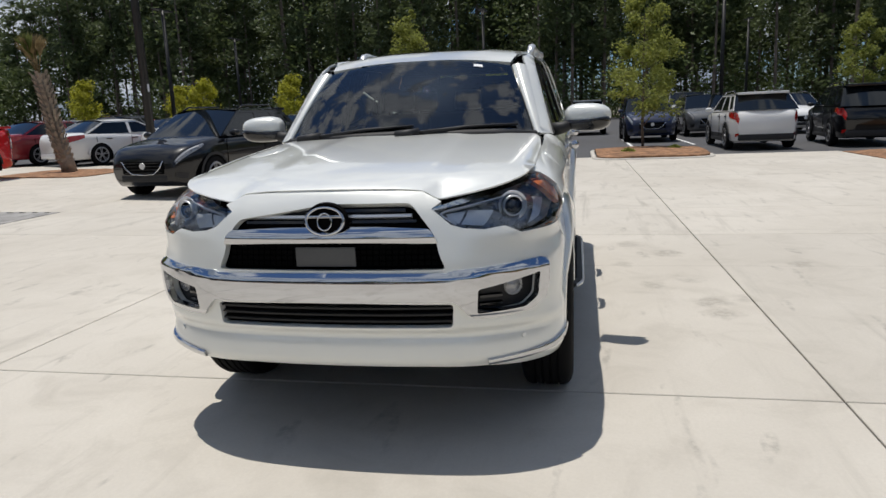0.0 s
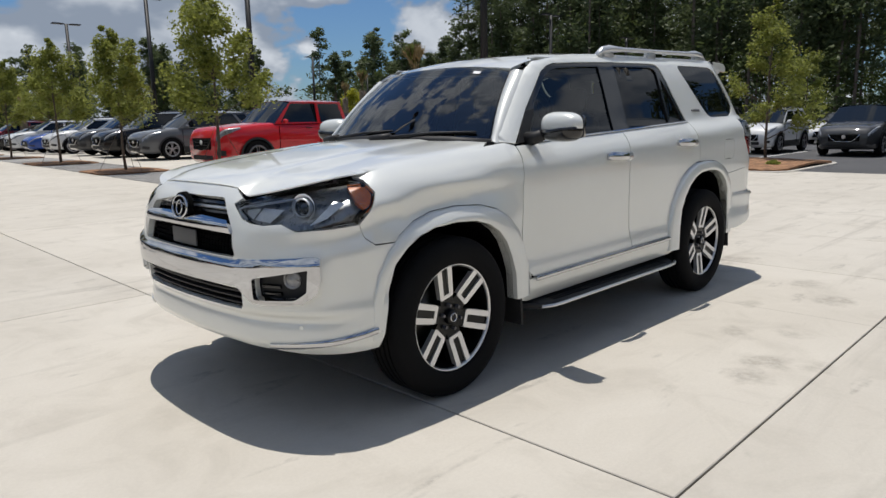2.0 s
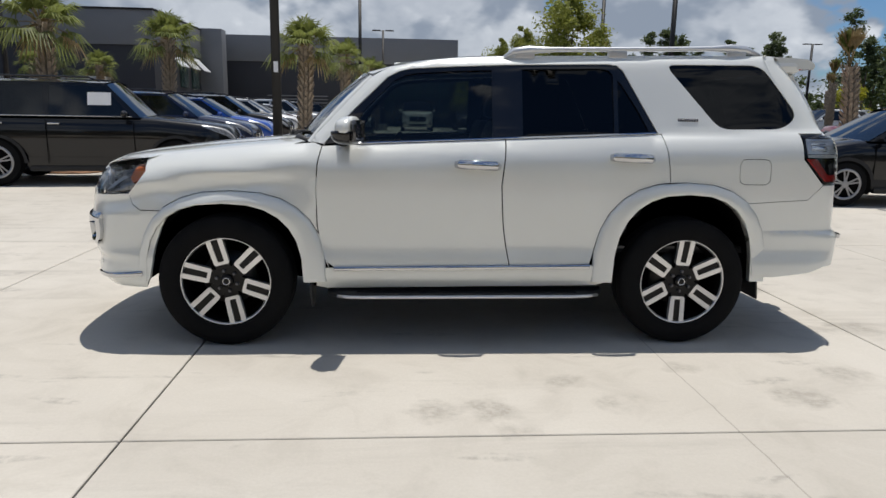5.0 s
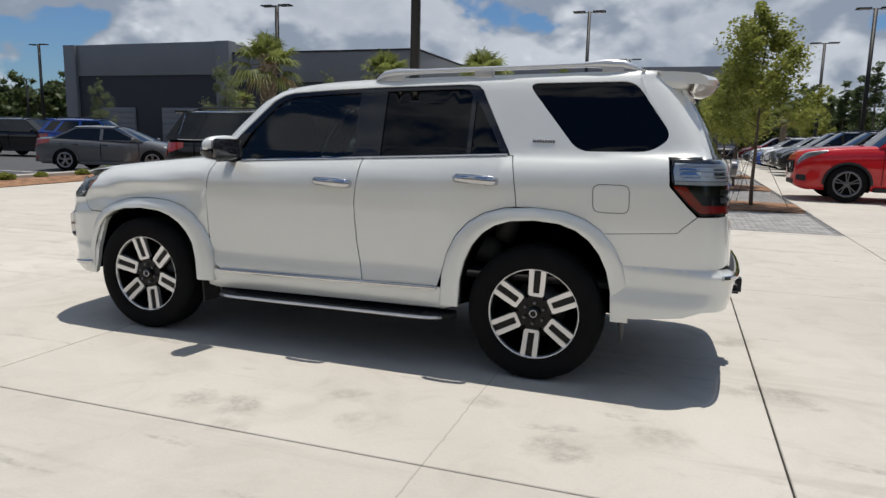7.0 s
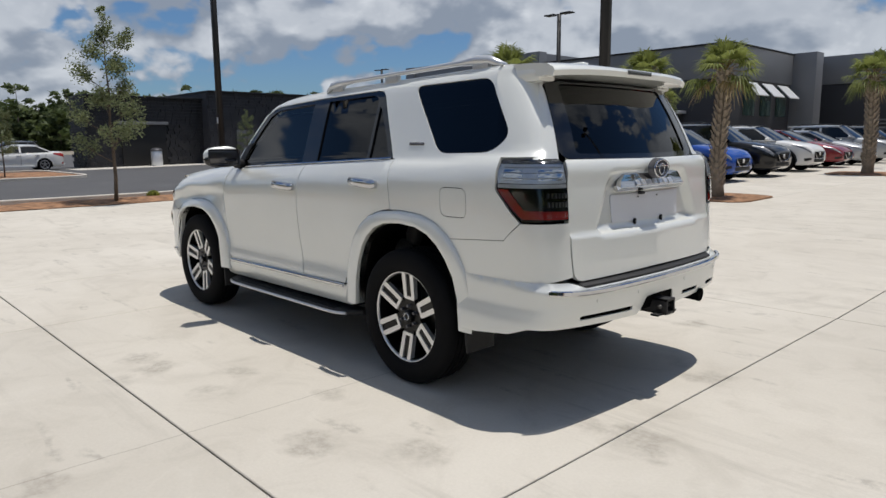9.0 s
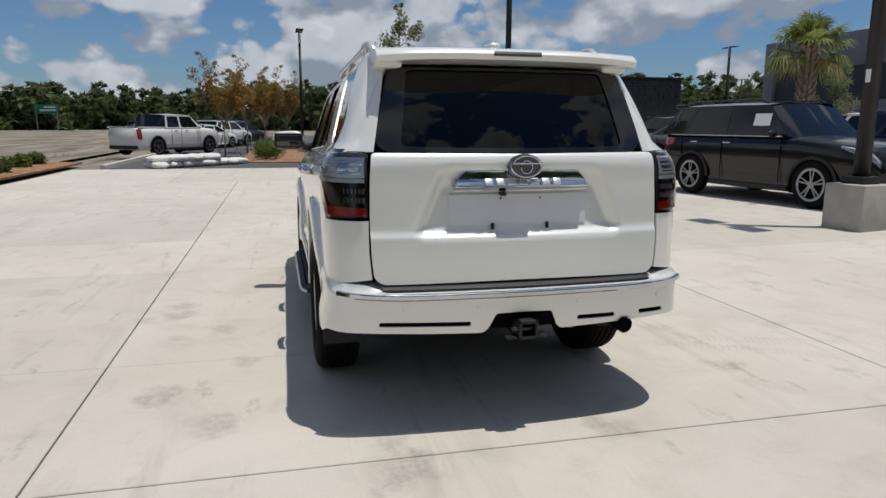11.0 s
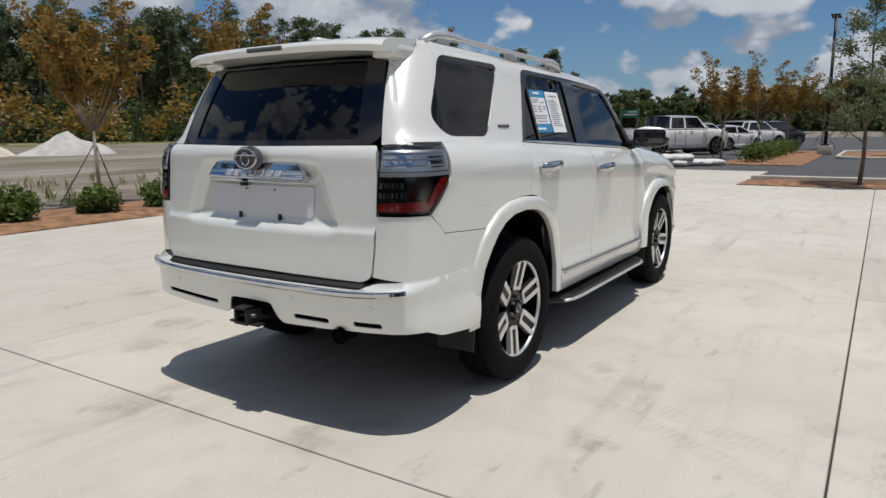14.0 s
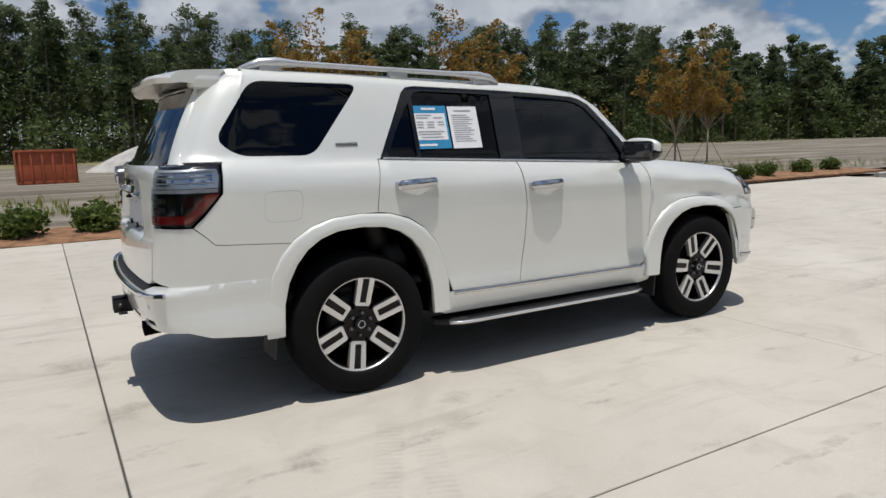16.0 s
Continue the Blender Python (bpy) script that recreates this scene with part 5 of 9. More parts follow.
        for y, z, r, mt in ((.71, .992, .031, PROJECTOR),):
            c = wrap(s * uf(y, z), z)
            d = Vector((.9, s * .35, 0)).normalized()
            g = bmesh.new()
            add_lathe(g, [(0, .0), (r * .5, -.005), (r * .85, -.016), (r, -.03), (r * 1.12, -.02), (r * 1.25, -.012), (r * 1.3, -.05)], 32, "z")
            bmesh.ops.recalc_face_normals(g, faces=g.faces)
            bmesh.ops.transform(g, verts=g.verts, matrix=Matrix.Translation(c - d * .02) @ d.to_track_quat("Z", "Y").to_matrix().to_4x4())
            pr = part("projector", g, mt, head)
            bowl = bmesh.new()
            add_lathe(bowl, [(r * 1.25, -.034), (r * 1.8, -.010), (r * 1.9, -.014)], 32, "z")
            bmesh.ops.recalc_face_normals(bowl, faces=bowl.faces)
            bmesh.ops.transform(bowl, verts=bowl.verts, matrix=Matrix.Translation(c - d * .024) @ d.to_track_quat("Z", "Y").to_matrix().to_4x4())
            part("reflector_bowl", bowl, LAMP_SILVER, head)
            ring = bmesh.new()
            add_lathe(ring, [(r * 1.12, -.008), (r * 1.3, -.004), (r * 1.36, -.012), (r * 1.3, -.03)], 32, "z")
            bmesh.ops.recalc_face_normals(ring, faces=ring.faces)
            bmesh.ops.transform(ring, verts=ring.verts, matrix=Matrix.Translation(c - d * .02) @ d.to_track_quat("Z", "Y").to_matrix().to_4x4())
            part("projector_ring", ring, LAMP_SILVER, head)


def lathe_at(profile, at, axis, seg=20):
    g = bmesh.new()
    add_lathe(g, profile, seg, "z")
    bmesh.ops.remove_doubles(g, verts=g.verts, dist=1e-5)
    bmesh.ops.recalc_face_normals(g, faces=g.faces)
    bmesh.ops.transform(g, verts=g.verts, matrix=Matrix.Translation(at) @ Vector(axis).to_track_quat("Z", "Y").to_matrix().to_4x4())
    return sharp(g, 40)


def build_rear(car):
    W = WHITE_PAINT

    def gate(a, z):
        return face_rear(a, z)
    gp = rounded(full([(0, .726), (.655, .720), (.692, .75), (.702, .86), (.704, 1.03), (.700, 1.20), (.690, 1.308), (0, 1.302)]), .022, 3)
    part("tailgate", panel(gp, gate, (), .022, .03), W, car, "white tailgate with a hollow for the plate")
    # pillars beside the rear glass, down from the spoiler
    for s in (1, -1):
        bm = bmesh.new()
        rows = []
        for b in np.linspace(-.02, 1.0, 12):
            g = rear_glass(-1.09, b)
            z = g.z
            q = shell(u_side(-2.2 - .0 * b, z), z)
            e = shell(u_side(float(np.interp(z, (1.32, 1.47, 1.62, 1.74), (-2.266, -2.212, -2.142, -2.088))), z), z)
            rows.append([bm.verts.new((p.x, s * abs(p.y), p.z)) for p in (g + Vector((.02, 0, 0)), g, g.lerp(e, .55) + Vector((-.012, 0, 0)), e, e + Vector((.02, -.004, 0)))])
        for p, q in zip(rows, rows[1:]):
            for j in range(4):
                bm.faces.new((p[j], p[j + 1], q[j + 1], q[j]))
        bmesh.ops.recalc_face_normals(bm, faces=bm.faces)
        part("rear_pillar", sharp(bm, 50), W, car)
        # lamp cluster, wrapped round the corner

        def wrap(a, z, s=s):
            p = shell(abs(a), z)
            return Vector((p.x, s * p.y, z))

        def ro(y, z):
            return u_face(y, z, True)
        tl = [(ro(.712, 1.020), 1.020), (ro(.709, 1.20), 1.20), (ro(.700, 1.30), 1.30), (ro(.712, 1.318), 1.318), (u_side(-2.20, 1.318), 1.318), (u_side(-2.085, 1.314), 1.314), (u_side(-2.092, 1.25), 1.25), (u_side(-2.108, 1.16), 1.16),
              (u_side(-2.20, 1.062), 1.062), (u_side(-2.255, 1.012), 1.012)]
        lamp = None

        def cut(poly, lo, hi):
            out = []
            for keep, lim in ((1, lo), (-1, hi)):
                src = poly if keep == 1 else out
                res = []
                for i in range(len(src)):
                    p, q = src[i - 1], src[i]
                    ip, iq = keep * (p[1] - lim) >= 0, keep * (q[1] - lim) >= 0
                    if ip != iq:
                        t = (lim - p[1]) / (q[1] - p[1])
                        res.append((p[0] + (q[0] - p[0]) * t, lim))
                    if iq:
                        res.append(q)
                out = res
            return out

        def side_m(bm):
            if s < 0:
                bmesh.ops.reverse_faces(bm, faces=bm.faces)
            return bm

        def lamp_panel(poly, lift, thick=.01):
            bm = panel(poly, lambda a, z: shell(abs(a), z), (), .035, thick, lift=lift)
            return bm if s > 0 else mirror(bm)
        lamp = part("tail_lamp", lamp_panel(shrink(tl, .002), -.004, .03), BLACK_GLOSS, car, "smoked tail lamp with clear, grey and red bands")
        inner = shrink(tl, .016)
        part("reverse_reflector", lamp_panel(cut(inner, 1.198, 1.288), .000, .008), LAMP_SILVER, lamp, "silver reflector behind clear lens")
        part("lamp_divider", lamp_panel(cut(inner, 1.176, 1.194), .006, .012), LAMP_MILK, lamp, "pale bar across the lamp")
        part("red_reflector", lamp_panel([(u_side(-2.112, 1.168), 1.168), (u_side(-2.207, 1.070), 1.070), (u_side(-2.258, 1.028), 1.028), (ro(.722, 1.030), 1.030), (ro(.722, 1.066), 1.066),
                                          (u_side(-2.262, 1.070), 1.070), (u_side(-2.175, 1.168), 1.168)], .002, .008), RED_PLASTIC, lamp, "deep red band along the lamp's lower edge")
        for k in range(6):
            for z in (1.098, 1.140):
                led = bmesh.new()
                p = wrap(ro(.732 + .016 * k, z), z)
                add_box(led, -.004, -.0055, -.012, .004, .0055, .012, .002, Matrix.Translation(p + Vector((.001, 0, 0))))
                part("lamp_cell", led, LAMP_BEZEL, lamp)
        for zr in (1.222, 1.248, 1.274):
            o = strip("lens_rib", line((ro(.726, zr), zr), (u_side(-2.13, zr), zr), 14), shell, .007, .004, LAMP_MILK, lamp, lift=.001)
            if s < 0:
                mirror_object(o)
        for x0, x1 in ((-2.375, -2.31), (-2.245, -2.14)):
            cell = lamp_panel(rounded([(u_side(x0, 1.23), 1.212), (u_side(x1, 1.23), 1.212), (u_side(x1, 1.23), 1.262), (u_side(x0, 1.23), 1.262)], .012, 3), .003, .005)
            part("lamp_bulb_cell", cell, CHROME, lamp)
        part("lamp_lens", lamp_panel(inner, .009, .008), LENS_CLEAR, lamp, "clear outer lens")
        # bumper corner on the flank
        bc = [(u_side(-1.735, .8865), .8865), (u_side(-2.15, .9155), .9155), (u_side(-2.18, .9485), .9485), (u_side(-2.247, 1.0055), 1.0055), (ro(.712, 1.008), 1.008), (ro(.711, .86), .86), (ro(.700, .745), .745), (u_side(-2.34, .72), .72),
              (u_side(-1.90, .72), .72), (u_side(-1.782, .72), .72), (u_side(-1.722, .82), .82)]
        bm = panel(bc, lambda a, z: shell(a, z), (), .05, .02)
        part("bumper_corner", bm if s > 0 else mirror(bm), W, car)

    def bsurf(a, z):
        """The bumper's face by signed plan length from the middle of the rear."""
        e = float(PU[-1])
        p = shell(e - abs(a), z)
        k = .004 * sstep(-1.95, -2.3, p.x)
        out = .017 * sstep(.728, .694, z) * sstep(-1.80, -2.02, p.x) * sstep(.50, .80, abs(p.y))
        return Vector((p.x - k, math.copysign(p.y + .001 + out, -a), z))
    E = float(PU[-1])

    def e_at(x, z):
        return E - u_side(x, z)
    hb = [(0, .500), (.14, .505)]
    half = [(0, .578), (.135, .574), (.165, .50), (.19, .478), (.45, .487), (.72, .50), (e_at(-2.30, .50), .50), (e_at(-2.20, .462), .462), (e_at(-1.96, .432), .432), (e_at(-1.84, .430), .430), (e_at(-1.818, .60), .60), (e_at(-1.785, .722), .722),
            (e_at(-2.30, .726), .726), (.78, .724), (.725, .720), (.67, .704), (.64, .690), (0, .690)]
    slot_l = [(-.66, .552), (-.25, .540), (-.25, .516), (-.66, .530)]
    slot_r = [(.27, .540), (.47, .540), (.47, .516), (.27, .516)]
    slot_s = [(.60, .544), (.73, .546), (.73, .523), (.60, .520)]
    part("rear_bumper", panel(rounded(full(half), .012, 2), bsurf, [rounded(p, .008, 2) for p in (slot_l, slot_r, slot_s)], .022, .008), W, car, "white rear bumper with dark slots")
    part("bumper_backing", panel([(-.80, .49), (-.80, .62), (.80, .62), (.80, .49)], bsurf, (), .04, 0, lift=-.014), BLACK_AND_SHADE, car)
    pad = bmesh.new()
    rows = []
    for y in np.linspace(-.66, .66, 24):
        p, q = bsurf(y, .70), face_rear(y, .74)
        rows.append([pad.verts.new(v) for v in (Vector((p.x - .004, -y, .680)), Vector((p.x - .003, -y, .700)), Vector((p.x + .015, -y, .709)), Vector((q.x + .02, -y, .722)))])
    for p, q in zip(rows, rows[1:]):
        for j in range(3):
            pad.faces.new((p[j], p[j + 1], q[j + 1], q[j]))
    bmesh.ops.recalc_face_normals(pad, faces=pad.faces)
    part("bumper_step", sharp(pad, 40), BLACK_PLASTIC, car, "black ribbed step on the bumper")
    strip("bumper_strip", [(a, .668 + .018 * sstep(.5, .95, abs(a))) for a in np.linspace(-.85, .85, 60)], bsurf, .026, .012, CHROME, car, "chrome strip along the rear bumper", lift=.008)
    for a in (-.56, -.22, .27, .70):
        p = bsurf(a, .615)
        part("parking_sensor", lathe_at([(0, .004), (.010, .004), (.012, 0)], p, Vector((-1, -.3 * a, 0))), W, car)
    # added hidden plates, keep sun from leaking down through the bumper's open top
    for x0, y1 in ((-2.45, .66), (-2.38, .72), (-2.30, .78)):
        part("bumper_light_block", boxed(x0, -y1, .655 - .012 * y1, -2.18, y1, .672 - .012 * y1), BLACK_AND_SHADE, car)
    ledge = bmesh.new()
    rows = []
    for a in np.linspace(-1.15, 1.15, 60):
        p = bsurf(a, .684 + .034 * sstep(.60, .76, abs(a)))
        rows.append([ledge.verts.new(v) for v in (p, Vector((p.x + .09, p.y * .90, p.z + .002)))])
    for p, q in zip(rows, rows[1:]):
        ledge.faces.new((p[0], p[1], q[1], q[0]))
    bmesh.ops.recalc_face_normals(ledge, faces=ledge.faces)
    part("bumper_ledge", ledge, W, car)
    # plate hollow, garnish, badge
    def gate(a, z):
        return face_rear(a, z)
    part("plate_panel", panel(rounded([(-.335, .975), (.335, .975), (.345, 1.118), (-.345, 1.118)], .015, 3), gate, (), .022, .004, lift=.005), surface("pale_plate_film", (.66, .67, .70), .4, 0, .03, 3, 60), car, "plain pale plate panel")
    part("tailgate_garnish", panel(rounded([(-.332, 1.134), (.332, 1.134), (.305, 1.195), (.27, 1.226), (-.27, 1.226), (-.305, 1.195)], .012, 3), lambda a, z: gate(a, z) - Vector((.012 + .048 * min(1.0, (1.226 - z) / .070) - .03 * (1 - sstep(1.130, 1.158, z)), 0, 0)), (), .012, .03), CHROME, car, "broad chrome garnish over the plate")
    for k in range(7):
        b = bmesh.new()
        p = face_rear(-.165 + k * .055, 1.165)
        add_box(b, -.004, -.019, -.016, .006, .019, .016, .003, Matrix.Translation((p.x - .052, p.y, 1.178)) @ Matrix.Rotation(radians(34), 4, "Y"))
        part("garnish_bar", b, SATIN_METAL, car)
    gx = face_rear(0, 1.25).x
    disc = bmesh.new()
    bmesh.ops.create_cone(disc, cap_ends=True, segments=40, radius1=.078, radius2=.082, depth=.03)
    bmesh.ops.transform(disc, verts=disc.verts, matrix=Matrix.Translation((gx - .035, 0, 1.248)) @ Matrix.Rotation(radians(90), 4, "Y") @ Matrix.Diagonal((.68, 1, 1, 1)))
    part("badge_plate", sharp(disc, 30), LAMP_BEZEL, car)
    oval_badge(car, Matrix.Translation((gx - .054, 0, 1.248)) @ Matrix.Rotation(radians(90), 4, "Z"), .070, .047, "rear_badge")
    for y in (-.135, .135):
        p = face_rear(-y, .975)
        part("plate_screw", boxed(p.x - .016, y - .007, .955, p.x - .002, y + .007, .985, .003), BLACK_PLASTIC, car)
    for y in (-.10, .095):
        p = face_rear(-y, 1.09)
        part("screw_hole", boxed(p.x - .009, y - .004, 1.094, p.x - .004, y + .004, 1.102, .001), BLACK_PLASTIC, car)
    cm = face_rear(-.09, 1.12)
    part("rear_camera", boxed(cm.x - .04, .075, 1.112, cm.x - .01, .105, 1.130, .005), BLACK_PLASTIC, car)
    # spoiler
    sp = bmesh.new()
    rows = []
    for a in np.linspace(-1, 1, 25):
        y = .645 * a
        t = abs(a)
        back = -2.325 + .075 * t**4
        zt = 1.795 - .016 * t**3
        low = 1.715 - .0 * t
        rows.append([sp.verts.new((x, y, z)) for x, z in ((-1.98, roof_surf(-1.98, min(abs(y), .59)).z + .002 - .004 * t), (-2.08, zt + .004), (-2.20, zt - .004), (back + .01, zt - .026), (back, zt - .042), (back + .012, zt - .068), (-2.24 + .03 * t**3, 1.716), (-2.06, 1.712))])
    for p, q in zip(rows, rows[1:]):
        for j in range(7):
            sp.faces.new((p[j], p[j + 1], q[j + 1], q[j]))
    sp.faces.new(rows[0])
    sp.faces.new(rows[-1][::-1])
    bmesh.ops.recalc_face_normals(sp, faces=sp.faces)
    part("roof_spoiler", sharp(sp, 50), W, car, "white spoiler over the rear window")
    for s in (1, -1):
        rc = boxed(-2.16, .50, 1.685, -1.98, .650, 1.776, .042)
        part("roof_corner", rc if s > 0 else mirror(rc), W, car)
    part("brake_light", boxed(-2.331, -.115, 1.742, -2.315, .115, 1.764, .004), LENS_SMOKE, car, "smoked high brake light")
    # tow hitch and exhaust
    build_hitch(car)
    ex = bmesh.new()
    add_tube(ex, [(-1.9, -.50, .47), (-2.35, -.53, .475), (-2.47, -.535, .468)], .040, 16, caps=False)
    add_tube(ex, [(-2.3, -.53, .475), (-2.465, -.535, .468)], .034, 16, caps=True)
    part("exhaust_pipe", ex, BLACK_AND_SHADE, car)


def build_hitch(car):
    hitch = part("tow_hitch", boxed(-2.46, -.14, .50, -2.40, .14, .60, .01), BLACK_PLASTIC, car, "black square tow hitch")
    for y0, y1, z0, z1 in ((-.045, .045, .535, .548), (-.045, .045, .462, .475), (-.045, -.032, .462, .548), (.032, .045, .462, .548)):
        part("receiver_wall", boxed(-2.565, y0, z0, -2.30, y1, z1, .003), BLACK_PLASTIC, hitch)
    part("chain_plate", boxed(-2.545, -.10, .460, -2.50, .10, .472, .003), BLACK_PLASTIC, hitch)
    pin = bmesh.new()
    add_tube(pin, [(-2.53, -.07, .505), (-2.53, .07, .505)], .011, 8)
    part("hitch_pin", pin, STEEL_GREY, hitch)


def build_fittings(car):
    W = WHITE_PAINT
    for x, y, s, spin in ((1.395, .80, 1, 14), (-1.395, .80, 1, -4), (1.395, -.80, -1, 21), (-1.395, -.80, -1, -9)):
        build_wheel(car, x, y, s, spin)
    for s in (1, -1):
        # handles
        for x, z in ((-.093, 1.100), (-1.023, 1.153)):
            y = shell(u_side(x, z), z).y
            cup = bmesh.new()
            bmesh.ops.create_uvsphere(cup, u_segments=24, v_segments=12, radius=1)
            bmesh.ops.transform(cup, verts=cup.verts, matrix=Matrix.Translation((x - .005, y - .002, z - .006)) @ Matrix.Diagonal((.085, .004, .044, 1)))
            part("handle_cup", cup if s > 0 else mirror(cup), W, car)
            h = bmesh.new()
            add_tube(h, [(x + .128, y + .004, z + .006), (x + .105, y + .026, z + .008), (x, y + .036, z + .006), (x - .11, y + .028, z + .002), (x - .130, y + .004, z)], [.014, .019, .020, .020, .015], 12)
            bmesh.ops.scale(h, vec=(1, 1, 1.45), verts=h.verts, space=Matrix.Translation((0, 0, -z)))
            part("door_handle", h if s > 0 else mirror(h), CHROME, car, "chrome door handle")
        # mirror
        cap = bmesh.new()
        bmesh.ops.create_uvsphere(cap, u_segments=28, v_segments=18, radius=1)
        for v in cap.verts:
            x, y, z = (math.copysign(abs(c) ** .72, c) for c in v.co)
            k = .5 + .5 * y
            v.co = (x * (.100 - .03 * k) if x > 0 else x * .035, y * .132, z * (.080 - .014 * k) if z > 0 else z * .050)
        bmesh.ops.transform(cap, verts=cap.verts, matrix=Matrix.Translation((.640, 1.005, 1.305)) @ Matrix.Rotation(radians(-14), 4, "Z"))
        m_ob = new("door_mirror")
        m_ob.parent = car
        part("mirror_cap", cap if s > 0 else mirror(cap), W, m_ob, "white mirror cap")
        lowr = bmesh.new()
        bmesh.ops.create_uvsphere(lowr, u_segments=28, v_segments=14, radius=1)
        for v in lowr.verts:
            x, y, z = (math.copysign(abs(c) ** .72, c) for c in v.co)
            v.co = (x * (.103 if x > 0 else .042), y * .135, (-.004 + .014 * y) if z > 0 else z * .066 - .004)
        bmesh.ops.transform(lowr, verts=lowr.verts, matrix=Matrix.Translation((.640, 1.000, 1.290)) @ Matrix.Rotation(radians(-14), 4, "Z"))
        part("mirror_base", lowr if s > 0 else mirror(lowr), BLACK_GLOSS, m_ob)
        gls = bmesh.new()
        add_box(gls, -.006, -.118, -.058, .004, .118, .060, .02)
        bmesh.ops.transform(gls, verts=gls.verts, matrix=Matrix.Translation((.603, 1.0, 1.298)) @ Matrix.Rotation(radians(-9), 4, "Z"))
        part("mirror_glass", gls if s > 0 else mirror(gls), PROJECTOR, m_ob)
        foot = bmesh.new()
        add_tube(foot, [(.70, .80, 1.235), (.685, .86, 1.245), (.67, .93, 1.275)], [.042, .034, .030], 10)
        part("mirror_foot", foot if s > 0 else mirror(foot), BLACK_PLASTIC, m_ob)
        sail = panel(sided([(.80, 1.215), (.70, 1.225), (.585, 1.40), (.66, 1.39)]), shell, (), .05, .01, lift=.004)
        part("mirror_sail", sail if s > 0 else mirror(sail), BLACK_PLASTIC, car)
        # roof rail
        rail = bmesh.new()
        pts = [(-.27, .618, 1.748), (-.33, .622, 1.782), (-.42, .624, 1.794), (-.58, .624, 1.800), (-1.1, .622, 1.814), (-1.58, .618, 1.828), (-1.70, .616, 1.832), (-1.80, .612, 1.826), (-1.90, .606, 1.792)]
        rings = []
        for i, p in enumerate(pts):
            w = (.020, .026, .028, .021, .019, .021, .030, .028, .018)[i]
            h = (.012, .024, .026, .015, .014, .016, .027, .026, .014)[i]
            rings.append([rail.verts.new(Vector(p) + Vector((0, w * math.cos(a), h * math.sin(a)))) for a in (2 * math.pi * k / 12 for k in range(12))])
        for p, q in zip(rings, rings[1:]):
            for k in range(12):
                rail.faces.new((p[k], p[(k + 1) % 12], q[(k + 1) % 12], q[k]))
        rail.faces.new(rings[0])
        rail.faces.new(rings[-1][::-1])
        bmesh.ops.recalc_face_normals(rail, faces=rail.faces)
        ro = part("roof_rail", rail if s > 0 else mirror(rail), SILVER_RAIL, car, "silver roof rail")
        for x in (-.40, -.98, -1.74):
            z = float(np.interp(-x, (.27, .98, 1.9), (1.75, 1.768, 1.787)))
            ft = boxed(x - .06, .600, z - .012, x + .06, .636, z + .055, .008)
            part("rail_foot", ft if s > 0 else mirror(ft), SILVER_RAIL, ro)
        # running board
        rb = bmesh.new()
        prof = [(.80, .300), (.955, .305), (.975, .318), (.972, .330), (.955, .338), (.80, .345)]
        rows = []
        for x, k in ((.80, .80), (.74, .95), (.60, 1), (-.70, 1), (-.82, .95), (-.90, .80)):
            rows.append([rb.verts.new((x, .80 + (y - .80) * (k if k == 1 else (k - .75) * 4 * .9 + .05), z)) for y, z in prof])
        for p, q in zip(rows, rows[1:]):
            for j in range(5):
                rb.faces.new((p[j], p[j + 1], q[j + 1], q[j]))
        rb.faces.new(rows[0])
        rb.faces.new(rows[-1][::-1])
        bmesh.ops.recalc_face_normals(rb, faces=rb.faces)
        board = part("running_board", sharp(rb, 30) if s > 0 else mirror(sharp(rb, 30)), BLACK_PLASTIC, car, "black running board with a silver edge")
        eg = bmesh.new()
        add_tube(eg, [(.735, .935, .318), (.66, .966, .319), (.58, .974, .320), (-.68, .974, .324), (-.78, .966, .325), (-.85, .935, .325)], .010, 8)
        part("board_edge", eg if s > 0 else mirror(eg), SATIN_METAL, board)
        for k in range(3):
            rib = boxed(-.72, .875 + .025 * k, .338, .62, .889 + .025 * k, .3425, .001)
            part("board_rib", rib if s > 0 else mirror(rib), RUBBER, board)
        # mud flaps
        for x0, x1, zt, zb, y0, y1 in ((.905, .885, .60, .245, .74, .918), (-1.855, -1.890, .62, .285, .68, .893)):
            fl = bmesh.new()
            add_box(fl, -.007, y0, 0, .007, y1, zt - zb, .006)
            for v in fl.verts:
                v.co.x += x1 + (x0 - x1) * v.co.z / (zt - zb)
                v.co.z += zb
            part("mud_flap", fl if s > 0 else mirror(fl), BLACK_PLASTIC, car, "black rubber mud flap")
    # near-black filler inside the body and on the underside: shade put in by colour
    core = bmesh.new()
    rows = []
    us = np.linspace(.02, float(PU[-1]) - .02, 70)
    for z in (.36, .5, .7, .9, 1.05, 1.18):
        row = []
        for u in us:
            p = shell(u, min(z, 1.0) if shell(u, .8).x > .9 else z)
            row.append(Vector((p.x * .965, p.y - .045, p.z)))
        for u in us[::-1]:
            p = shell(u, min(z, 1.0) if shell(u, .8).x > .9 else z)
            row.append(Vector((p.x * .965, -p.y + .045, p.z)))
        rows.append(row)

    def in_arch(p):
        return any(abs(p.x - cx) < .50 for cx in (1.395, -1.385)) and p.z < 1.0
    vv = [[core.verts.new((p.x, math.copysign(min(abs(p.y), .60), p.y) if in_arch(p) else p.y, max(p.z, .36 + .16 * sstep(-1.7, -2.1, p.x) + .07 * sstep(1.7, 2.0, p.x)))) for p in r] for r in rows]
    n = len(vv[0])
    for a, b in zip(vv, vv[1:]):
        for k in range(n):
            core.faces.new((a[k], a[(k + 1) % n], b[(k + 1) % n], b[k]))
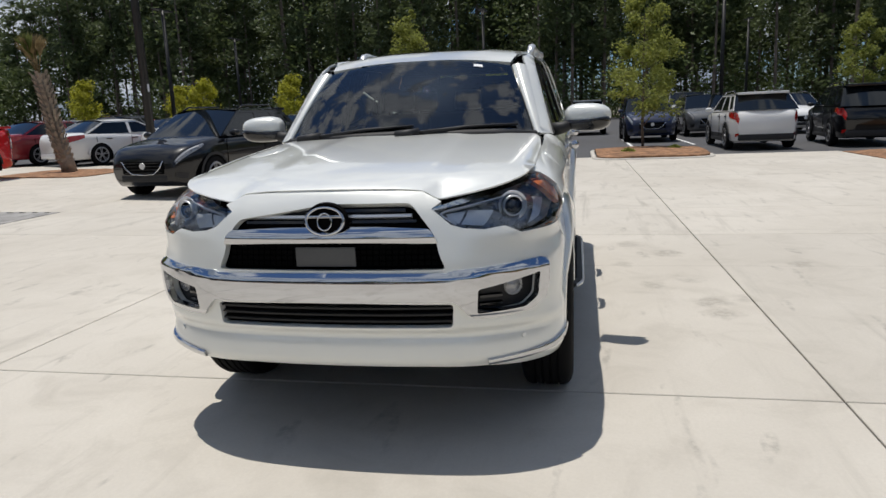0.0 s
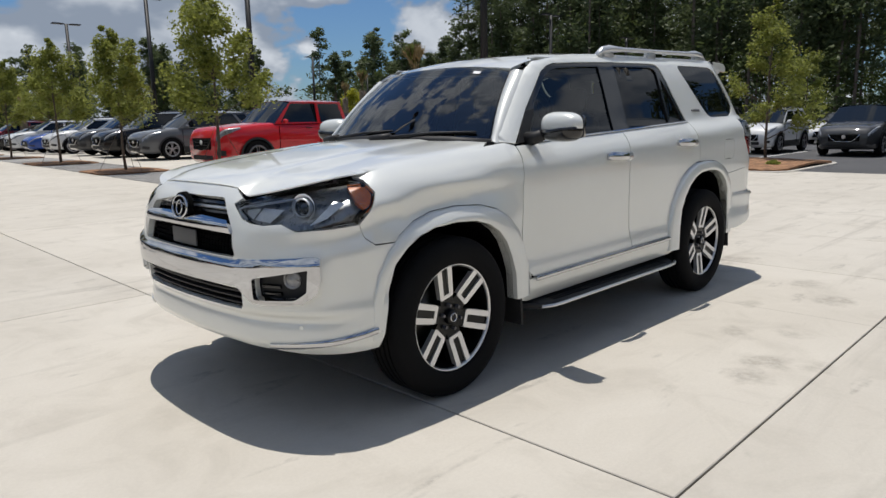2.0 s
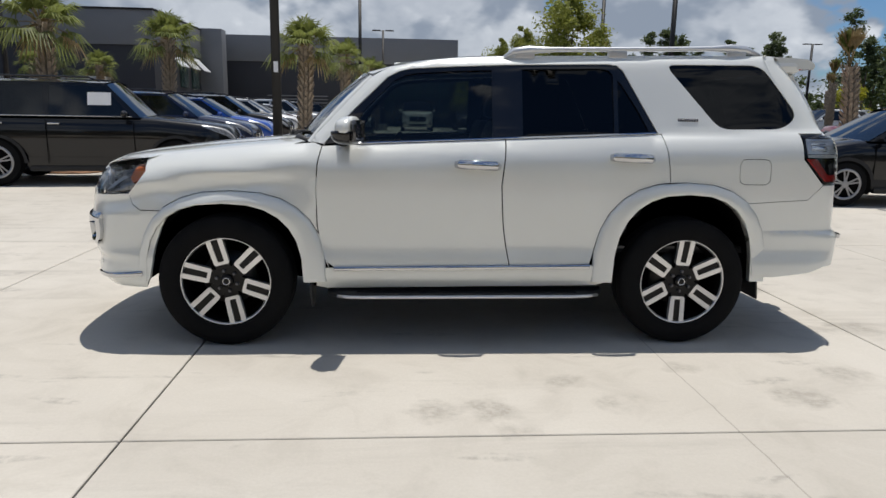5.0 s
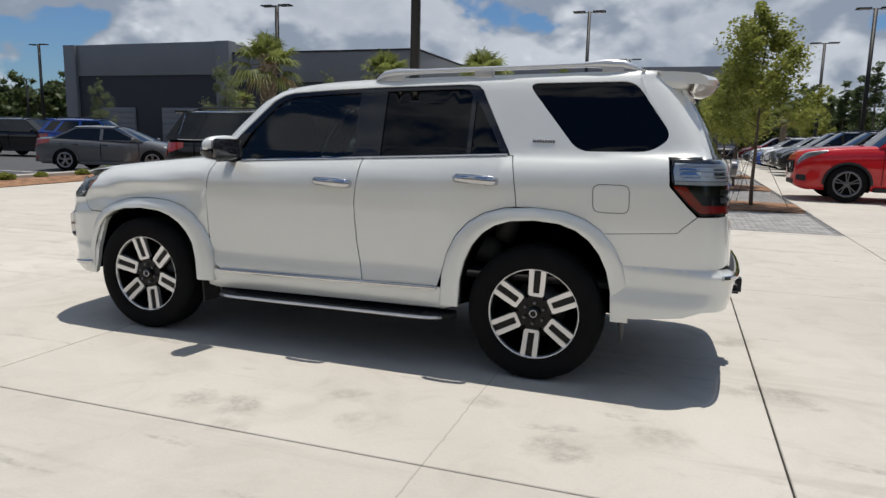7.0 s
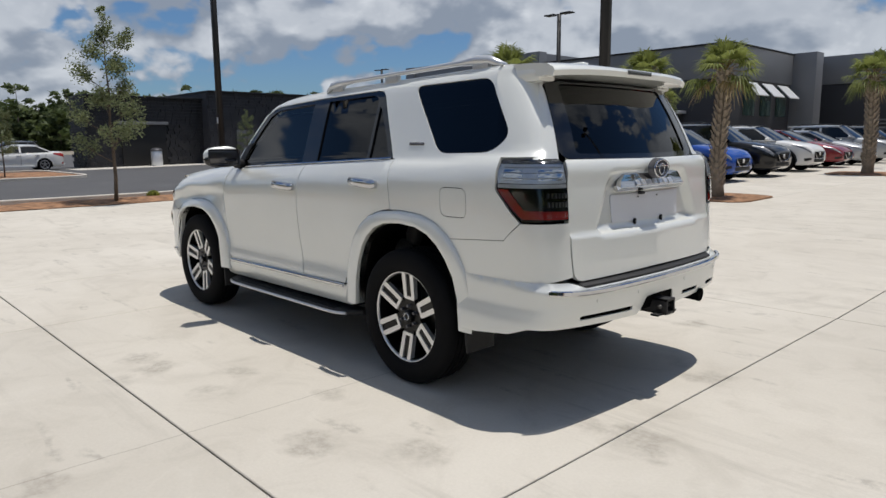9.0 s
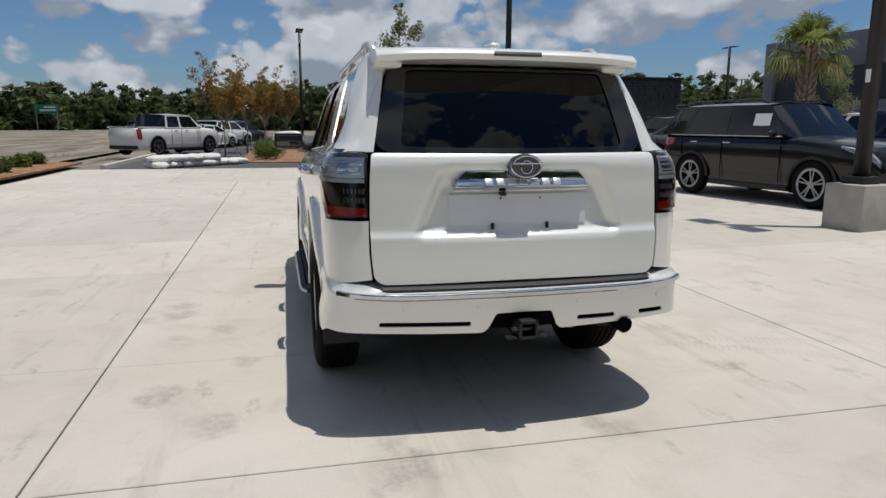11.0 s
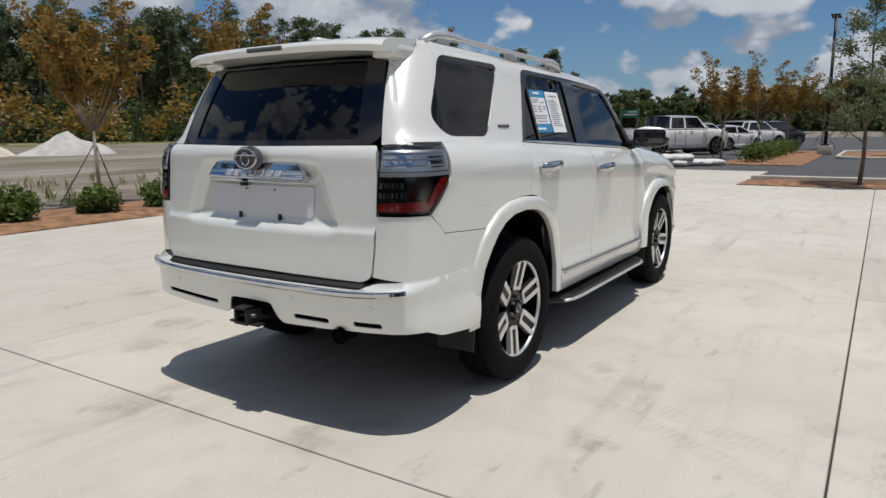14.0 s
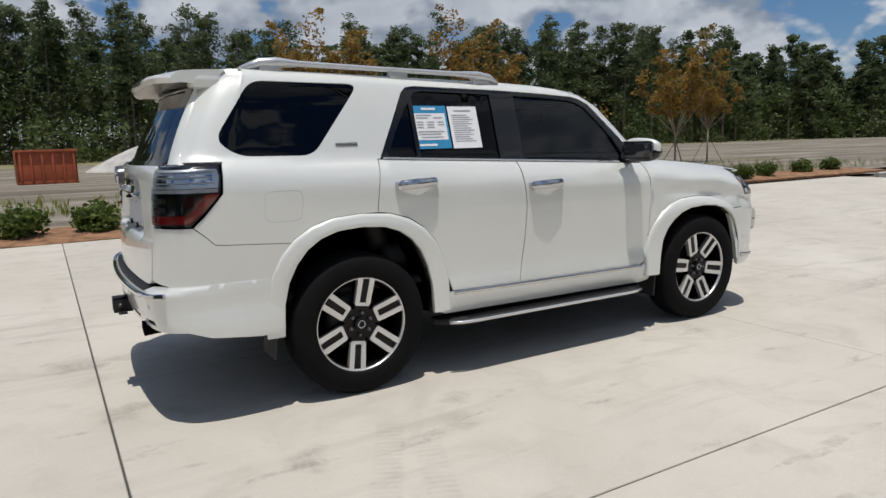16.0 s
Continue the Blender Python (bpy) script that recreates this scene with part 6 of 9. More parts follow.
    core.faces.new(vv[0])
    part("body_shade_core", core, BLACK_AND_SHADE, car)
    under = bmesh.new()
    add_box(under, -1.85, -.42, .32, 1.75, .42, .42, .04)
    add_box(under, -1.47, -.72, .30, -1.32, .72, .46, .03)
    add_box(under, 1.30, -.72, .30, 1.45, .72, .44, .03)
    part("underbody", under, BLACK_AND_SHADE, car)
    build_interior(car)
    # papers in the right rear door window
    for x0, x1, z0, z1, mt, nm in ((-.955, -.712, 1.352, 1.604, BLUE_PAPER, "blue and white price sheet"), (-.700, -.492, 1.350, 1.600, PAPER, "white printed sheet")):
        sh = panel([(u_side(x1, 1.45), z0), (u_side(x0, 1.45), z0), (u_side(x0, 1.45), z1), (u_side(x1, 1.45), z1)], shell, (), .08, .001, lift=-.008)
        ob = part("window_sheet", mirror(sh), mt, car, nm)

        def bit(a0, a1, b0, b1, mm, lift):
            xa, xb = x0 + (x1 - x0) * a0, x0 + (x1 - x0) * a1
            za, zb = z0 + (z1 - z0) * b0, z0 + (z1 - z0) * b1
            q = panel([(u_side(xb, 1.45), za), (u_side(xa, 1.45), za), (u_side(xa, 1.45), zb), (u_side(xb, 1.45), zb)], shell, (), .1, 0, lift=lift)
            part("print_bar", mirror(q), mm, ob)
        if mt is BLUE_PAPER:
            bit(.06, .94, .20, .82, PAPER, -.0065)
            bit(.3, .7, .90, .95, PAPER, -.0065)
            bit(.1, .6, .06, .11, PAPER, -.0065)
            for a0, a1, b in ((.12, .55, .76), (.12, .45, .70), (.6, .85, .70), (.12, .3, .60), (.4, .6, .60), (.7, .88, .60), (.12, .3, .54), (.4, .6, .54), (.7, .88, .54), (.12, .3, .48), (.4, .6, .48), (.12, .85, .38), (.12, .75, .32), (.2, .8, .25)):
                bit(a0, a1, b, b + .025, INK, -.005)
        else:
            bit(.2, .8, .88, .91, INK, -.0065)
            for k in range(13):
                bit(.10, .62 + .25 * ((k * 7) % 5) / 5, .78 - .052 * k, .78 - .052 * k + .018, INK, -.0065)
    ant = bmesh.new()
    add_box(ant, -1.98, -.03, 1.80, -1.86, .03, 1.845, .018)
    part("roof_antenna", ant, W, car)


def build_interior(car):
    def seat(x, y, w):
        s = new("car_seat")
        s.parent = car
        cu = bmesh.new()
        add_box(cu, x - .25, y - w, .62, x + .27, y + w, .80, .06)
        part("seat_cushion", cu, SEAT_CLOTH, s)
        bk = bmesh.new()
        add_box(bk, -.07, -w, 0, .07, w, .62, .055, Matrix.Translation((x - .25, y, .76)) @ Matrix.Rotation(radians(-16), 4, "Y"))
        part("seat_back", bk, SEAT_CLOTH, s)
        for yy in ((0,) if w < .4 else (-.4, 0, .4)):
            hr = bmesh.new()
            add_box(hr, -.045, -.12, 0, .045, .12, .17, .04, Matrix.Translation((x - .435, y + yy, 1.38)) @ Matrix.Rotation(radians(-14), 4, "Y"))
            part("headrest", hr, SEAT_CLOTH, s)
    seat(.12, .37, .25)
    seat(.12, -.37, .25)
    seat(-.88, 0, .64)
    d = bmesh.new()
    add_box(d, .52, -.74, .80, .88, .74, 1.16, .06)
    add_box(d, .60, -.72, 1.10, 1.0, .72, 1.20, .04)
    part("dashboard", d, DASH, car)
    w = bmesh.new()
    m = Matrix.Translation((.44, .37, 1.10)) @ Matrix.Rotation(radians(65), 4, "Y")
    ring = [m @ Vector((.185 * math.cos(a), .185 * math.sin(a), 0)) for a in (2 * math.pi * k / 28 for k in range(29))]
    add_tube(w, ring, .016, 8)
    for a in (0, 2.1, 4.2):
        add_tube(w, [m @ Vector((0, 0, -.02)), m @ Vector((.18 * math.cos(a), .18 * math.sin(a), 0))], .016, 6)
    part("steering_wheel", w, BLACK_PLASTIC, car)
    mr = bmesh.new()
    add_box(mr, .50, -.12, 1.52, .53, .12, 1.59, .015)
    part("rear_view_mirror", mr, BLACK_PLASTIC, car)
    fl = bmesh.new()
    add_box(fl, -2.2, -.78, .56, .95, .78, .60)
    part("cabin_floor", fl, DASH, car)
    hl = bmesh.new()
    rows = [[hl.verts.new((x, y, roof_surf(x, y).z - .03)) for y in np.linspace(-.56, .56, 9)] for x in np.linspace(.52, -2.0, 12)]
    for p, q in zip(rows, rows[1:]):
        for j in range(8):
            hl.faces.new((p[j], p[j + 1], q[j + 1], q[j]))
    part("headliner", hl, DASH, car)


SILVER_RAIL = surface("silver_rail_paint", (.62, .63, .64), .3, .6, .05, 3, 80, coat=.3)
build_offroader()

# ---- plants ----
def cloud(centres, radii, per, size, rng, flat=1.0, aspect=1.7):
    """Small leaves scattered in balls: arrays of corners for four-sided leaves, two a cluster bent at random."""
    c = np.repeat(np.asarray(centres, float), per, axis=0)
    r = np.repeat(np.asarray(radii, float), per)[:, None]
    n = len(c)
    d = rng.normal(size=(n, 3))
    d /= np.linalg.norm(d, axis=1)[:, None]
    p = c + d * r * (rng.random((n, 1)) ** 0.45) * np.array([1, 1, flat])
    a = rng.normal(size=(n, 3))
    a[:, 2] *= 0.6
    a /= np.linalg.norm(a, axis=1)[:, None]
    b = np.cross(a, rng.normal(size=(n, 3)))
    b /= np.linalg.norm(b, axis=1)[:, None]
    s = size * (0.6 + 0.8 * rng.random((n, 1)))
    a, b = a * s * aspect * 0.5, b * s * 0.5
    return np.stack([p - a, p + b * 0.9 - a * 0.1, p + a, p - b * 0.9 - a * 0.1], 1)


def leaf_mesh(name, quads):
    n = len(quads)
    me = bpy.data.meshes.new(name)
    me.vertices.add(4 * n)
    me.vertices.foreach_set("co", quads.reshape(-1).astype(np.float32))
    me.loops.add(4 * n)
    me.loops.foreach_set("vertex_index", np.arange(4 * n, dtype=np.int32))
    me.polygons.add(n)
    me.polygons.foreach_set("loop_start", np.arange(0, 4 * n, 4, dtype=np.int32))
    me.update(calc_edges=True)
    return me


def mesh_part(name, me, material, parent, label=""):
    me.materials.append(material)
    ob = new(name, me)
    if parent is not None:
        ob.parent = parent
    return tagged(ob, label)


def branching(rng, height, first, spread, n_limbs, r0, lean=0.0):
    """A trunk with limbs; returns the wood and the ends of the twigs."""
    bm = bmesh.new()
    trunk = [(0.02 * math.sin(3 * k) + lean * k, 0.02 * math.cos(4 * k), height * 0.8 * k / 6) for k in range(7)]
    add_tube(bm, trunk, [r0 * (1 - 0.8 * k / 6) for k in range(7)], 8)
    ends = []
    for k in range(n_limbs):
        t = first + (0.97 - first) * k / max(1, n_limbs - 1)
        z = height * 0.8 * t
        az = 2.4 * k + rng.random()
        ln = spread * (1.15 - 0.75 * t) * (0.7 + 0.5 * rng.random())
        up = 0.55 + 0.5 * t
        p0 = Vector((lean * t * 6, 0, z))
        p1 = p0 + Vector((math.cos(az), math.sin(az), up * 0.8)) * ln * 0.5
        p2 = p0 + Vector((math.cos(az), math.sin(az), up * 1.05)) * ln
        rr = r0 * 0.4 * (1 - 0.6 * t)
        add_tube(bm, [p0, p1, p2], [rr, rr * 0.6, rr * 0.25], 5)
        ends += [p1.lerp(p2, 0.3), p2, p1.lerp(p2, 0.7)]
        for j in range(2):
            a2 = az + (0.8 if j else -0.8)
            q = p1 + Vector((math.cos(a2), math.sin(a2), 0.6 * rng.random() + 0.2)) * ln * 0.5
            add_tube(bm, [p1, q], [rr * 0.5, rr * 0.2], 4)
            ends += [q, p1.lerp(q, 0.6)]
    ends.append(Vector((lean * 6, 0, height * 0.86)))
    return bm, ends


def young_tree(seed, height, spread, leaf_mat, label, leaf=0.075, per=46, ball=0.34, stakes=True, first=0.36, n_limbs=11, r0=0.045, bark=None):
    rng = np.random.default_rng(seed)
    t = thing("tree", label, "tree", group="young trees on the forecourt")
    wood, ends = branching(rng, height, first, spread, n_limbs, r0)
    part("trunk", wood, bark or BARK, t)
    cent, rad = [], []
    for e in ends:
        cent.append((e.x, e.y, e.z))
        rad.append(ball * (0.55 + 0.8 * rng.random()))
    top = height
    for k in range(5):
        cent.append((0.12 * rng.normal(), 0.12 * rng.normal(), top * (0.86 + 0.13 * k / 5)))
        rad.append(ball * (0.7 - 0.1 * k))
    mesh_part("crown", leaf_mesh("crown", cloud(cent, rad, per, leaf, rng, 0.9)), leaf_mat, t, "open crown of small leaves")
    if stakes:
        for k in range(3):
            a = 2.1 * k + 0.5
            bm = bmesh.new()
            add_tube(bm, [(math.cos(a) * 0.75, math.sin(a) * 0.75, -0.02), (0.02, 0.02, height * 0.33)], 0.006, 5)
            part("guy_wire", bm, BARK, t)
    return t


def palm(seed, height, label, bushy=1.0, pruned=False):
    rng = np.random.default_rng(seed)
    t = thing("palm_tree", label, "palm", group="palms on the forecourt")
    bm = bmesh.new()
    n = int(height / 0.09)
    add_tube(bm, [(0, 0, -0.05)] + [(0.03 * math.sin(k * 0.8), 0.03 * math.cos(k * 0.6), height * k / 8) for k in range(1, 9)], [0.17, 0.145, 0.125, 0.115, 0.11, 0.11, 0.115, 0.12, 0.08], 12)
    part("trunk", bm, PALM_BARK, t, "trunk with crossed leaf stubs")
    boots = bmesh.new()
    for k in range(n):
        z = 0.25 + (height - 0.25) * k / n
        for j in range(5):
            a = 2 * math.pi * j / 5 + k * 0.62
            m = Matrix.Translation((0.03 * math.sin(z * 2), 0, z)) @ Matrix.Rotation(a, 4, "Z") @ Matrix.Translation((0.112, 0, 0)) @ Matrix.Rotation(radians(26), 4, "Y")
            add_box(boots, -0.010, -0.034, -0.05, 0.012, 0.034, 0.13 + 0.06 * rng.random(), m=m)
    part("trunk_boot", boots, PALM_BARK, t, "crossed stubs of cut palm leaves", smooth=False)["kind"] = "stuff"
    stalks = bmesh.new()
    quads = []
    dry = []
    nf = int((10 if pruned else 30) * bushy)
    for k in range(nf):
        a = 2.4 * k + 0.3 * rng.normal()
        el = radians((88 if pruned else 82) - (14 if pruned else 118) * (k + 0.5) / nf + 6 * rng.normal())
        ln = (0.55 if pruned else 0.46) * (0.8 + 0.4 * rng.random())
        d = Vector((math.cos(a) * math.cos(el), math.sin(a) * math.cos(el), math.sin(el)))
        p0 = Vector((0, 0, height - 0.05))
        p1 = p0 + d * ln - Vector((0, 0, 0.03))
        add_tube(stalks, [p0, p0.lerp(p1, 0.5) + Vector((0, 0, 0.03)), p1], [0.016, 0.011, 0.008], 4)
        side = d.cross(Vector((0, 0, 1)))
        side = side.normalized() if side.length > 0.05 else Vector((1, 0, 0))
        up = side.cross(d).normalized()
        nb = 20
        for j in range(nb):
            f = (j / (nb - 1) - 0.5) * radians(50 if pruned else 215)
            bl = (0.56 if pruned else 0.44) * (1 + 0.2 * rng.random()) * (1 - 0.18 * abs(f))
            dd = (d * math.cos(f) + side * math.sin(f)).normalized()
            tip = p1 + dd * bl + Vector((0, 0, (-0.1 if pruned else -0.42) * bl * (0.3 + rng.random()) - (0.0 if el > 0 else 0.1)))
            mid = p1 + dd * bl * 0.5 + up * 0.03
            w = dd.cross(up).normalized() * 0.020
            q = [p1, mid + w, tip, mid - w]
            (dry if el < radians(-25) or pruned and k % 4 else quads).append([(v.x, v.y, v.z) for v in q])
    part("leaf_stalk", stalks, LEAF_PALM_DRY, t)["kind"] = "stuff"
    if quads:
        mesh_part("fronds", leaf_mesh("fronds", np.array(quads)), LEAF_PALM, t, "green fan leaves")
    if dry:
        mesh_part("dry_fronds", leaf_mesh("dry_fronds", np.array(dry)), LEAF_PALM_DRY, t, "dry yellow fan leaves")
    return t


def place(proto, x, y, rz=0.0, s=1.0, first=False, label=""):
    m = gpose(x, y, rz) @ Matrix.Diagonal((s, s, s, 1))
    if first:
        proto.matrix_world = m
        o = proto
    else:
        o = copy_thing(proto, gpose(x, y, rz))
        o.scale = (s, s, s)
    if label:
        o["label"] = label
    return o


t_lime = young_tree(11, 4.3, 1.15, LEAF_YOUNG, "young tree with a loose yellow-green crown, tied to stakes", 0.048, 150, 0.33)
place(t_lime, -3.6, -11.0, 20, 1.0, True)
for x, y, rz, s in ((-3.6, -16.5, 80, 0.92), (-3.6, -22.0, 160, 0.95), (-3.6, -28.0, 220, 0.9), (-3.6, -34.0, 300, 0.95), (-10.5, -47, 40, 1.0), (-6, -52, 0, 0.9)):
    place(t_lime, x, y, rz, s)
t_west = young_tree(12, 4.9, 1.15, LEAF_YOUNG, "slender tree with light green tiers of leaves on a mulch island", 0.055, 80, 0.27, False, 0.18, 13)
place(t_west, -16.6, 2.85, 0, 1.0, True)
place(t_west, -17.0, -4.2, 70, 0.95)
for x, y, rz, s in ((-33, 4.5, 10, 1.0), (-31, 14, 90, 1.1), (-36, -9, 200, 1.0), (-40, 20, 30, 1.1)):
    place(t_west, x, y, rz, s)
t_yel = young_tree(13, 3.9, 1.1, LEAF_YELLOW, "small tree with bright yellow-green leaves beyond the parked cars", 0.085, 80, 0.40, False, 0.2, 9)
place(t_yel, -36, -22.5, 0, 1.0, True)
for x, y, rz, s in ((-38, -17.5, 50, 1.05), (-40, -4, 120, 1.1), (-26, 17.5, 200, 1.2), (-42, -36, 60, 1.2), (-30, -40, 10, 1.0), (-35.5, -24, 70, .9)):
    place(t_yel, x, y, rz, s)
t_oak = young_tree(14, 4.75, 0.95, LEAF_OAK, "slim young oak with sparse grey-green leaves", 0.036, 85, 0.25, False, 0.26, 14, 0.05)
place(t_oak, 13.1, -2.15, 0, 1.0, True)
for x, y, rz, s in ((13.6, -16.5, 60, 0.85), (25, -22.0, 140, 0.8), (33.5, -16.2, 20, 0.7), (13.6, -24, 250, 0.9), (30, -3, 0, 0.7)):
    place(t_oak, x, y, rz, s)
def vase_tree(seed, height, label):
    """A staked tree whose limbs all fork from the trunk's top and fan out upwards."""
    rng = np.random.default_rng(seed)
    t = thing("tree", label, "tree", group="young trees on the forecourt")
    wood = bmesh.new()
    fork = height * 0.33
    add_tube(wood, [(0.05, 0.02, -0.05), (0.01, 0.0, fork * 0.5), (0, 0, fork)], [0.045, 0.036, 0.032], 8)
    cent, rad = [], []
    for k in range(13):
        az = 2.4 * k + 0.4 * rng.normal()
        out = height * (0.12 + 0.17 * rng.random())
        up = height * (0.30 + 0.30 * rng.random()) * (1.15 if k % 3 == 0 else 0.9)
        p0 = Vector((0, 0, fork - 0.12 * rng.random()))
        tip = p0 + Vector((math.cos(az) * out, math.sin(az) * out, up))
        mid = p0.lerp(tip, 0.5) + Vector((math.cos(az) * out * 0.14, math.sin(az) * out * 0.14, -0.03 * height))
        add_tube(wood, [p0, mid, tip], [0.018, 0.011, 0.004], 5)
        for j in range(5):
            f = 0.45 + 0.55 * j / 4
            q = mid.lerp(tip, (f - 0.45) / 0.55)
            e = q + Vector((rng.normal() * 0.16, rng.normal() * 0.16, 0.06 + 0.10 * rng.random())) * height / 4
            add_tube(wood, [q, e], [0.006, 0.002], 3)
            for c in (q, e):
                cent.append((c.x, c.y, c.z + 0.03))
                rad.append(0.20 * (0.5 + rng.random()))
    part("trunk", wood, PALE_BARK, t, "pale forked limbs")
    mesh_part("crown", leaf_mesh("crown", cloud(cent, rad, 46, 0.058, rng, 0.7)), LEAF_ORANGE, t, "thin crown of orange-brown leaves")
    for k in range(3):
        a = 2.1 * k + 0.5
        bm = bmesh.new()
        add_tube(bm, [(math.cos(a) * 0.75, math.sin(a) * 0.75, -0.02), (0.02, 0.02, fork * 0.85)], 0.012, 5)
        part("stake", bm, BARK, t)
    return t


PALE_BARK = surface("pale_grey_bark", (0.34, 0.29, 0.23), 0.9, 0, 0.3, 6, 40, 0.005)
t_or = vase_tree(15, 4.5, "small tree with thin orange-brown leaves tied to three stakes")
place(t_or, 2.8, 10.2, 0, 0.93, True)
for x, y, rz, s in ((7.4, 11.2, 100, 1.0), (14.2, 10.4, 220, 0.95), (26.8, 19.2, 10, 1.1), (27, 3.4, 10, 0.95), (31.5, 2.6, 80, 1.0), (36, 1.8, 200, 1.0), (41, 0.5, 140, 1.0)):
    place(t_or, x, y, rz, s)
p_a = palm(21, 2.75, "cabbage palm with a full green crown in a mulch ring")
place(p_a, 2.5, -11.4, 0, 1.0, True)
for x, y, rz, s in ((7.7, -10.25, 70, 1.1), (2.3, -21.4, 140, 1.12), (1.75, -31.2, 200, 1.15), (6.9, -15.6, 30, 1.15), (1.7, -41, 90, 1.1), (16, -33, 10, 1.2), (21, -36.5, 160, 1.3), (-8.2, -44, 60, 1.1), (26, -35, 240, 1.2)):
    place(p_a, x, y, rz, s)
p_b = palm(22, 2.75, "cabbage palm with a rough trunk and few cut-back leaves", 1.0, True)
place(p_b, -11.9, -12.9, 0, 1.0, True)
p_b.matrix_world = gpose(-11.9, -12.9) @ Matrix.Rotation(radians(11), 4, "X") @ Matrix.Diagonal((1.25, 1.25, 1, 1))
for x, y, rz, s in ((-19, -25, 60, 1.0), (-24, -33, 100, 1.0)):
    place(p_b, x, y, rz, s)


def shrub(seed, w, h, mat, label, group):
    rng = np.random.default_rng(seed)
    s = thing("shrub", label, "shrub", group=group)
    cent, rad = [], []
    for k in range(26):
        a, r = 2.4 * k, w * 0.36 * math.sqrt(rng.random())
        cent.append((math.cos(a) * r, math.sin(a) * r, h * (0.28 + 0.42 * rng.random() * (1 - r / w))))
        rad.append(0.16 * (0.7 + 0.6 * rng.random()) * w / 0.8)
    mesh_part("leaves", leaf_mesh("leaves", cloud(cent, rad, 60, 0.055, rng)), mat, s, "dense small green leaves")
    bm = bmesh.new()
    for k in range(6):
        a = k * 1.05
        add_tube(bm, [(0.03 * math.cos(a), 0.03 * math.sin(a), -0.03), (0.22 * w * math.cos(a), 0.22 * w * math.sin(a), h * 0.6)], [0.010, 0.005], 4)
    part("stems", bm, BARK, s)
    return s


sh = shrub(31, 0.80, 0.62, LEAF_SHRUB, "rounded green shrub in reddish mulch", "shrubs along the concrete")
first = True
for k, (x, s) in enumerate(((-4.4, 1.0), (-3.2, 1.05), (-2.15, 1.0), (-0.75, 1.0), (0.35, 1.05), (1.6, 0.95), (2.75, 1.0), (3.75, 1.05), (4.8, 1.1), (5.85, 1.1), (6.9, 0.95), (7.9, 1.0), (9.0, 0.95), (10.6, 1.0), (-5.8, 1.0), (-7.2, 1.0))):
    place(sh, x, 8.25 + 0.1 * math.sin(5 * k), 70 * k, s, first)
    first = False
for k, (x, y) in enumerate(((15.0, 8.6), (16.4, 8.8), (18.6, 9.0), (20.4, 9.1))):
    place(sh, x, y, 50 * k, 0.9)
hd = shrub(32, 1.3, 0.95, LEAF_SHRUB, "clipped green hedge shrub in a mulch bed", "hedge by the lane")
for k in range(7):
    place(hd, 23.0 + 1.7 * k, 1.5, 40 * k, 1.0, k == 0)
lo = shrub(33, 0.42, 0.30, LEAF_YOUNG, "small sparse shrub in pine straw", "low shrubs by the car park")
for k in range(18):
    place(lo, 13.9 + 0.15 * math.sin(3 * k), -3.3 - 1.15 * k, 60 * k, 0.8 + 0.3 * ((k * 7) % 5) / 5, k == 0)
for x, y in ((-15.2, 3.6), (-14.4, 2.3), (-14.8, -3.2), (-15.4, -4.8)):
    place(lo, x, y, 30, 0.9)


# the woods: trunks and crowns of many pines, saplings and undergrowth, and the dark depth behind
def woods(name, spots, seed, label, tall=20.0, leaf=0.5, per=26, clumps=30, bush=True, crown_at=0.5, spread=0.15, under=0.5):
    rng = np.random.default_rng(seed)
    wood = bmesh.new()
    quads, low = [], []
    for x, y in spots:
        h = tall * (0.66 + 0.46 * rng.random())
        z0 = slope(x, y) - 0.2
        lean = rng.normal(size=2) * 0.02 * h
        r = 0.13 + 0.09 * rng.random()
        add_tube(wood, [(x, y, z0), (x + lean[0] * 0.5, y + lean[1] * 0.5, z0 + h * 0.5), (x + lean[0], y + lean[1], z0 + h * 0.97)], [r, r * 0.75, r * 0.2], 5, caps=False)
        lo = min(0.8, max(0.12, crown_at + 0.10 * rng.normal()))
        t = lo + (1 - lo) * rng.random(clumps) ** 0.9
        w = h * spread * np.sqrt(np.clip(1.12 - t, 0.02, 1)) * (0.25 + 1.0 * rng.random(clumps))
        a = 2 * math.pi * rng.random(clumps)
        cent = np.stack([x + lean[0] * t + np.cos(a) * w, y + lean[1] * t + np.sin(a) * w, z0 + h * t], 1)
        rad = h * 0.068 * (0.5 + 0.9 * rng.random(clumps)) * (1.25 - 0.5 * t)
        quads.append(cloud(cent, rad, per, leaf * 0.8, rng, 0.6, 2.6))
    w = thing(name, label, "woods", kind="stuff")
    part("trunks", wood, PINE_BARK, w, "tall straight pine trunks")
    mesh_part("crowns", leaf_mesh("crowns", np.concatenate(quads)), NEEDLES, w, "ragged green pine crowns")
    if bush:
        cent, rad = [], []
        for x, y in spots:
            for k in range(7):
                zz = tall * under * rng.random() ** 1.7
                cent.append((x + 3.0 * rng.normal(), y + 3.0 * rng.normal(), slope(x, y) + 0.5 + zz))
                rad.append((1.0 + 0.05 * tall) * (0.5 + 0.8 * rng.random()))
        mesh_part("undergrowth", leaf_mesh("undergrowth", cloud(cent, rad, 76, leaf * 0.95, rng, 1.1, 1.9)), UNDERGROWTH, w, "bushes and saplings under the pines")
    return w


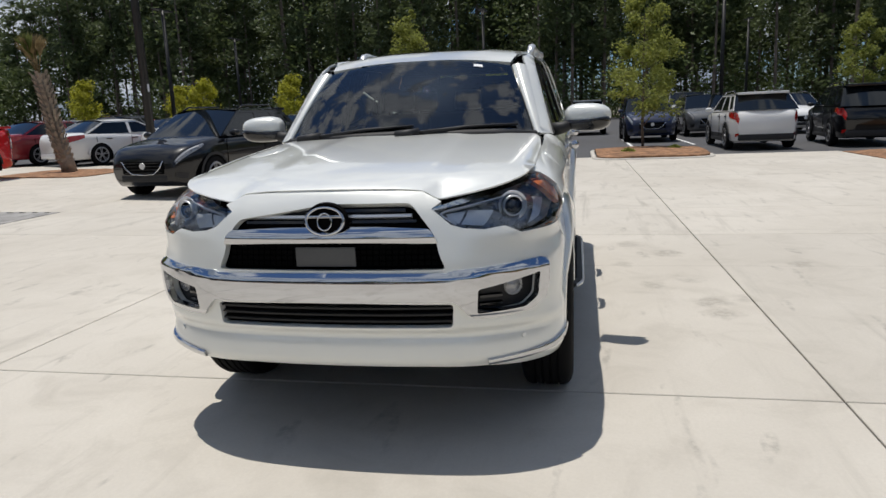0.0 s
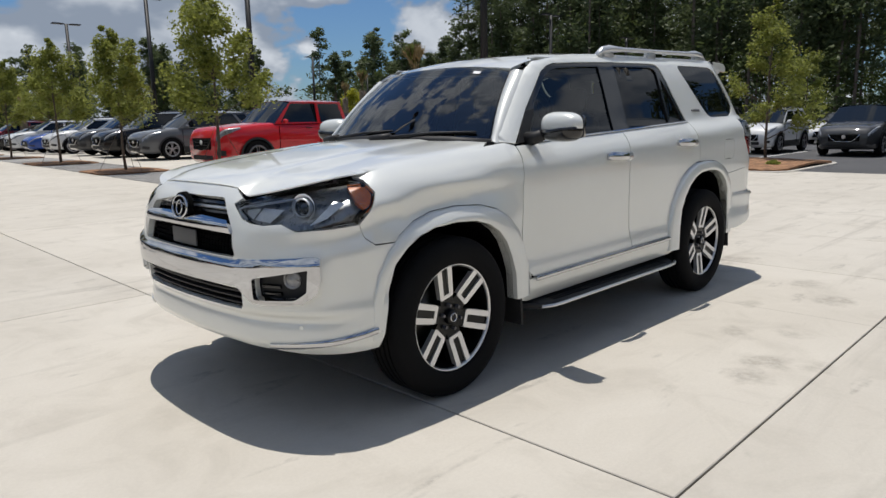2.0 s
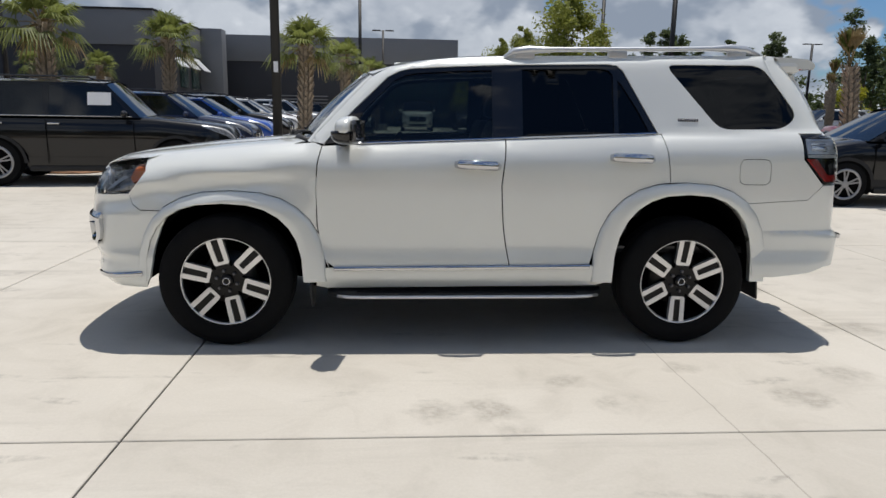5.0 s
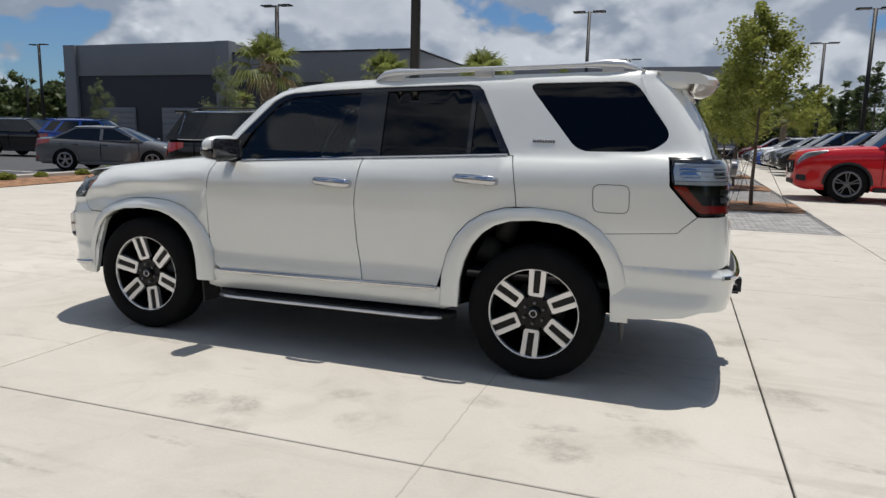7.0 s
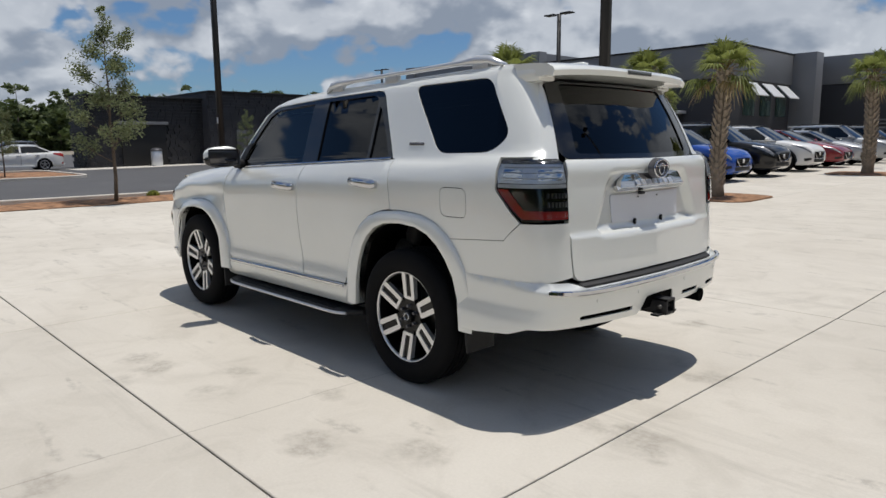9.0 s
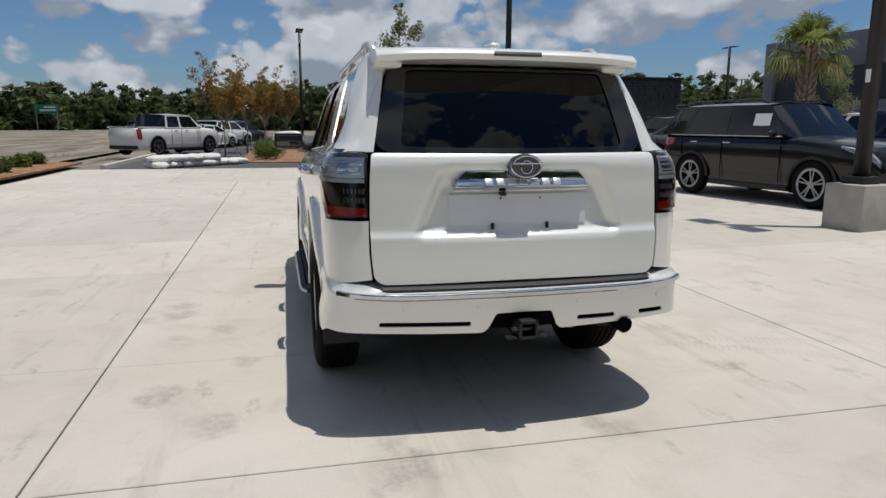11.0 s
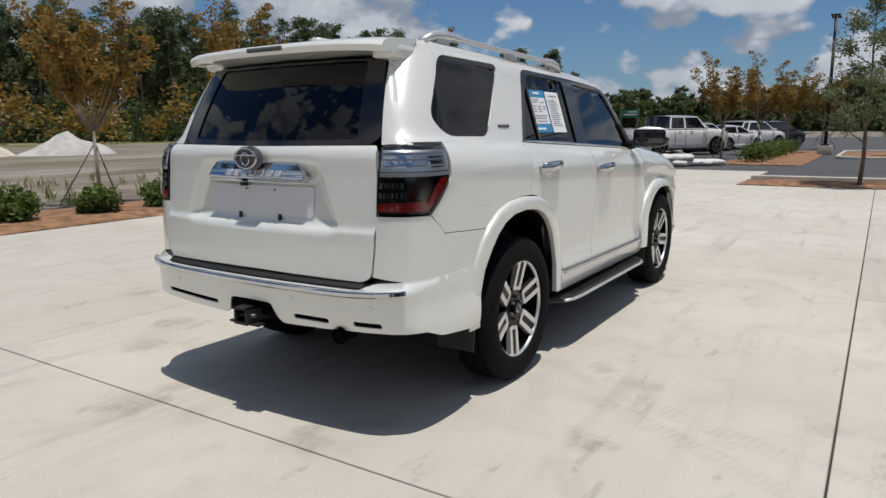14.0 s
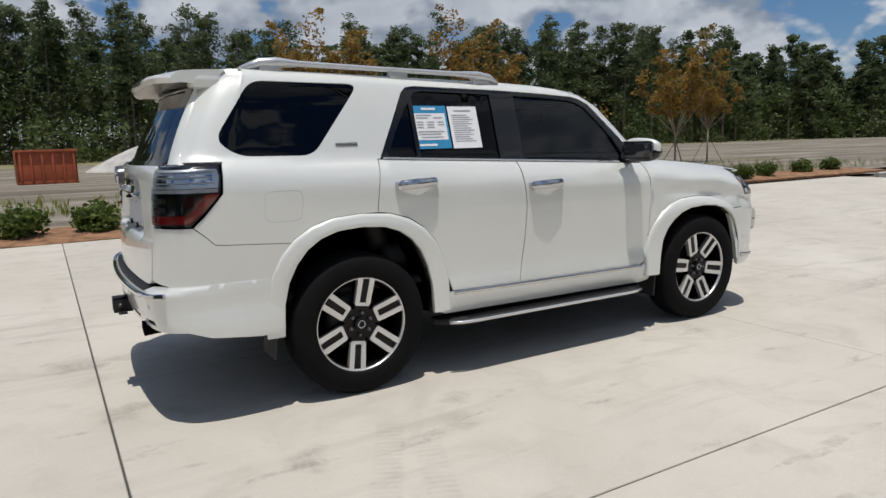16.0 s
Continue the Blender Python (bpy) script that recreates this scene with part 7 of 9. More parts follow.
def band(p0, p1, depth, n, rng):
    """Spots along a line, scattered over a depth to its left."""
    p0, p1 = Vector(p0), Vector(p1)
    d = (p1 - p0)
    s = Vector((-d.y, d.x)).normalized()
    out = []
    for k in range(n):
        q = p0 + d * ((k + rng.random()) / n) + s * depth * rng.random()
        out.append((q.x, q.y))
    return out


wr = np.random.default_rng(5)
woods("woods_west", band((-72, 62), (-71, -72), -36, 255, wr), 41, "tall dark pine woods behind the car park", 26, 0.27, 52, 40, True, 0.34, 0.115, 0.5)
woods("woods_southwest", band((-72, -70), (-60, -92), -30, 30, wr), 42, "pine woods behind the rows of cars", 16, 0.30, 46, 34, True, 0.3, 0.12)
woods("woods_gap", band((-60, -92), (-52, -108), -30, 26, wr), 49, "low young woods between taller pines", 5.5, 0.30, 30, 24, True, 0.2, 0.2)
woods("woods_beyond", band((-50, -112), (-30, -150), -30, 42, wr), 50, "pine woods far behind the red pickup", 16, 0.34, 46, 34, True, 0.3, 0.12)
woods("woods_south", band((-34, -150), (40, -165), -20, 60, wr), 43, "low distant pines over the roofs", 13, 0.9, 12, 20, True, 0.3)
woods("woods_north", band((-70, 78), (34, 84), 34, 230, wr), 44, "tall pine woods across the earth field", 17.5, 0.23, 52, 38, True, 0.36, 0.115, 0.6)
woods("woods_northeast", band((36, 84), (100, 70), 24, 135, wr), 45, "ragged pine woods beyond the field", 18.5, 0.26, 54, 34, True, 0.42, 0.11)
woods("woods_far_field", band((100, 72), (150, 56), 26, 80, wr), 48, "tall ragged pines at the end of the field", 16.5, 0.36, 46, 32, True, 0.42, 0.12)
woods("woods_east", band((118, 120), (235, 10), 40, 150, wr), 46, "low distant woods beyond the road", 12, 1.0, 14, 20, True, 0.1, 0.3, 0.7)
woods("woods_southeast", band((200, 20), (120, -120), 30, 150, wr), 47, "low distant woods behind the car park", 13, 0.9, 14, 20, True, 0.1, 0.3, 0.7)
brush = np.random.default_rng(6)
b_c, b_r = [], []
for k in range(120):
    x = -60 + 165 * brush.random()
    b_c.append((x, 74 + 8 * brush.random() + (0 if x < 34 else (x - 34) * -0.05), 0.6 + 3.5 * brush.random() ** 1.6))
    b_r.append(1.2 + 1.1 * brush.random())
edge_w = thing("woods_edge", "orange-brown and green bushes at the woods' edge", "bushes", kind="stuff")
mesh_part("bushes", leaf_mesh("bushes", cloud(b_c, b_r, 60, 0.36, brush, 0.9)), UNDERGROWTH, edge_w)
b_c, b_r = [], []
for k in range(26):
    b_c.append((18 + 52 * brush.random(), 70 + 6 * brush.random(), 1.5 + 4.5 * brush.random()))
    b_r.append(1.5 + brush.random())
mesh_part("turning_leaves", leaf_mesh("turning_leaves", cloud(b_c, b_r, 110, 0.34, brush, 0.9)), LEAF_ORANGE, edge_w, "orange-brown leaves")
weeds = np.random.default_rng(8)
w_q = []
for k in range(420):
    x, y = -12 + 40 * weeds.random(), 10 + 7 * weeds.random() ** 1.5
    for j in range(7):
        a = 6.28 * weeds.random()
        h = 0.10 + 0.22 * weeds.random()
        o = 0.05 * weeds.normal(size=2)
        w_q.append([(x + o[0], y + o[1], -0.03), (x + o[0] + 0.012, y + o[1], h * 0.5), (x + o[0] + 0.4 * h * math.cos(a), y + o[1] + 0.4 * h * math.sin(a), h), (x + o[0] - 0.012, y + o[1], h * 0.5)])
wd = thing("weeds", "sparse green weeds on bare earth", "weeds", kind="stuff")
mesh_part("blades", leaf_mesh("blades", np.array(w_q)), LEAF_YOUNG, wd)

# ---- lamp poles ----
def lamp_pole(height=9.0, base=0.62, double=True):
    p = thing("street_lamp", "tall black lamp pole on a square concrete base", "street lamp", group="lamp poles on the car park")
    bb = bmesh.new()
    add_box(bb, -0.30, -0.30, -0.05, 0.30, 0.30, base, 0.025)
    part("concrete_base", sharp(bb), BASE_CONCRETE, p, "pale square concrete base")
    part("base_cover", boxed(-0.17, -0.17, base, 0.17, 0.17, base + 0.10, 0.012), POLE_BLACK, p)
    pl = bmesh.new()
    add_tube(pl, [(0, 0, base + 0.05), (0, 0, height)], [0.105, 0.085], 4)
    part("pole", sharp(pl, 30), POLE_BLACK, p)
    part("pole_label", boxed(-0.035, 0.078, base + 1.35, 0.035, 0.086, base + 1.52), PAPER, p, "small white label")
    for s in ((1, -1) if double else (1,)):
        ar = bmesh.new()
        add_tube(ar, [(0, 0, height - 0.06), (s * 0.22, 0, height - 0.03)], 0.03, 6)
        part("lamp_arm", ar, POLE_BLACK, p)
        hd = bmesh.new()
        add_box(hd, s * 0.42 - 0.26, -0.19, height - 0.05, s * 0.42 + 0.26, 0.19, height + 0.02, 0.02)
        head = part("lamp_head", sharp(hd), POLE_BLACK, p)
        part("lamp_lens", boxed(s * 0.42 - 0.18, -0.13, height - 0.057, s * 0.42 + 0.18, 0.13, height - 0.051), LAMP_BEZEL, head)
    return p


pole = lamp_pole()
pole.matrix_world = gpose(2.35, -6.66, 8)
for x, y, rz, s in ((15.2, -5.9, 0, 1.0), (-10.7, -9.45, 0, 1.05), (14.2, -20.9, 0, 0.98), (2.0, -26.0, 0, 1.0), (1.3, -40.5, 0, 0.95), (-8.92, -18.52, 0, 1.0), (-8.8, -26.4, 0, 0.97), (-8.8, -36.4, 0, 0.98), (32.3, -0.2, 0, 0.95), (62, -49, 0, 0.95),
                (-27, 7.0, 0, 1.0), (-33, -4, 0, 1.0), (-45, 12, 0, 1.0), (-40, -22, 0, 1.0), (-30, -45, 0, 1.0), (38, -30, 0, 1.0), (-27, -19, 0, 1.0), (-48, -60, 0, 1.0)):
    o = copy_thing(pole, gpose(x, y, rz))
    o.scale = (1, 1, s if s > 1.02 or x == 15.2 else s * 0.735)


# ---- buildings ----
def wall_box(name, x0, y0, z0, x1, y1, z1, mat, parent):
    return part(name, boxed(x0, y0, z0, x1, y1, z1, 0.02), mat, parent)


def showroom():
    b = thing("showroom", "long dark grey showroom with a paler parapet band", "building", (0, 0, 0))
    z = 0.2
    # main block
    wall_box("wall", 15.6, -60, z, 46, -40.3, 5.35, DARK_WALL, b)
    wall_box("parapet", 15.5, -60, 5.35, 46.1, -40.2, 7.45, LIGHT_WALL, b)
    wall_box("roof_coping", 15.4, -60.1, 7.45, 46.2, -40.1, 7.55, POLE_BLACK, b)
    wall_box("tall_block", 31, -60, z, 46.3, -39.9, 5.9, DARK_WALL, b)
    wall_box("tall_parapet", 30.9, -60.1, 5.9, 46.4, -39.8, 8.35, LIGHT_WALL, b)
    wall_box("corner_pier", 45.3, -40.4, z, 46.5, -39.6, 8.36, LIGHT_WALL, b)
    wall_box("pier", 30.4, -40.6, z, 31.6, -39.65, 8.36, LIGHT_WALL, b)
    wall_box("west_pier", 13.9, -52, z, 15.7, -50.6, 7.6, LIGHT_WALL, b)
    for x in (33.5, 39.5):
        d = part("service_door", boxed(x, -39.86, z, x + 3.4, -39.78, 3.4, 0.02), LIGHT_WALL, b, "pale grey roller door")
        for k in range(7):
            part("door_slat", boxed(x + 0.05, -39.77, z + 0.15 + 0.44 * k, x + 3.35, -39.75, z + 0.52 + 0.44 * k, 0.005), LIGHT_WALL, d)
    # openings and awnings of the north and west faces
    for x in (18.5, 24.5):
        part("dark_opening", boxed(x, -40.32, z, x + 4.0, -40.24, 3.1, 0.01), POLE_BLACK, b)
        part("canopy", boxed(x - 0.2, -40.3, 3.15, x + 4.2, -39.2, 3.35, 0.02), AWNING, b, "pale thin canopy")
    for y in (-42.5, -45.2, -47.9):
        w = part("window", boxed(15.48, y - 1.8, 3.0, 15.62, y - 0.2, 5.0, 0.01), GREEN_GLASS, b)
        aw = bmesh.new()
        for p in ((15.5, y - 1.9, 5.2), (15.5, y - 0.1, 5.2), (14.6, y - 0.1, 4.3), (14.6, y - 1.9, 4.3)):
            aw.verts.new(p)
        f = aw.faces.new(list(aw.verts))
        ext = bmesh.ops.extrude_face_region(aw, geom=[f])
        bmesh.ops.translate(aw, verts=[v for v in ext["geom"] if isinstance(v, bmesh.types.BMVert)], vec=(0.03, 0, -0.05))
        bmesh.ops.recalc_face_normals(aw, faces=aw.faces)
        part("awning", aw, AWNING, b, "pale sloping awning", smooth=False)
    # south wing with the glass corner
    wall_box("south_wall", -4.75, -70, z, 15.6, -56, 5.6, DARK_WALL, b)
    wall_box("south_parapet", -4.85, -70.1, 5.6, 15.6, -55.9, 7.75, LIGHT_WALL, b)
    gl = part("glass_front", boxed(-4.2, -56.0, z, 1.5, -55.93, 5.0, 0.01), GREEN_GLASS, b, "green-tinted curtain wall")
    for k in range(6):
        x = -4.2 + 1.14 * k
        part("mullion", boxed(x - 0.04, -55.94, z, x + 0.04, -55.87, 5.0), POLE_BLACK, gl)
    for zz in (1.0, 2.6, 5.0):
        part("transom", boxed(-4.2, -55.94, zz - 0.04, 1.5, -55.88, zz + 0.04), POLE_BLACK, gl)
    for k in range(9):
        part("louvre", boxed(6.4, -55.9, 0.5 + 0.28 * k, 11.5, -55.8, 0.60 + 0.28 * k), LIGHT_WALL, b)
    return b


showroom()


def stone_building():
    b = thing("stone_building", "low black split-stone building with a recessed entrance", "building")
    z = 0.1
    rng = random.Random(7)

    def face(x, y0, y1, z1, hole=None, deep=12):
        wallp = part("wall", boxed(x + 0.12, y0, z, x + deep, y1, z1 - 0.02, 0.01), DARK_WALL, b)
        rows = int((z1 - z) / 0.19)
        bm = bmesh.new()
        for r in range(rows):
            y = y0 - rng.random() * 0.3
            while y < y1:
                w = 0.25 + 0.3 * rng.random()
                a, c = max(y, y0) + 0.01, min(y + w, y1) - 0.01
                zz = z + r * (z1 - z) / rows
                if c - a > 0.1 and not (hole and a < hole[1] and c > hole[0] and zz < hole[2]):
                    d = 0.07 * rng.random() ** 2
                    add_box(bm, x - d, a, zz + 0.008, x + 0.14, c, zz + (z1 - z) / rows - 0.008)
                y += w
        part("stone_course", bm, STONE_WALL, wallp, "courses of black split stone", smooth=False)["kind"] = "stuff"
    face(38.2, -15.6, -8.8, 4.15, (-13.2, -10.6, 2.6), 3.0)
    face(37.3, -25.9, -15.6, 4.6)
    bm = bmesh.new()
    rows = 21
    for r in range(rows):
        x = 38.2
        while x < 41:
            w = 0.25 + 0.3 * rng.random()
            zz = z + r * 4.05 / rows
            add_box(bm, x + 0.01, -8.85, zz + 0.008, x + w - 0.01, -8.72 + 0.06 * rng.random(), zz + 4.05 / rows - 0.008)
            x += w
    part("stone_return", bm, STONE_WALL, b, smooth=False)["kind"] = "stuff"
    part("entrance", boxed(38.15, -13.2, z, 38.26, -10.6, 2.6, 0.01), POLE_BLACK, b, "dark recessed entrance")
    part("entrance_frame", boxed(38.0, -13.35, 2.6, 38.5, -10.45, 2.78, 0.01), LIGHT_WALL, b)
    part("side_door", boxed(37.2, -18.6, z, 37.32, -17.4, 2.3, 0.01), LAMP_BEZEL, b, "dark grey steel door")
    part("roof_cap", boxed(38.0, -15.6, 4.15, 41.2, -8.7, 4.27, 0.01), POLE_BLACK, b)
    part("high_roof_cap", boxed(37.1, -26.0, 4.6, 50, -15.6, 4.72, 0.01), POLE_BLACK, b)
    return b


stone_building()
tb = thing("litter_bin", "grey steel litter bin by the entrance", "bin", (37.2, -12.2, 0.13))
part("bin_body", lathe([(0.0, 0.0), (0.30, 0.0), (0.32, 0.05), (0.32, 0.85), (0.28, 0.92)], 24, "z"), LAMP_SILVER, tb)
part("bin_lid", lathe([(0.34, 0.90), (0.34, 0.96), (0.2, 1.08), (0.0, 1.10)], 24, "z"), LAMP_BEZEL, tb)
sheet("building_walk", rect(35.6, -28, 38.4, -7.5), CURB, 0.02, "pale concrete walk along the stone building", "pavement", 4, thick=0.15)
bol = thing("bollard", "grey steel bollard by the stone building", "bollard", (36.0, -16, slope(0, -16) + 0.02), group="bollards")
part("post", lathe([(0.0, 0.98), (0.06, 0.96), (0.075, 0.90), (0.075, -0.02)], 16, "z"), LIGHT_WALL, bol)
for y in (-17.3, -18.6, -19.9):
    copy_thing(bol, pose(36.0, y, slope(0, y) + 0.02))

# ---- the field: heaps, container, pipes, sacks, sign ----
def heap(name, x, y, rx, ry, h, mat, label, seed):
    bm = bmesh.new()
    n, m = 36, 12
    rows = []
    for j in range(m + 1):
        t = j / m
        ring = []
        for k in range(n):
            a = 2 * math.pi * k / n
            w = 1 + 0.22 * noise.noise((math.cos(a) * 1.3 + seed, math.sin(a) * 1.3, t * 1.5))
            hh = h * (1 - t) ** 0.9 * (1 + 0.25 * noise.noise((math.cos(a) * 2 * t + seed, math.sin(a) * 2 * t, 4)))
            ring.append(bm.verts.new((x + rx * t * w * math.cos(a), y + ry * t * w * math.sin(a), hh - 0.06 * t + 0.05 * noise.noise((k * 0.9, j * 1.1, seed)))))
        rows.append(ring)
    for a, b in zip(rows, rows[1:]):
        for k in range(n):
            bm.faces.new((a[k], a[(k + 1) % n], b[(k + 1) % n], b[k]))
    bmesh.ops.remove_doubles(bm, verts=bm.verts, dist=0.02)
    bmesh.ops.recalc_face_normals(bm, faces=bm.faces)
    return tagged(part(name, bm, mat), label, "heap", "", "stuff")


heap("sand_pile", 13.6, 43.5, 3.6, 3.0, 1.75, SAND, "heap of pale orange sand on bare earth", 1.0)
heap("gravel_pile", 19.0, 40.5, 2.8, 2.4, 1.4, GRAVEL, "heap of grey gravel on bare earth", 5.0)
heap("sand_pile", 8.0, 45.0, 4.2, 3.0, 1.9, SAND, "broad heap of pale sand on bare earth", 9.0)
heap("gravel_pile", 3.2, 45.0, 3.4, 3.0, 1.7, GRAVEL, "heap of grey gravel on bare earth", 13.0)
dp = thing("dumpster", "rusty orange open-topped steel dumpster on bare earth", "dumpster", (-2.6, 31.0, -0.03), 4)
dm = bmesh.new()
for x0, y0, x1, y1 in ((-1.15, -0.95, 1.15, -0.88), (-1.15, 0.88, 1.15, 0.95), (-1.15, -0.95, -1.08, 0.95), (1.08, -0.95, 1.15, 0.95)):
    add_box(dm, x0, y0, 0.12, x1, y1, 1.45, 0.01)
add_box(dm, -1.15, -0.95, 0.0, 1.15, 0.95, 0.14, 0.01)
part("tub", sharp(dm), RUST_RED, dp)
for k in range(6):
    part("rib", boxed(-1.05 + 0.41 * k, -1.02, 0.1, -0.97 + 0.41 * k, -0.95, 1.4, 0.01), RUST_RED, dp)
part("rim", boxed(-1.2, -1.04, 1.38, 1.2, -0.94, 1.48, 0.01), RUST_RED, dp)
pg = "stacked pipes"
pp = thing("concrete_pipe", "pale concrete pipe lying in a stack", "pipe", (14, 58, 0.42), 20, pg)
part("barrel", lathe([(0.30, -1.7), (0.42, -1.7), (0.42, 1.5), (0.47, 1.55), (0.47, 1.7), (0.34, 1.7), (0.30, 1.5)], 24, "x", True), PIPE, pp)
for dx, dy, dz in ((0, 1.0, 0), (0, 2.0, 0), (0, 0.5, 0.8), (0, 1.5, 0.8), (-3.6, 0, 0), (-3.6, 1.0, 0), (-3.6, 0.5, 0.8)):
    copy_thing(pp, pose(14 + dx, 58 + dy, 0.42 + dz, 0, 0, 20))


def sack(seed):
    bm = bmesh.new()
    bmesh.ops.create_uvsphere(bm, u_segments=20, v_segments=12, radius=1)
    for v in bm.verts:
        x, y, z = v.co
        x, y = math.copysign(abs(x) ** 0.7, x), math.copysign(abs(y) ** 0.75, y)
        k = 1 + 0.10 * noise.noise((x * 2 + seed, y * 2, z * 2))
        v.co = (x * 0.42 * k, y * 0.27 * k, (z * 0.12 + 0.11) * k)
    return bm


sk = part("sack", sack(3), BAG)
tagged(sk, "full white sack lying in a row on the ground", "sack", "row of white sacks")
sk.matrix_world = pose(18.6, 4.9, -0.01, 0, 0, 20)
rs = random.Random(3)
for k in range(26):
    t = (k % 15) / 14
    o = copy_thing(sk, pose(18.7 + 2.6 * t + 0.2 * rs.random(), 4.8 - 2.3 * t + 0.35 * rs.random(), -0.01 if k < 15 else 0.19, 0, 0, 180 * rs.random()))
sg = thing("road_sign", "green highway sign on two posts far off", "sign", (150, 46.5, -0.2), -17)
part("panel", boxed(-0.05, -2.6, 3.6, 0.05, 2.6, 5.4, 0.02), SIGN_GREEN, sg)
for k, (y0, y1, z0) in enumerate(((-2.0, 0.4, 4.8), (-2.0, 1.4, 4.2))):
    part("sign_bar", boxed(-0.07, y0, z0, -0.055, y1, z0 + 0.25), PAPER, sg)
for y in (-2.2, 2.2):
    part("post", boxed(-0.08, y - 0.08, 0, 0.08, y + 0.08, 5.3), LIGHT_WALL, sg)
# ---- parked cars ----
CAR_GLASS = surface("parked_car_glass", (0.006, 0.008, 0.010), 0.03, 0, 0.1, 1, 20)
PAINTS = {
    "black": paint("black_car_paint", (0.003, 0.003, 0.0038), 0.0, 0.35, gloss=0.8),
    "white": paint("white_car_paint", (0.72, 0.72, 0.71)),
    "red": paint("red_car_paint", (0.52, 0.008, 0.014), 0.0, 0.45),
    "dark red": paint("dark_red_car_paint", (0.20, 0.012, 0.018), 0.2),
    "grey": paint("grey_car_paint", (0.10, 0.104, 0.11), 0.0, 0.5),
    "silver": paint("silver_car_paint", (0.42, 0.43, 0.44), 0.3, 0.45),
    "dark grey": paint("dark_grey_car_paint", (0.040, 0.041, 0.043), 0.0, 0.5),
    "blue": paint("blue_car_paint", (0.008, 0.06, 0.32), 0.0, 0.45),
    "navy": paint("navy_car_paint", (0.007, 0.014, 0.045), 0.0, 0.45),
}
SHAPES = {
    # length, half width, height, wheelbase, wheel radius, hood height (nose, base), belt, cabin stations (nose, screen top, roof end, tail), tail height
    "suv": (4.65, .92, 1.70, 2.70, .37, (.98, 1.10), 1.09, (1.05, .25, -1.70, -2.22), 1.10),
    "large_suv": (5.30, 1.00, 1.92, 3.07, .42, (1.10, 1.24), 1.24, (.95, .35, -2.15, -2.58), 1.20),
    "sedan": (4.75, .91, 1.45, 2.75, .34, (.80, .96), .95, (1.10, .10, -1.05, -1.80), 1.03),
    "pickup": (5.75, 1.00, 1.92, 3.60, .42, (1.15, 1.28), 1.26, (1.25, .65, -1.05, -1.20), 1.25),
    "crossover": (4.35, .89, 1.60, 2.62, .355, (.94, 1.05), 1.05, (1.02, .18, -1.50, -2.05), 1.10),
}


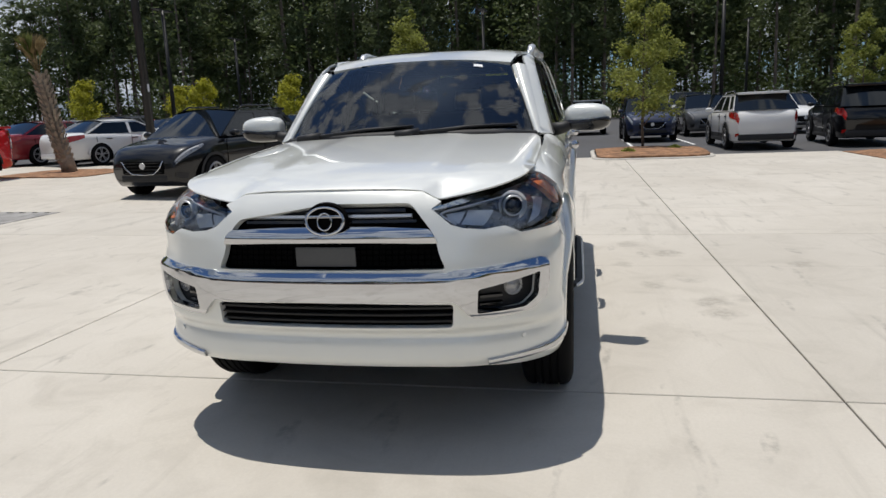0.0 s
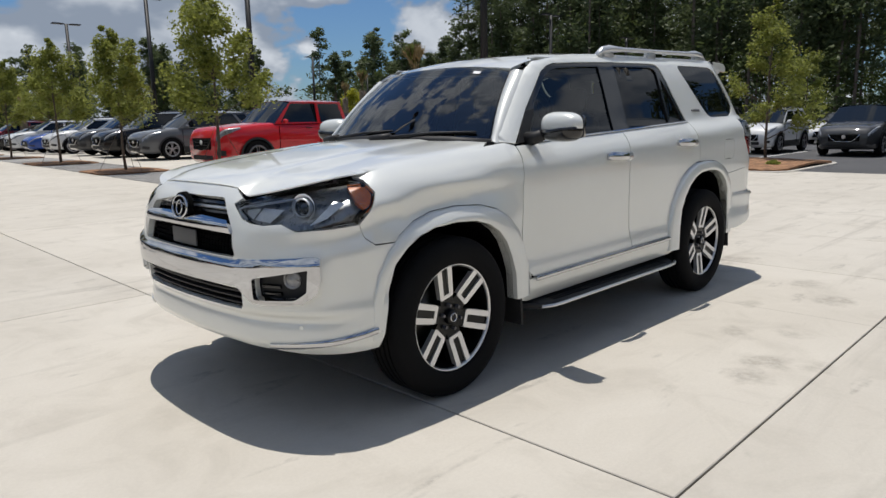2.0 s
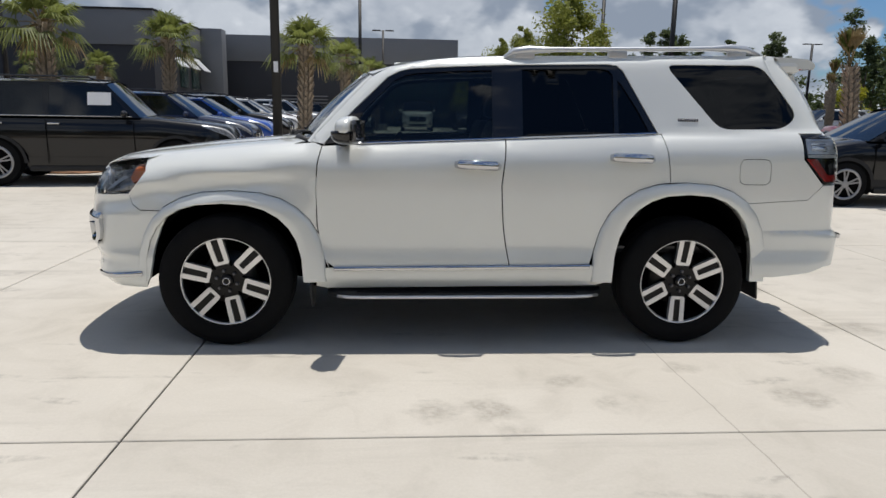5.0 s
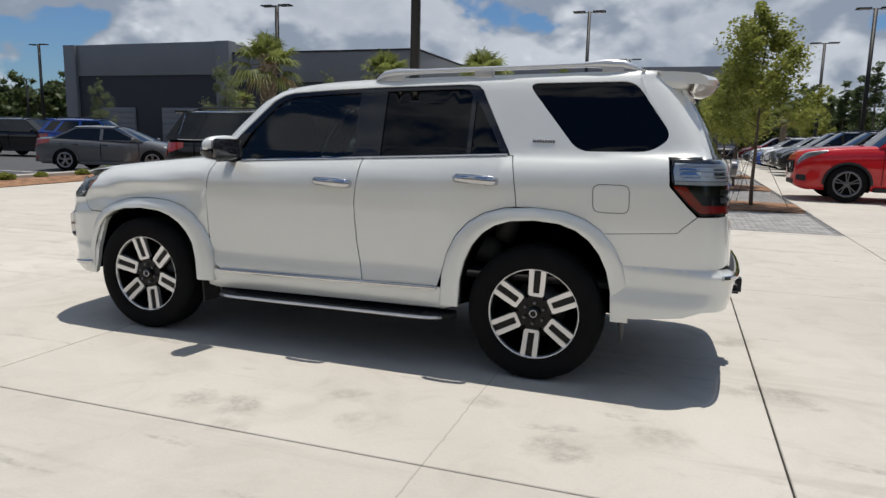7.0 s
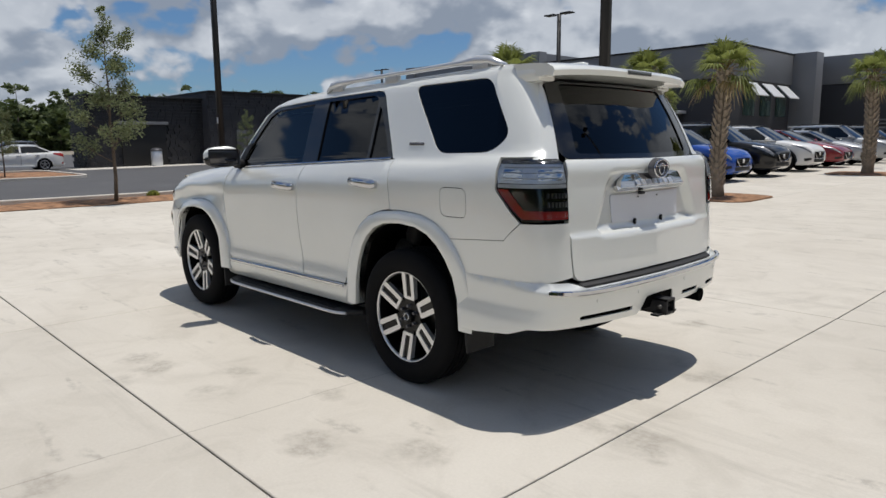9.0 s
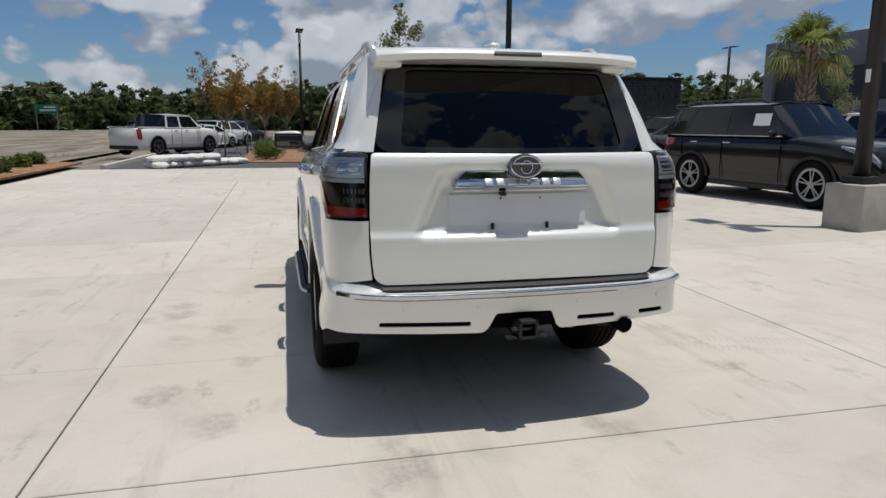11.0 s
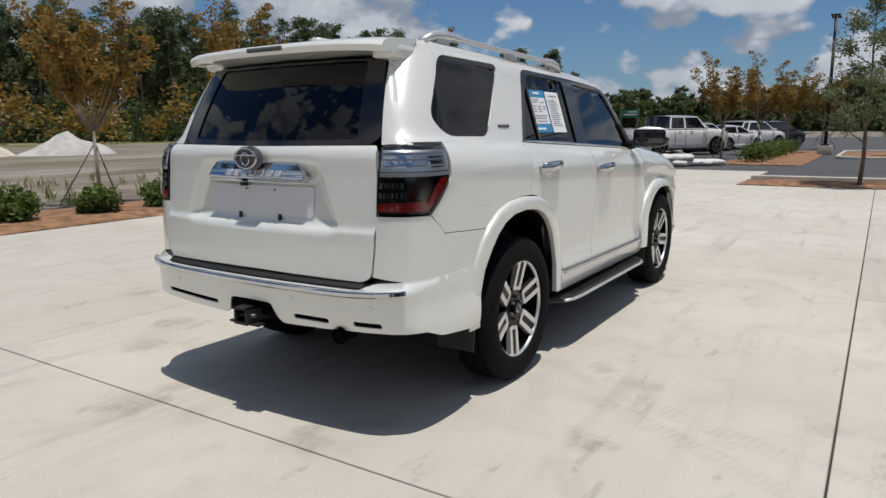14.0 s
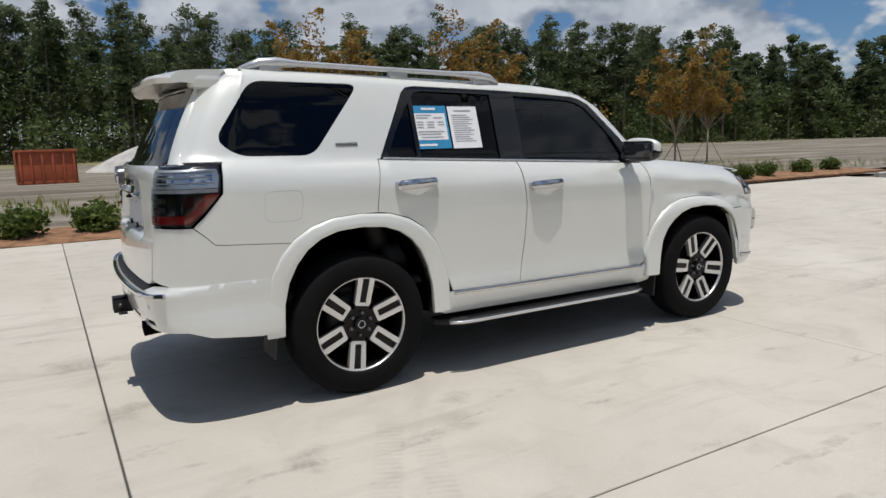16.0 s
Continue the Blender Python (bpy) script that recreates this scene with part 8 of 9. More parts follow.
def parked_car(kind, label):
    L, W, H, WB, R, (hn, hb), belt_z, (c0, c1, c2, c3), tail = SHAPES[kind]
    hl = L / 2
    car = thing(kind + ("_truck" if kind == "pickup" else "_car"), label, "pickup" if kind == "pickup" else "car", group="parked cars")
    fx, rx = WB / 2 + .02, -WB / 2 + .02
    paint0 = PAINTS["white"]
    zb = R * .62
    # body: stations along the length
    st = [hl, hl - .03, hl - .12, hl - .35, fx, c0 + .1, c0 - .2, 0, rx, c3 + .05, -hl + .25, -hl + .08, -hl]
    st = sorted(set(round(s, 3) for s in st), reverse=True)

    drop, run = (.34, .26) if kind in ("pickup", "large_suv") else (.30, .42)
    if kind == "pickup":
        crest = hermite([(-hl, tail), (c3 - .02, tail), (c3 + .1, belt_z), (c0 - .3, belt_z), (c0, hb), (hl - run, hn + .03), (hl, hn)])
    elif kind == "sedan":
        crest = hermite([(-hl, tail - .16), (-hl + .10, tail - .02), (c3, tail), (c0 - .3, belt_z), (c0, hb), (hl - run, hn), (hl, hn - .05)])
    else:
        crest = hermite([(-hl, tail - .20), (-hl + .08, tail - .04), (c3, max(tail, belt_z)), (c0 - .3, belt_z), (c0, hb), ((c0 + hl - run) / 2, (hb + hn) / 2 + .015), (hl - run, hn), (hl, hn - .04)])

    def top_z(x):
        t = min(max((x - hl + run) / run, 0.0), 1.0)
        return crest(x) - drop * (1 - math.sqrt(max(0.0, 1 - .96 * t * t)))

    def half(x):
        f = max(0.0, x - (hl - .80)) / .80
        r = max(0.0, -x - (hl - .60)) / .60
        return W * (1 - .27 * f ** 2.6 - .20 * r ** 2.6)

    def ring(x):
        """Half a cross-section, from the middle of the belly to the middle of the top."""
        w, tz = half(x), top_z(x)
        e = max(0.0, abs(x) - (hl - .25)) / .25
        lowz = zb + .12 * e ** 2
        up = tz - lowz
        return [(0, lowz), (w * .86, lowz), (w * .955, lowz + .06), (w * .965, lowz + up * .28), (w * .99, lowz + up * .48), (w, lowz + up * .66), (w * .985, lowz + up * .80),
                (w * .955, tz - .05), (w * .89, tz - .010), (w * .74, tz + .012), (0, tz + .038)]

    def skin(x, v):
        """A point of the body's left side, by length and place round the cross-section."""
        r = ring(x)
        k = min(int(v), len(r) - 2)
        t = v - k
        return Vector((x, r[k][0] * (1 - t) + r[k + 1][0] * t, r[k][1] * (1 - t) + r[k + 1][1] * t))

    def patch(nm, xa, xb, va, vb, mat, lift=.006, n=10, label=""):
        """A thin piece lying on the body on both sides; va and vb are its two edges at xa and at xb."""
        for s in (1, -1):
            b2 = bmesh.new()
            grid = []
            for a in range(n + 1):
                t = a / n
                x = xa + (xb - xa) * t
                v0, v1 = va[0] + (va[1] - va[0]) * t, vb[0] + (vb[1] - vb[0]) * t
                line_ = []
                for q in np.linspace(v0, v1, 7):
                    p = skin(x, q)
                    d = Vector((.5 * sstep(hl - .5, hl, abs(x)) * (1 if x > 0 else -1), 1, .35 * sstep(6, 8, q))).normalized()
                    line_.append(b2.verts.new((p.x + d.x * lift, s * (p.y + d.y * lift), p.z + d.z * lift)))
                grid.append(line_)
            for a, b in zip(grid, grid[1:]):
                for k in range(6):
                    b2.faces.new((a[k], a[k + 1], b[k + 1], b[k]) if s > 0 else (b[k], b[k + 1], a[k + 1], a[k]))
            bmesh.ops.recalc_face_normals(b2, faces=b2.faces)
            part(nm, b2, mat, car, label)
    bm = bmesh.new()
    rows = []
    fine = np.concatenate([hl - .9 * np.linspace(0, 1, 16) ** 1.7, np.linspace(hl - 1.05, -hl + .75, 24), np.linspace(-hl + .6, -hl, 9)])
    for x in fine:
        prof = ring(float(x))
        rows.append([bm.verts.new((x, y, z)) for y, z in prof] + [bm.verts.new((x, -y, z)) for y, z in prof[-2:0:-1]])
    n = len(rows[0])
    for a, b in zip(rows, rows[1:]):
        for k in range(n):
            bm.faces.new((a[k], a[(k + 1) % n], b[(k + 1) % n], b[k]))
    bm.faces.new(rows[0])
    bm.faces.new(rows[-1][::-1])
    bmesh.ops.recalc_face_normals(bm, faces=bm.faces)
    part("body", sharp(bm, 60), paint0, car)
    if kind in ("suv", "crossover", "large_suv"):
        patch("lower_cladding", fx - R - .10, rx + R + .10, (1.6, 1.6), (2.9, 2.9), BLACK_PLASTIC if kind != "large_suv" else paint0, .008, 12, "dark plastic along the sill")
    if kind == "pickup":
        part("load_bed", boxed(-hl + .12, -W * .80, tail - .10, c3 - .08, W * .80, tail + .045, .01), BLACK_AND_SHADE, car)
        for s in (1, -1):
            part("bed_rail", boxed(-hl + .05, s * W * .86 - .05, tail, c3, s * W * .86 + .05, tail + .06, .02), paint0, car)
    # cabin: glass house and roof
    zt = H - .07
    wi = W * .955
    wt_ = W * (.82 if kind in ("large_suv", "pickup") else .78)

    def cab(x, z):
        t = (z - belt_z) / (zt - belt_z)
        return wi + (wt_ - wi) * t

    def roof_z(x):
        return H - .10 + .10 * math.sin(math.pi * min(max((x - c2) / (c1 - c2), 0.02), 0.98)) ** .5
    gl = {}
    pts_f = [(c0, belt_z), (c1, zt)]
    pts_r = [(c3, max(belt_z, tail - .02)), (c2, zt)]

    def house(x, z):
        return Vector((x, cab(x, z), z))
    side = [(c0, belt_z - .01), (c1, zt), (c2, zt), (c3, pts_r[0][1])]
    for s in (1, -1):
        def su(a, z, s=s):
            return Vector((-a, s * (cab(-a, z)), z))
        def mk(poly, mat, nm, lift, holes=(), th=.012):
            b2 = panel([(-x, z) for x, z in poly], lambda a, z: Vector((-a, cab(-a, z), z)), [[(-x, z) for x, z in h] for h in holes], .25, th, lift=lift)
            return part(nm, b2 if s > 0 else mirror(b2), mat, car)
        xm = (c1 + c2) / 2 + .25 if kind != "pickup" else (c1 + c2) / 2
        lo = belt_z + .03
        hi = zt - .05

        def xf(z):
            return c0 + (c1 - c0) * (z - belt_z) / (zt - belt_z)

        def xr(z):
            return c3 + (c2 - c3) * (z - pts_r[0][1]) / (zt - pts_r[0][1])
        w1 = [(xf(lo) - .16, lo), (xf(hi) - .06, hi), (xm + .05, hi), (xm + .05, lo)]
        rear_end = xr(lo) + (.12 if kind in ("sedan", "pickup") else .75)
        w2 = [(xm - .05, lo), (xm - .05, hi), (min(xr(hi) + (.10 if kind in ("sedan", "pickup") else .62), xm - .3), hi), (rear_end, lo)]
        wins = [w1, w2]
        if kind not in ("sedan", "pickup"):
            wins.append([(rear_end - .12, lo + .03), (xr(hi) + .50, hi), (xr(hi) + .12, hi), (xr(lo) + .22, lo + .06)])
        mk(side, paint0, "cabin_side", 0.0, wins)
        for wv in wins:
            mk([p for p in wv], CAR_GLASS, "side_window", -.006, (), .004)
    # screens and roof
    def screen(nm, xa, za, xb, zb2, flip):
        b2 = bmesh.new()
        rows2 = []
        for t in np.linspace(0.0, 1.0, 5):
            x, z = xa + (xb - xa) * t, za + (zb2 - za) * t
            w = cab(x, z) - .01
            rows2.append([b2.verts.new((x + flip * (.10 * (1 - (y / w) ** 2)) * (1 - .6 * t), y, z + .03 * (1 - (y / w) ** 2) * t)) for y in np.linspace(-w, w, 9)])
        for a, b in zip(rows2, rows2[1:]):
            for k in range(8):
                b2.faces.new((a[k], a[k + 1], b[k + 1], b[k]))
        bmesh.ops.recalc_face_normals(b2, faces=b2.faces)
        return part(nm, b2, CAR_GLASS, car)
    screen("windscreen", c0, belt_z, c1, zt, 1)
    screen("rear_window", c3, pts_r[0][1], c2, zt, -1)
    b2 = bmesh.new()
    rows2 = []
    for x in np.linspace(c1 + .04, c2 - .06, 10):
        w = wt_ + .012
        rows2.append([b2.verts.new((x, y, zt + (H - zt) * (1 - abs(y / w) ** 3) * (.55 + .45 * math.sin(math.pi * min(max((x - c2 + .1) / (c1 - c2 + .2), 0), 1))))) for y in np.linspace(-w, w, 11)])
    for a, b in zip(rows2, rows2[1:]):
        for k in range(10):
            b2.faces.new((a[k], a[k + 1], b[k + 1], b[k]))
    bmesh.ops.recalc_face_normals(b2, faces=b2.faces)
    part("roof", b2, paint0, car)
    if kind == "large_suv":
        for s in (1, -1):
            ch = bmesh.new()
            add_tube(ch, [(c0 - .15, s * (wi + .004), belt_z + .012), (c3 + .35, s * (wi + .004), belt_z + .012), (c2 + .05, s * (cab(c2, zt - .04) + .004), zt - .04)], .010, 6)
            part("chrome_window_line", ch, CHROME, car)
    if kind in ("suv", "large_suv", "crossover"):
        for s in (1, -1):
            r = bmesh.new()
            add_tube(r, [(c1 - .1, s * (wt_ - .05), H - .04), (c1 - .3, s * (wt_ - .05), H + .03), (c2 + .4, s * (wt_ - .05), H + .03), (c2 + .2, s * (wt_ - .05), H - .04)], .018, 6)
            part("roof_rail", r, BLACK_GLOSS, car)
        sp = boxed(c2 - .25, -wt_ + .04, zt - .02, c2 + .05, wt_ - .04, zt + .05, .02)
        part("spoiler", sp, paint0, car)
    # wheels and arches
    for x in (fx, rx):
        for s in (1, -1):
            a = bmesh.new()
            w = half(x)
            outer, inner = [], []
            for k in range(15):
                t = math.pi * k / 14
                outer.append(a.verts.new((x + (R + .105) * math.cos(t), s * (w + .012), R + (R + .10) * math.sin(t) - .02)))
                inner.append(a.verts.new((x + (R + .05) * math.cos(t), s * (w + .016), R + (R + .045) * math.sin(t) - .02)))
            for k in range(14):
                a.faces.new((outer[k], outer[k + 1], inner[k + 1], inner[k]))
            bmesh.ops.recalc_face_normals(a, faces=a.faces)
            part("wheel_arch", a, BLACK_PLASTIC if kind != "sedan" else paint0, car)
            # flat near-black disc on the flank stands in for the shaded well
            d = bmesh.new()
            vs = [d.verts.new((x + (R + .06) * math.cos(t), s * (w + .004), R + (R + .05) * math.sin(t) - .02)) for t in np.linspace(-.35, math.pi + .35, 22)]
            d.faces.new(vs if s < 0 else vs[::-1])
            part("wheel_well", d, BLACK_AND_SHADE, car, smooth=False)
            wh = new("wheel")
            wh.parent = car
            wh.matrix_local = pose(x, s * (w - .085), R, 0, 0, 0 if s > 0 else 180)
            part("tyre", lathe([(R * .68, -.09), (R * .80, -.11), (R * .95, -.10), (R, -.07), (R, .07), (R * .95, .10), (R * .80, .112), (R * .68, .10)], 32), RUBBER, wh)
            rim = bmesh.new()
            add_lathe(rim, [(R * .70, .09), (R * .68, .108), (R * .62, .10), (R * .60, .03), (0, .03)], 30)
            part("rim", rim, RIM_BLACK, wh)
            sp_ = bmesh.new()
            for k in range(10):
                ang = 2 * math.pi * (k // 2) / 5 + (.16 if k % 2 else -.16)
                add_box(sp_, -.013, .070, R * .10, .013, .092, R * .64, m=Matrix.Rotation(ang, 4, "Y"))
            add_lathe(sp_, [(0, .105), (R * .16, .10), (R * .18, .07)], 16)
            add_lathe(sp_, [(R * .60, .10), (R * .66, .112), (R * .71, .105), (R * .70, .09)], 30)
            bmesh.ops.recalc_face_normals(sp_, faces=sp_.faces)
            part("spokes", sharp(sp_), LAMP_BEZEL if kind == "pickup" else ALLOY_GREY, wh, "multi-spoke wheel face")
    # nose and tail
    nose = hl
    gz_ = hn - .36 if kind != "sedan" else hn - .32
    gw = W * .50
    gh = .17 if kind in ("pickup", "large_suv") else .13
    part("grille", boxed(nose - .10, -gw, gz_ - gh, nose + .014, gw, gz_ + gh * .8, .03), BLACK_AND_SHADE, car, "dark grille")
    for k in range(4):
        z = gz_ - gh * .75 + gh * 1.3 * k / 3
        part("grille_bar", boxed(nose, -gw * .88, z - .006, nose + .020, gw * .88, z + .006, .004), BLACK_GLOSS, car)
    for s in (1, -1):
        b2 = bmesh.new()
        add_tube(b2, [(nose + .018, s * gw * .98, gz_ + gh * .80), (nose + .022, s * gw * .80, gz_ - gh * .2), (nose + .022, s * gw * .50, gz_ - gh * .95), (nose + .022, 0, gz_ - gh * 1.02)], .012, 6)
        part("grille_trim", b2, CHROME if kind != "pickup" else BLACK_GLOSS, car, "bright edge of the grille")
    bd = bmesh.new()
    bmesh.ops.create_cone(bd, cap_ends=True, segments=24, radius1=.06, radius2=.055, depth=.012)
    bmesh.ops.transform(bd, verts=bd.verts, matrix=Matrix.Translation((nose + .026, 0, gz_ + .02)) @ Matrix.Rotation(radians(90), 4, "Y"))
    part("nose_badge", sharp(bd, 40), SATIN_METAL, car)
    part("lower_intake", boxed(nose - .10, -W * .55, zb + .10, nose + .010, W * .55, zb + .22, .03), BLACK_PLASTIC, car)
    patch("headlamp", hl - .03, hl - .62, (5.6, 6.9), (7.0, 7.6), LAMP_SHELL, .006, 10, "swept-back headlamp")
    patch("light_strip", hl - .05, hl - .50, (6.5, 7.2), (6.8, 7.4), LAMP_MILK, .011, 10)
    patch("fog_bezel", hl - .02, hl - .22, (2.6, 2.7), (3.6, 3.4), BLACK_PLASTIC, .006, 6)
    if kind == "pickup":
        patch("tail_lamp", -hl + .02, -hl + .20, (4.0, 4.0), (7.0, 7.0), RED_PLASTIC, .006, 4, "red tail lamp")
    else:
        patch("tail_lamp", -hl + .005, -hl + .55, (5.0, 6.2), (6.9, 7.0), RED_PLASTIC, .008, 10, "red tail lamp")
        patch("rear_reflector", -hl + .01, -hl + .14, (2.3, 2.3), (2.8, 2.8), RED_PLASTIC, .006, 4)
    for s in (1, -1):
        m = bmesh.new()
        bmesh.ops.create_uvsphere(m, u_segments=14, v_segments=8, radius=1)
        bmesh.ops.transform(m, verts=m.verts, matrix=Matrix.Translation((c0 - .25, s * (W + .10), belt_z + .06)) @ Matrix.Diagonal((.06, .11, .065, 1)))
        part("door_mirror", m, paint0, car)
        for x in ((c1 + c2) / 2 + .38, (c1 + c2) / 2 - (.55 if kind != "pickup" else .35)):
            part("door_handle", boxed(x - .10, s * (W + .002) - .012, belt_z - .14, x + .10, s * (W + .002) + .012, belt_z - .11, .008), CHROME if kind == "large_suv" else BLACK_GLOSS, car)
        part("sill", boxed(rx + R + .12, s * W * .94 - .05, zb - .01, fx - R - .12, s * W * .94 + .05, zb + .09, .02), BLACK_PLASTIC if kind != "sedan" else paint0, car)
        for x in ((c1 + c2) / 2 + .25 if kind != "pickup" else (c1 + c2) / 2, c0 - .12, rear_cut(kind, c3)):
            part("door_gap", boxed(x - .004, s * (W + .001) - .012, zb + .14, x + .004, s * (W + .001) + .003, belt_z - .05), BLACK_AND_SHADE, car)
    part("rear_bumper", boxed(-hl - .02, -W * .80, zb + .05, -hl + .12, W * .80, zb + .22, .03), BLACK_PLASTIC if kind != "sedan" else paint0, car)
    return car


def rear_cut(kind, c3):
    return c3 + (.75 if kind not in ("sedan", "pickup") else .35)


PROTO = {}


def park(kind, colour, x, y, heading, label):
    """A parked car at a place, nose towards heading (degrees from +x)."""
    if kind not in PROTO:
        c = parked_car(kind, label)
        PROTO[kind] = c
    else:
        c = copy_thing(PROTO[kind], pose(0, 0, 0))
    c.matrix_world = gpose(x, y, heading, 0.0)
    if kind == "large_suv":
        c.scale = (0.95, 0.95, 0.95)
    c["label"] = label
    for o in c.children:
        if o.type == "MESH" and o.data.materials[0] is not None and o.data.materials[0].name.endswith("car_paint"):
            o.material_slots[0].link = "OBJECT"
            o.material_slots[0].material = PAINTS[colour]
    return c


# the row east of the lane, noses to the west
big = park("large_suv", "black", 5.9, -8.35, 188, "large black SUV with chrome window line on concrete")
for x0, x1 in ((.05, .45),):
    sh_ = panel([(-x1, 1.45), (-x0, 1.45), (-x0, 1.68), (-x1, 1.68)], lambda a, z: Vector((-a, 1.0 * .955 + (1.0 * .82 - .955) * (z - 1.24) / (1.85 - 1.24), z)), (), .2, .001, lift=.004)
    part("window_sheet", mirror(sh_), PAPER, big, "white price sheet in the window")
for kind, col, y, x, lab in (("suv", "navy", -13.3, 6.3, "dark navy SUV with a price sheet on concrete"), ("crossover", "blue", -16.2, 6.2, "bright blue crossover parked on concrete"), ("suv", "black", -19.0, 6.3, "black SUV parked in a row"),
                          ("crossover", "white", -22.3, 6.2, "white crossover parked in a row"), ("sedan", "dark red", -25.4, 6.4, "dark red sedan parked in a row"), ("sedan", "silver", -28.4, 6.4, "silver sedan parked in a row"),
                          ("suv", "silver", -31.4, 6.3, "silver SUV parked in a row"), ("suv", "grey", -36.0, 6.3, "grey SUV parked near the showroom"), ("suv", "dark grey", -44.0, 6.0, "dark grey SUV near the showroom")):
    park(kind, col, x, y, 180, lab)
# the row west of the pavers, noses to the east
park("pickup", "red", -7.6, -14.1, 0, "bright red crew-cab pickup truck on concrete")
for kind, col, y, x, lab in (("suv", "grey", -21.6, -8.2, "grey SUV parked in a row"), ("suv", "black", -24.6, -8.0, "black SUV parked in a row"), ("suv", "dark grey", -27.6, -8.1, "dark grey SUV parked in a row"), ("crossover", "white", -31.5, -8.0, "white crossover parked in a row"),
                          ("sedan", "blue", -34.5, -8.1, "blue sedan parked in a row"), ("crossover", "white", -38.0, -8.0, "white crossover parked in a row"), ("sedan", "black", -41.2, -8.1, "black sedan parked in a row"), ("suv", "dark red", -45.0, -8.1, "dark red SUV parked in a row")):
    park(kind, col, x, y, 0, lab)
park("pickup", "white", -0.9, -41.5, 90, "white pickup truck standing in the lane")
park("suv", "black", -4.6, -44.5, 90, "black SUV standing by the showroom")
# the black crossover beside the white off-roader, and cars behind it
park("crossover", "black", -8.25, -6.35, -6, "black crossover facing the lane on concrete")
for kind, col, x, y, h, lab in (("sedan", "dark red", -16.5, -17.0, 165, "dark red sedan on the car park"), ("sedan", "white", -16.2, -14.3, 160, "white sedan on the car park"), ("sedan", "white", -17.5, -11.6, 160, "white sedan on the car park"), ("sedan", "silver", -20.0, -9.6, 0, "silver sedan on the car park"),
                             ("sedan", "white", -25, -18, 0, "white sedan in a far row"), ("crossover", "grey", -25, -21, 0, "grey crossover in a far row"), ("sedan", "silver", -25, -24, 0, "silver sedan in a far row"), ("crossover", "black", -26, -14.6, 0, "black crossover in a far row"),
                             ("sedan", "white", -34, -17, 0, "white sedan in a far row"), ("suv", "silver", -34, -20, 0, "silver SUV in a far row"), ("crossover", "red", -33, -26, 0, "red crossover in a far row"), ("suv", "black", -34, -13, 0, "black SUV in a far row"), ("sedan", "grey", -34, -29, 0, "grey sedan in a far row"),
                             ("suv", "white", -22, -30, 0, "white SUV in a far row"), ("sedan", "black", -22, -34, 0, "black sedan in a far row"), ("suv", "silver", -22, -38, 0, "silver SUV in a far row")):
    park(kind, col, x, y, h, lab)
# the west car park
for kind, col, x, y, h, lab in (("suv", "dark grey", -23.4, -9.0, 0, "dark grey SUV facing the forecourt"), ("crossover", "white", -23.4, -6.4, 0, "white crossover facing the forecourt"), ("suv", "dark grey", -23.6, -3.3, 0, "dark grey SUV facing the forecourt"), ("suv", "grey", -23.4, -0.45, 0, "grey SUV facing the forecourt"),
                             ("suv", "navy", -23.5, 3.6, 0, "deep navy blue SUV facing the forecourt"), ("suv", "grey", -26.6, 6.2, 0, "grey SUV facing the forecourt"), ("suv", "silver", -32.0, 1.4, 180, "silver SUV in the second row"), ("pickup", "white", -33.0, 6.4, 0, "white pickup in the second row"), ("suv", "black", -33.0, 9.0, 0, "black SUV in the second row"),
                             ("crossover", "white", -17.6, 6.0, 180, "white crossover with its tail to the forecourt"), ("suv", "black", -17.8, 9.0, 174, "black SUV with its tail to the forecourt"), ("crossover", "white", -26.4, 9.6, 0, "white crossover facing the forecourt"),
                             ("suv", "dark grey", -33, -2.0, 0, "dark grey SUV in the second row"), ("sedan", "white", -33, -6.5, 0, "white sedan in the second row"), ("suv", "black", -33, -10, 0, "black SUV in the second row"), ("sedan", "silver", -22.5, -12.2, 0, "silver sedan facing the forecourt")):
    park(kind, col, x, y, h, lab)
# the east car park
for kind, col, x, y, h, lab in (("sedan", "grey", 15.3, -13.2, 200, "grey sedan on the asphalt car park"), ("suv", "blue", 21.5, -18.5, 200, "blue SUV on the asphalt car park"), ("suv", "black", 26, -19, 190, "black SUV on the asphalt car park"), ("suv", "white", 12.0, -17.6, 200, "white SUV behind the row"), ("sedan", "white", 39.5, -5.2, 90, "white sedan beyond the island"),
                             ("sedan", "black", 56, -6.5, 90, "black sedan far on the car park"), ("suv", "dark grey", 60, -9, 90, "dark grey SUV far on the car park"), ("suv", "black", 64, -6.5, 90, "black SUV far on the car park"), ("sedan", "grey", 68, -9, 90, "grey sedan far on the car park"), ("suv", "blue", 72, -7, 90, "blue SUV far on the car park")):
    park(kind, col, x, y, h, lab)
# by the field
park("pickup", "white", 30.4, 6.3, -33, "white pickup truck by a row of sacks")
for kind, col, x, y, h, lab in (("crossover", "white", 36.0, 6.3, -30, "white crossover parked behind the pickup"), ("sedan", "white", 39.5, 5.4, -30, "white sedan parked behind the pickup"), ("suv", "white", 43, 4.6, -30, "white SUV parked behind the pickup"), ("suv", "black", 47, 3.8, -30, "black SUV parked far off"), ("sedan", "grey", 70, 14, 0, "grey sedan far off by the road"), ("suv", "black", 74, 15.5, 0, "black SUV far off by the road")):
    park(kind, col, x, y, h, lab)

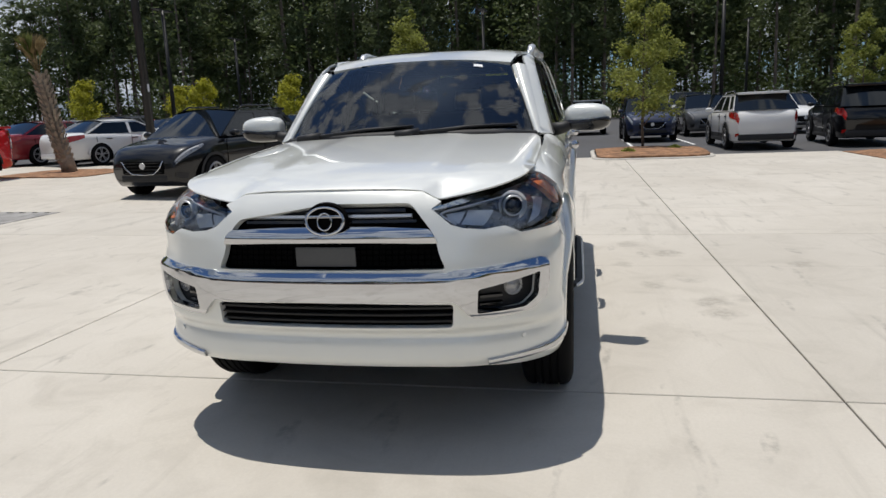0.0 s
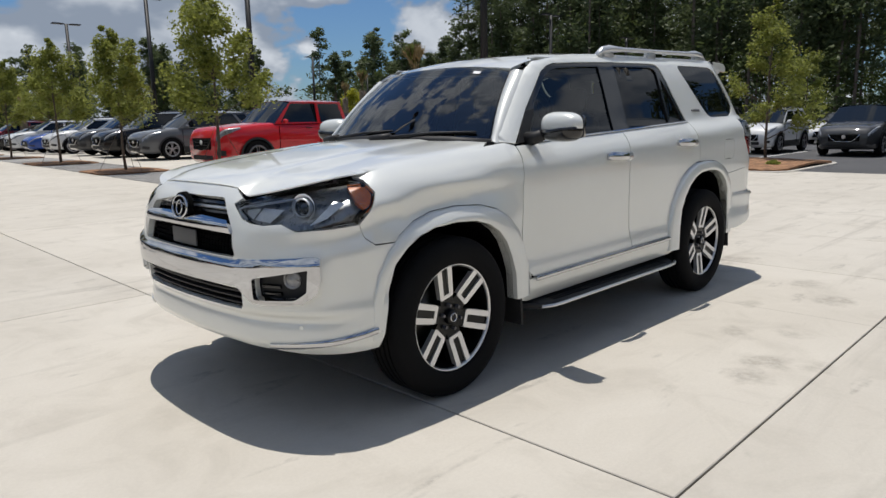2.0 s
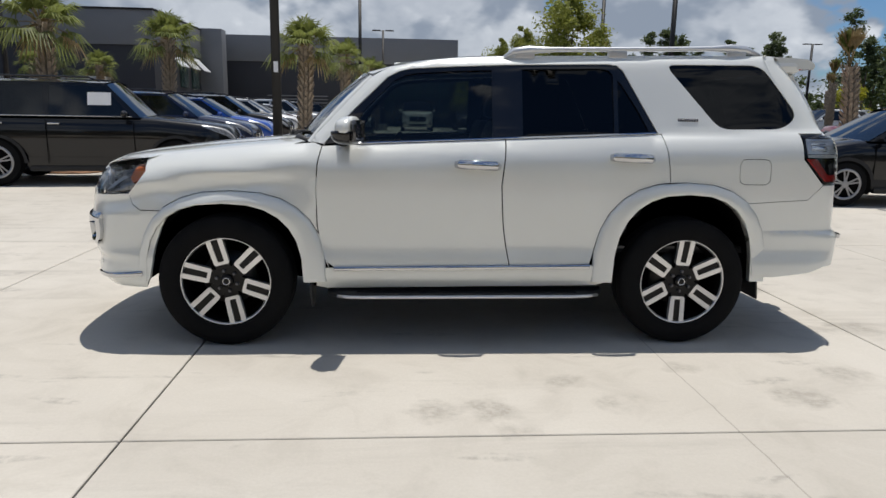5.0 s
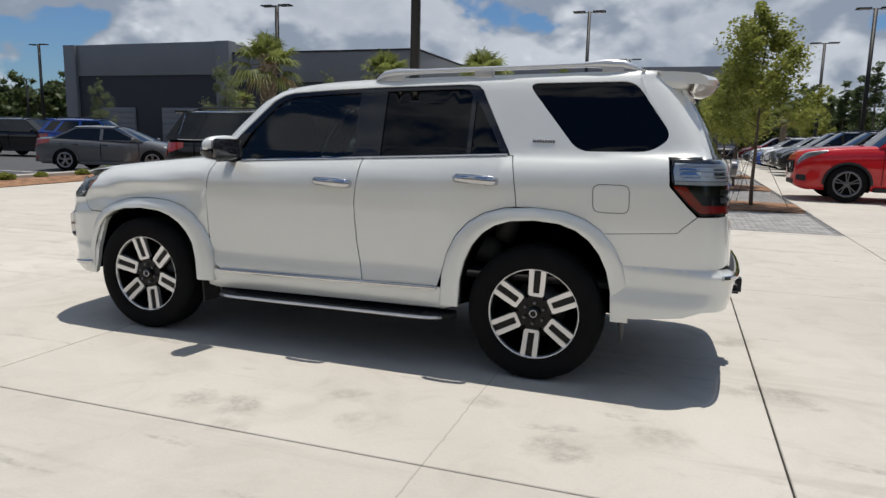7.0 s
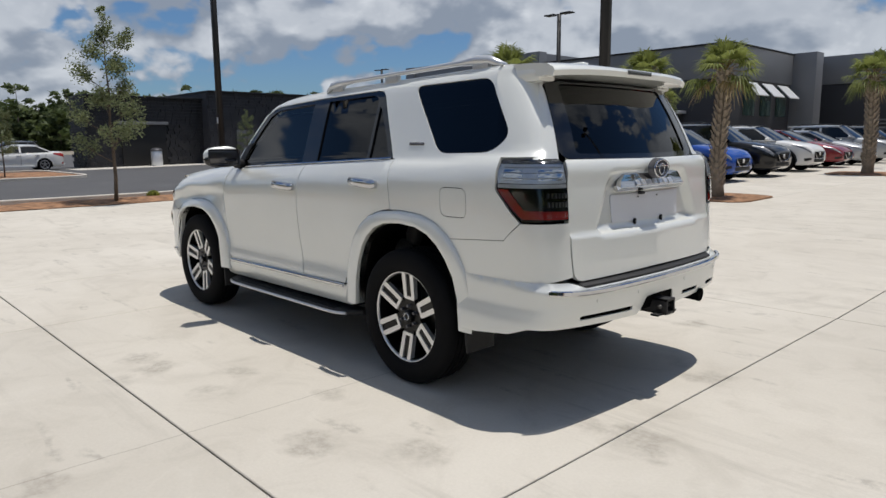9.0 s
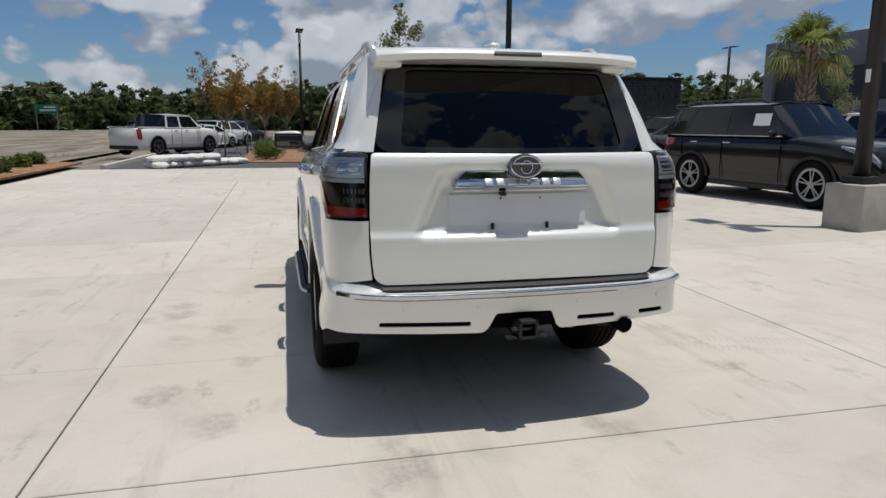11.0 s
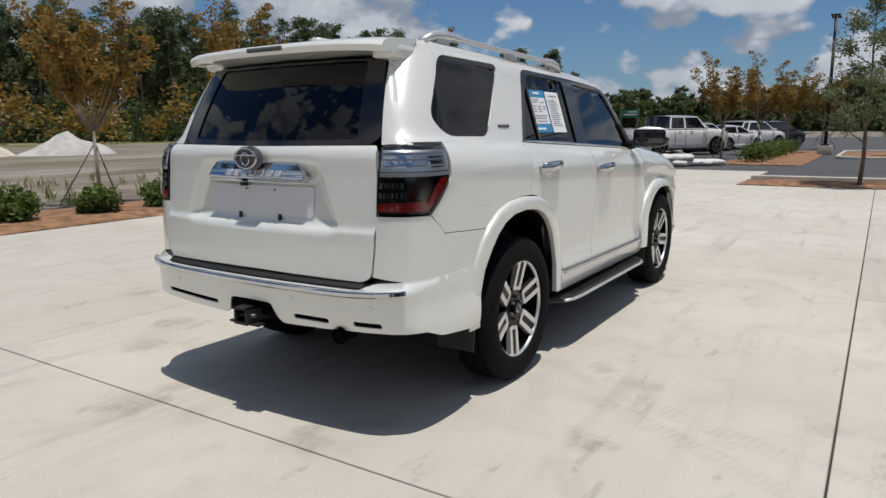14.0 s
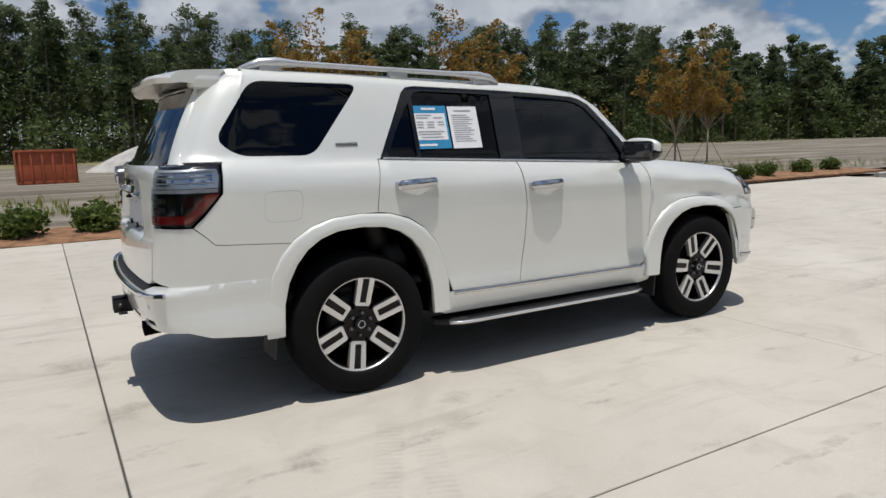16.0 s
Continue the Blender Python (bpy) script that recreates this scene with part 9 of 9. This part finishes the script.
# pavement of concrete slabs, with sawn joints
pavement = tagged(new("pavement"), "pale concrete slabs with dark joints and scuffs", "pavement", "", "structure")
GX = [-14.35, -12.9, -8.75, -4.62, -2.67, 1.56, 3.45, 7.7, 12.7]
GY = [7.45, 2.13, -2.44, -7.1, -11.7, -16.3, -20.9, -25.5, -30.1, -34.7, -39.3, -43.9, -48.5, -53.1]


def slab(x0, y0, x1, y1, parent, gap=0.005, z=0.0, t=0.04, mat=None, name="slab"):
    bm = bmesh.new()
    c = Vector(((x0 + x1) / 2, (y0 + y1) / 2, 0))
    top = []
    for k, (x, y) in enumerate(((x0 + gap, y0 + gap), (x1 - gap, y0 + gap), (x1 - gap, y1 - gap), (x0 + gap, y1 - gap))):
        top.append((x, y))
    ins = shrink(top, 0.004)
    v0 = [bm.verts.new((x, y, slope(x, y) + z)) for x, y in ins]
    v1 = [bm.verts.new((x, y, slope(x, y) + z - 0.004)) for x, y in top]
    v2 = [bm.verts.new((x, y, slope(x, y) + z - t)) for x, y in top]
    bm.faces.new(v0)
    for i in range(4):
        bm.faces.new((v0[i - 1], v0[i], v1[i], v1[i - 1])[::-1])
        bm.faces.new((v1[i - 1], v1[i], v2[i], v2[i - 1])[::-1])
    bmesh.ops.recalc_face_normals(bm, faces=bm.faces)
    return part(name, bm, mat or CONCRETE, parent, smooth=False)


for i in range(len(GX) - 1):
    for j in range(len(GY) - 1):
        if i == 3 and j >= 3:
            continue
        slab(GX[i], GY[j + 1], GX[i + 1], GY[j], pavement)
for x0, x1 in ((12.7, 15.5), (15.5, 18.3)):
    for y0, y1 in ((0.38, 3.8), (3.8, 7.45)):
        slab(x0, y0, x1, y1, pavement)
pav = tagged(new("pavement_strip"), "grey brick pavers in a long strip between the lanes", "pavement", "", "structure")
far_bm = bmesh.new()
count = 0
for r in range(150):
    y = -7.12 - r * 0.115
    for c in range(9):
        x = -4.60 + c * 0.213 + (0.1065 if r % 2 else 0)
        x1 = min(x + 0.207, -2.69)
        if r < 33:
            slab(x, y - 0.110, x1, y, pav, 0.0, 0.004, 0.03, PAVER, "paver")
        elif r < 150:
            add_box(far_bm, x, y - 0.110, slope(x, y) - 0.03, x1, y, slope(x, y) + 0.004)
tagged(part("paver_field", far_bm, PAVER, pav, smooth=False), kind="stuff")
sheet("paver_far", rect(-4.60, -53, -2.69, -24.4), PAVER, 0.0, "grey pavers farther off", "pavement", 3)
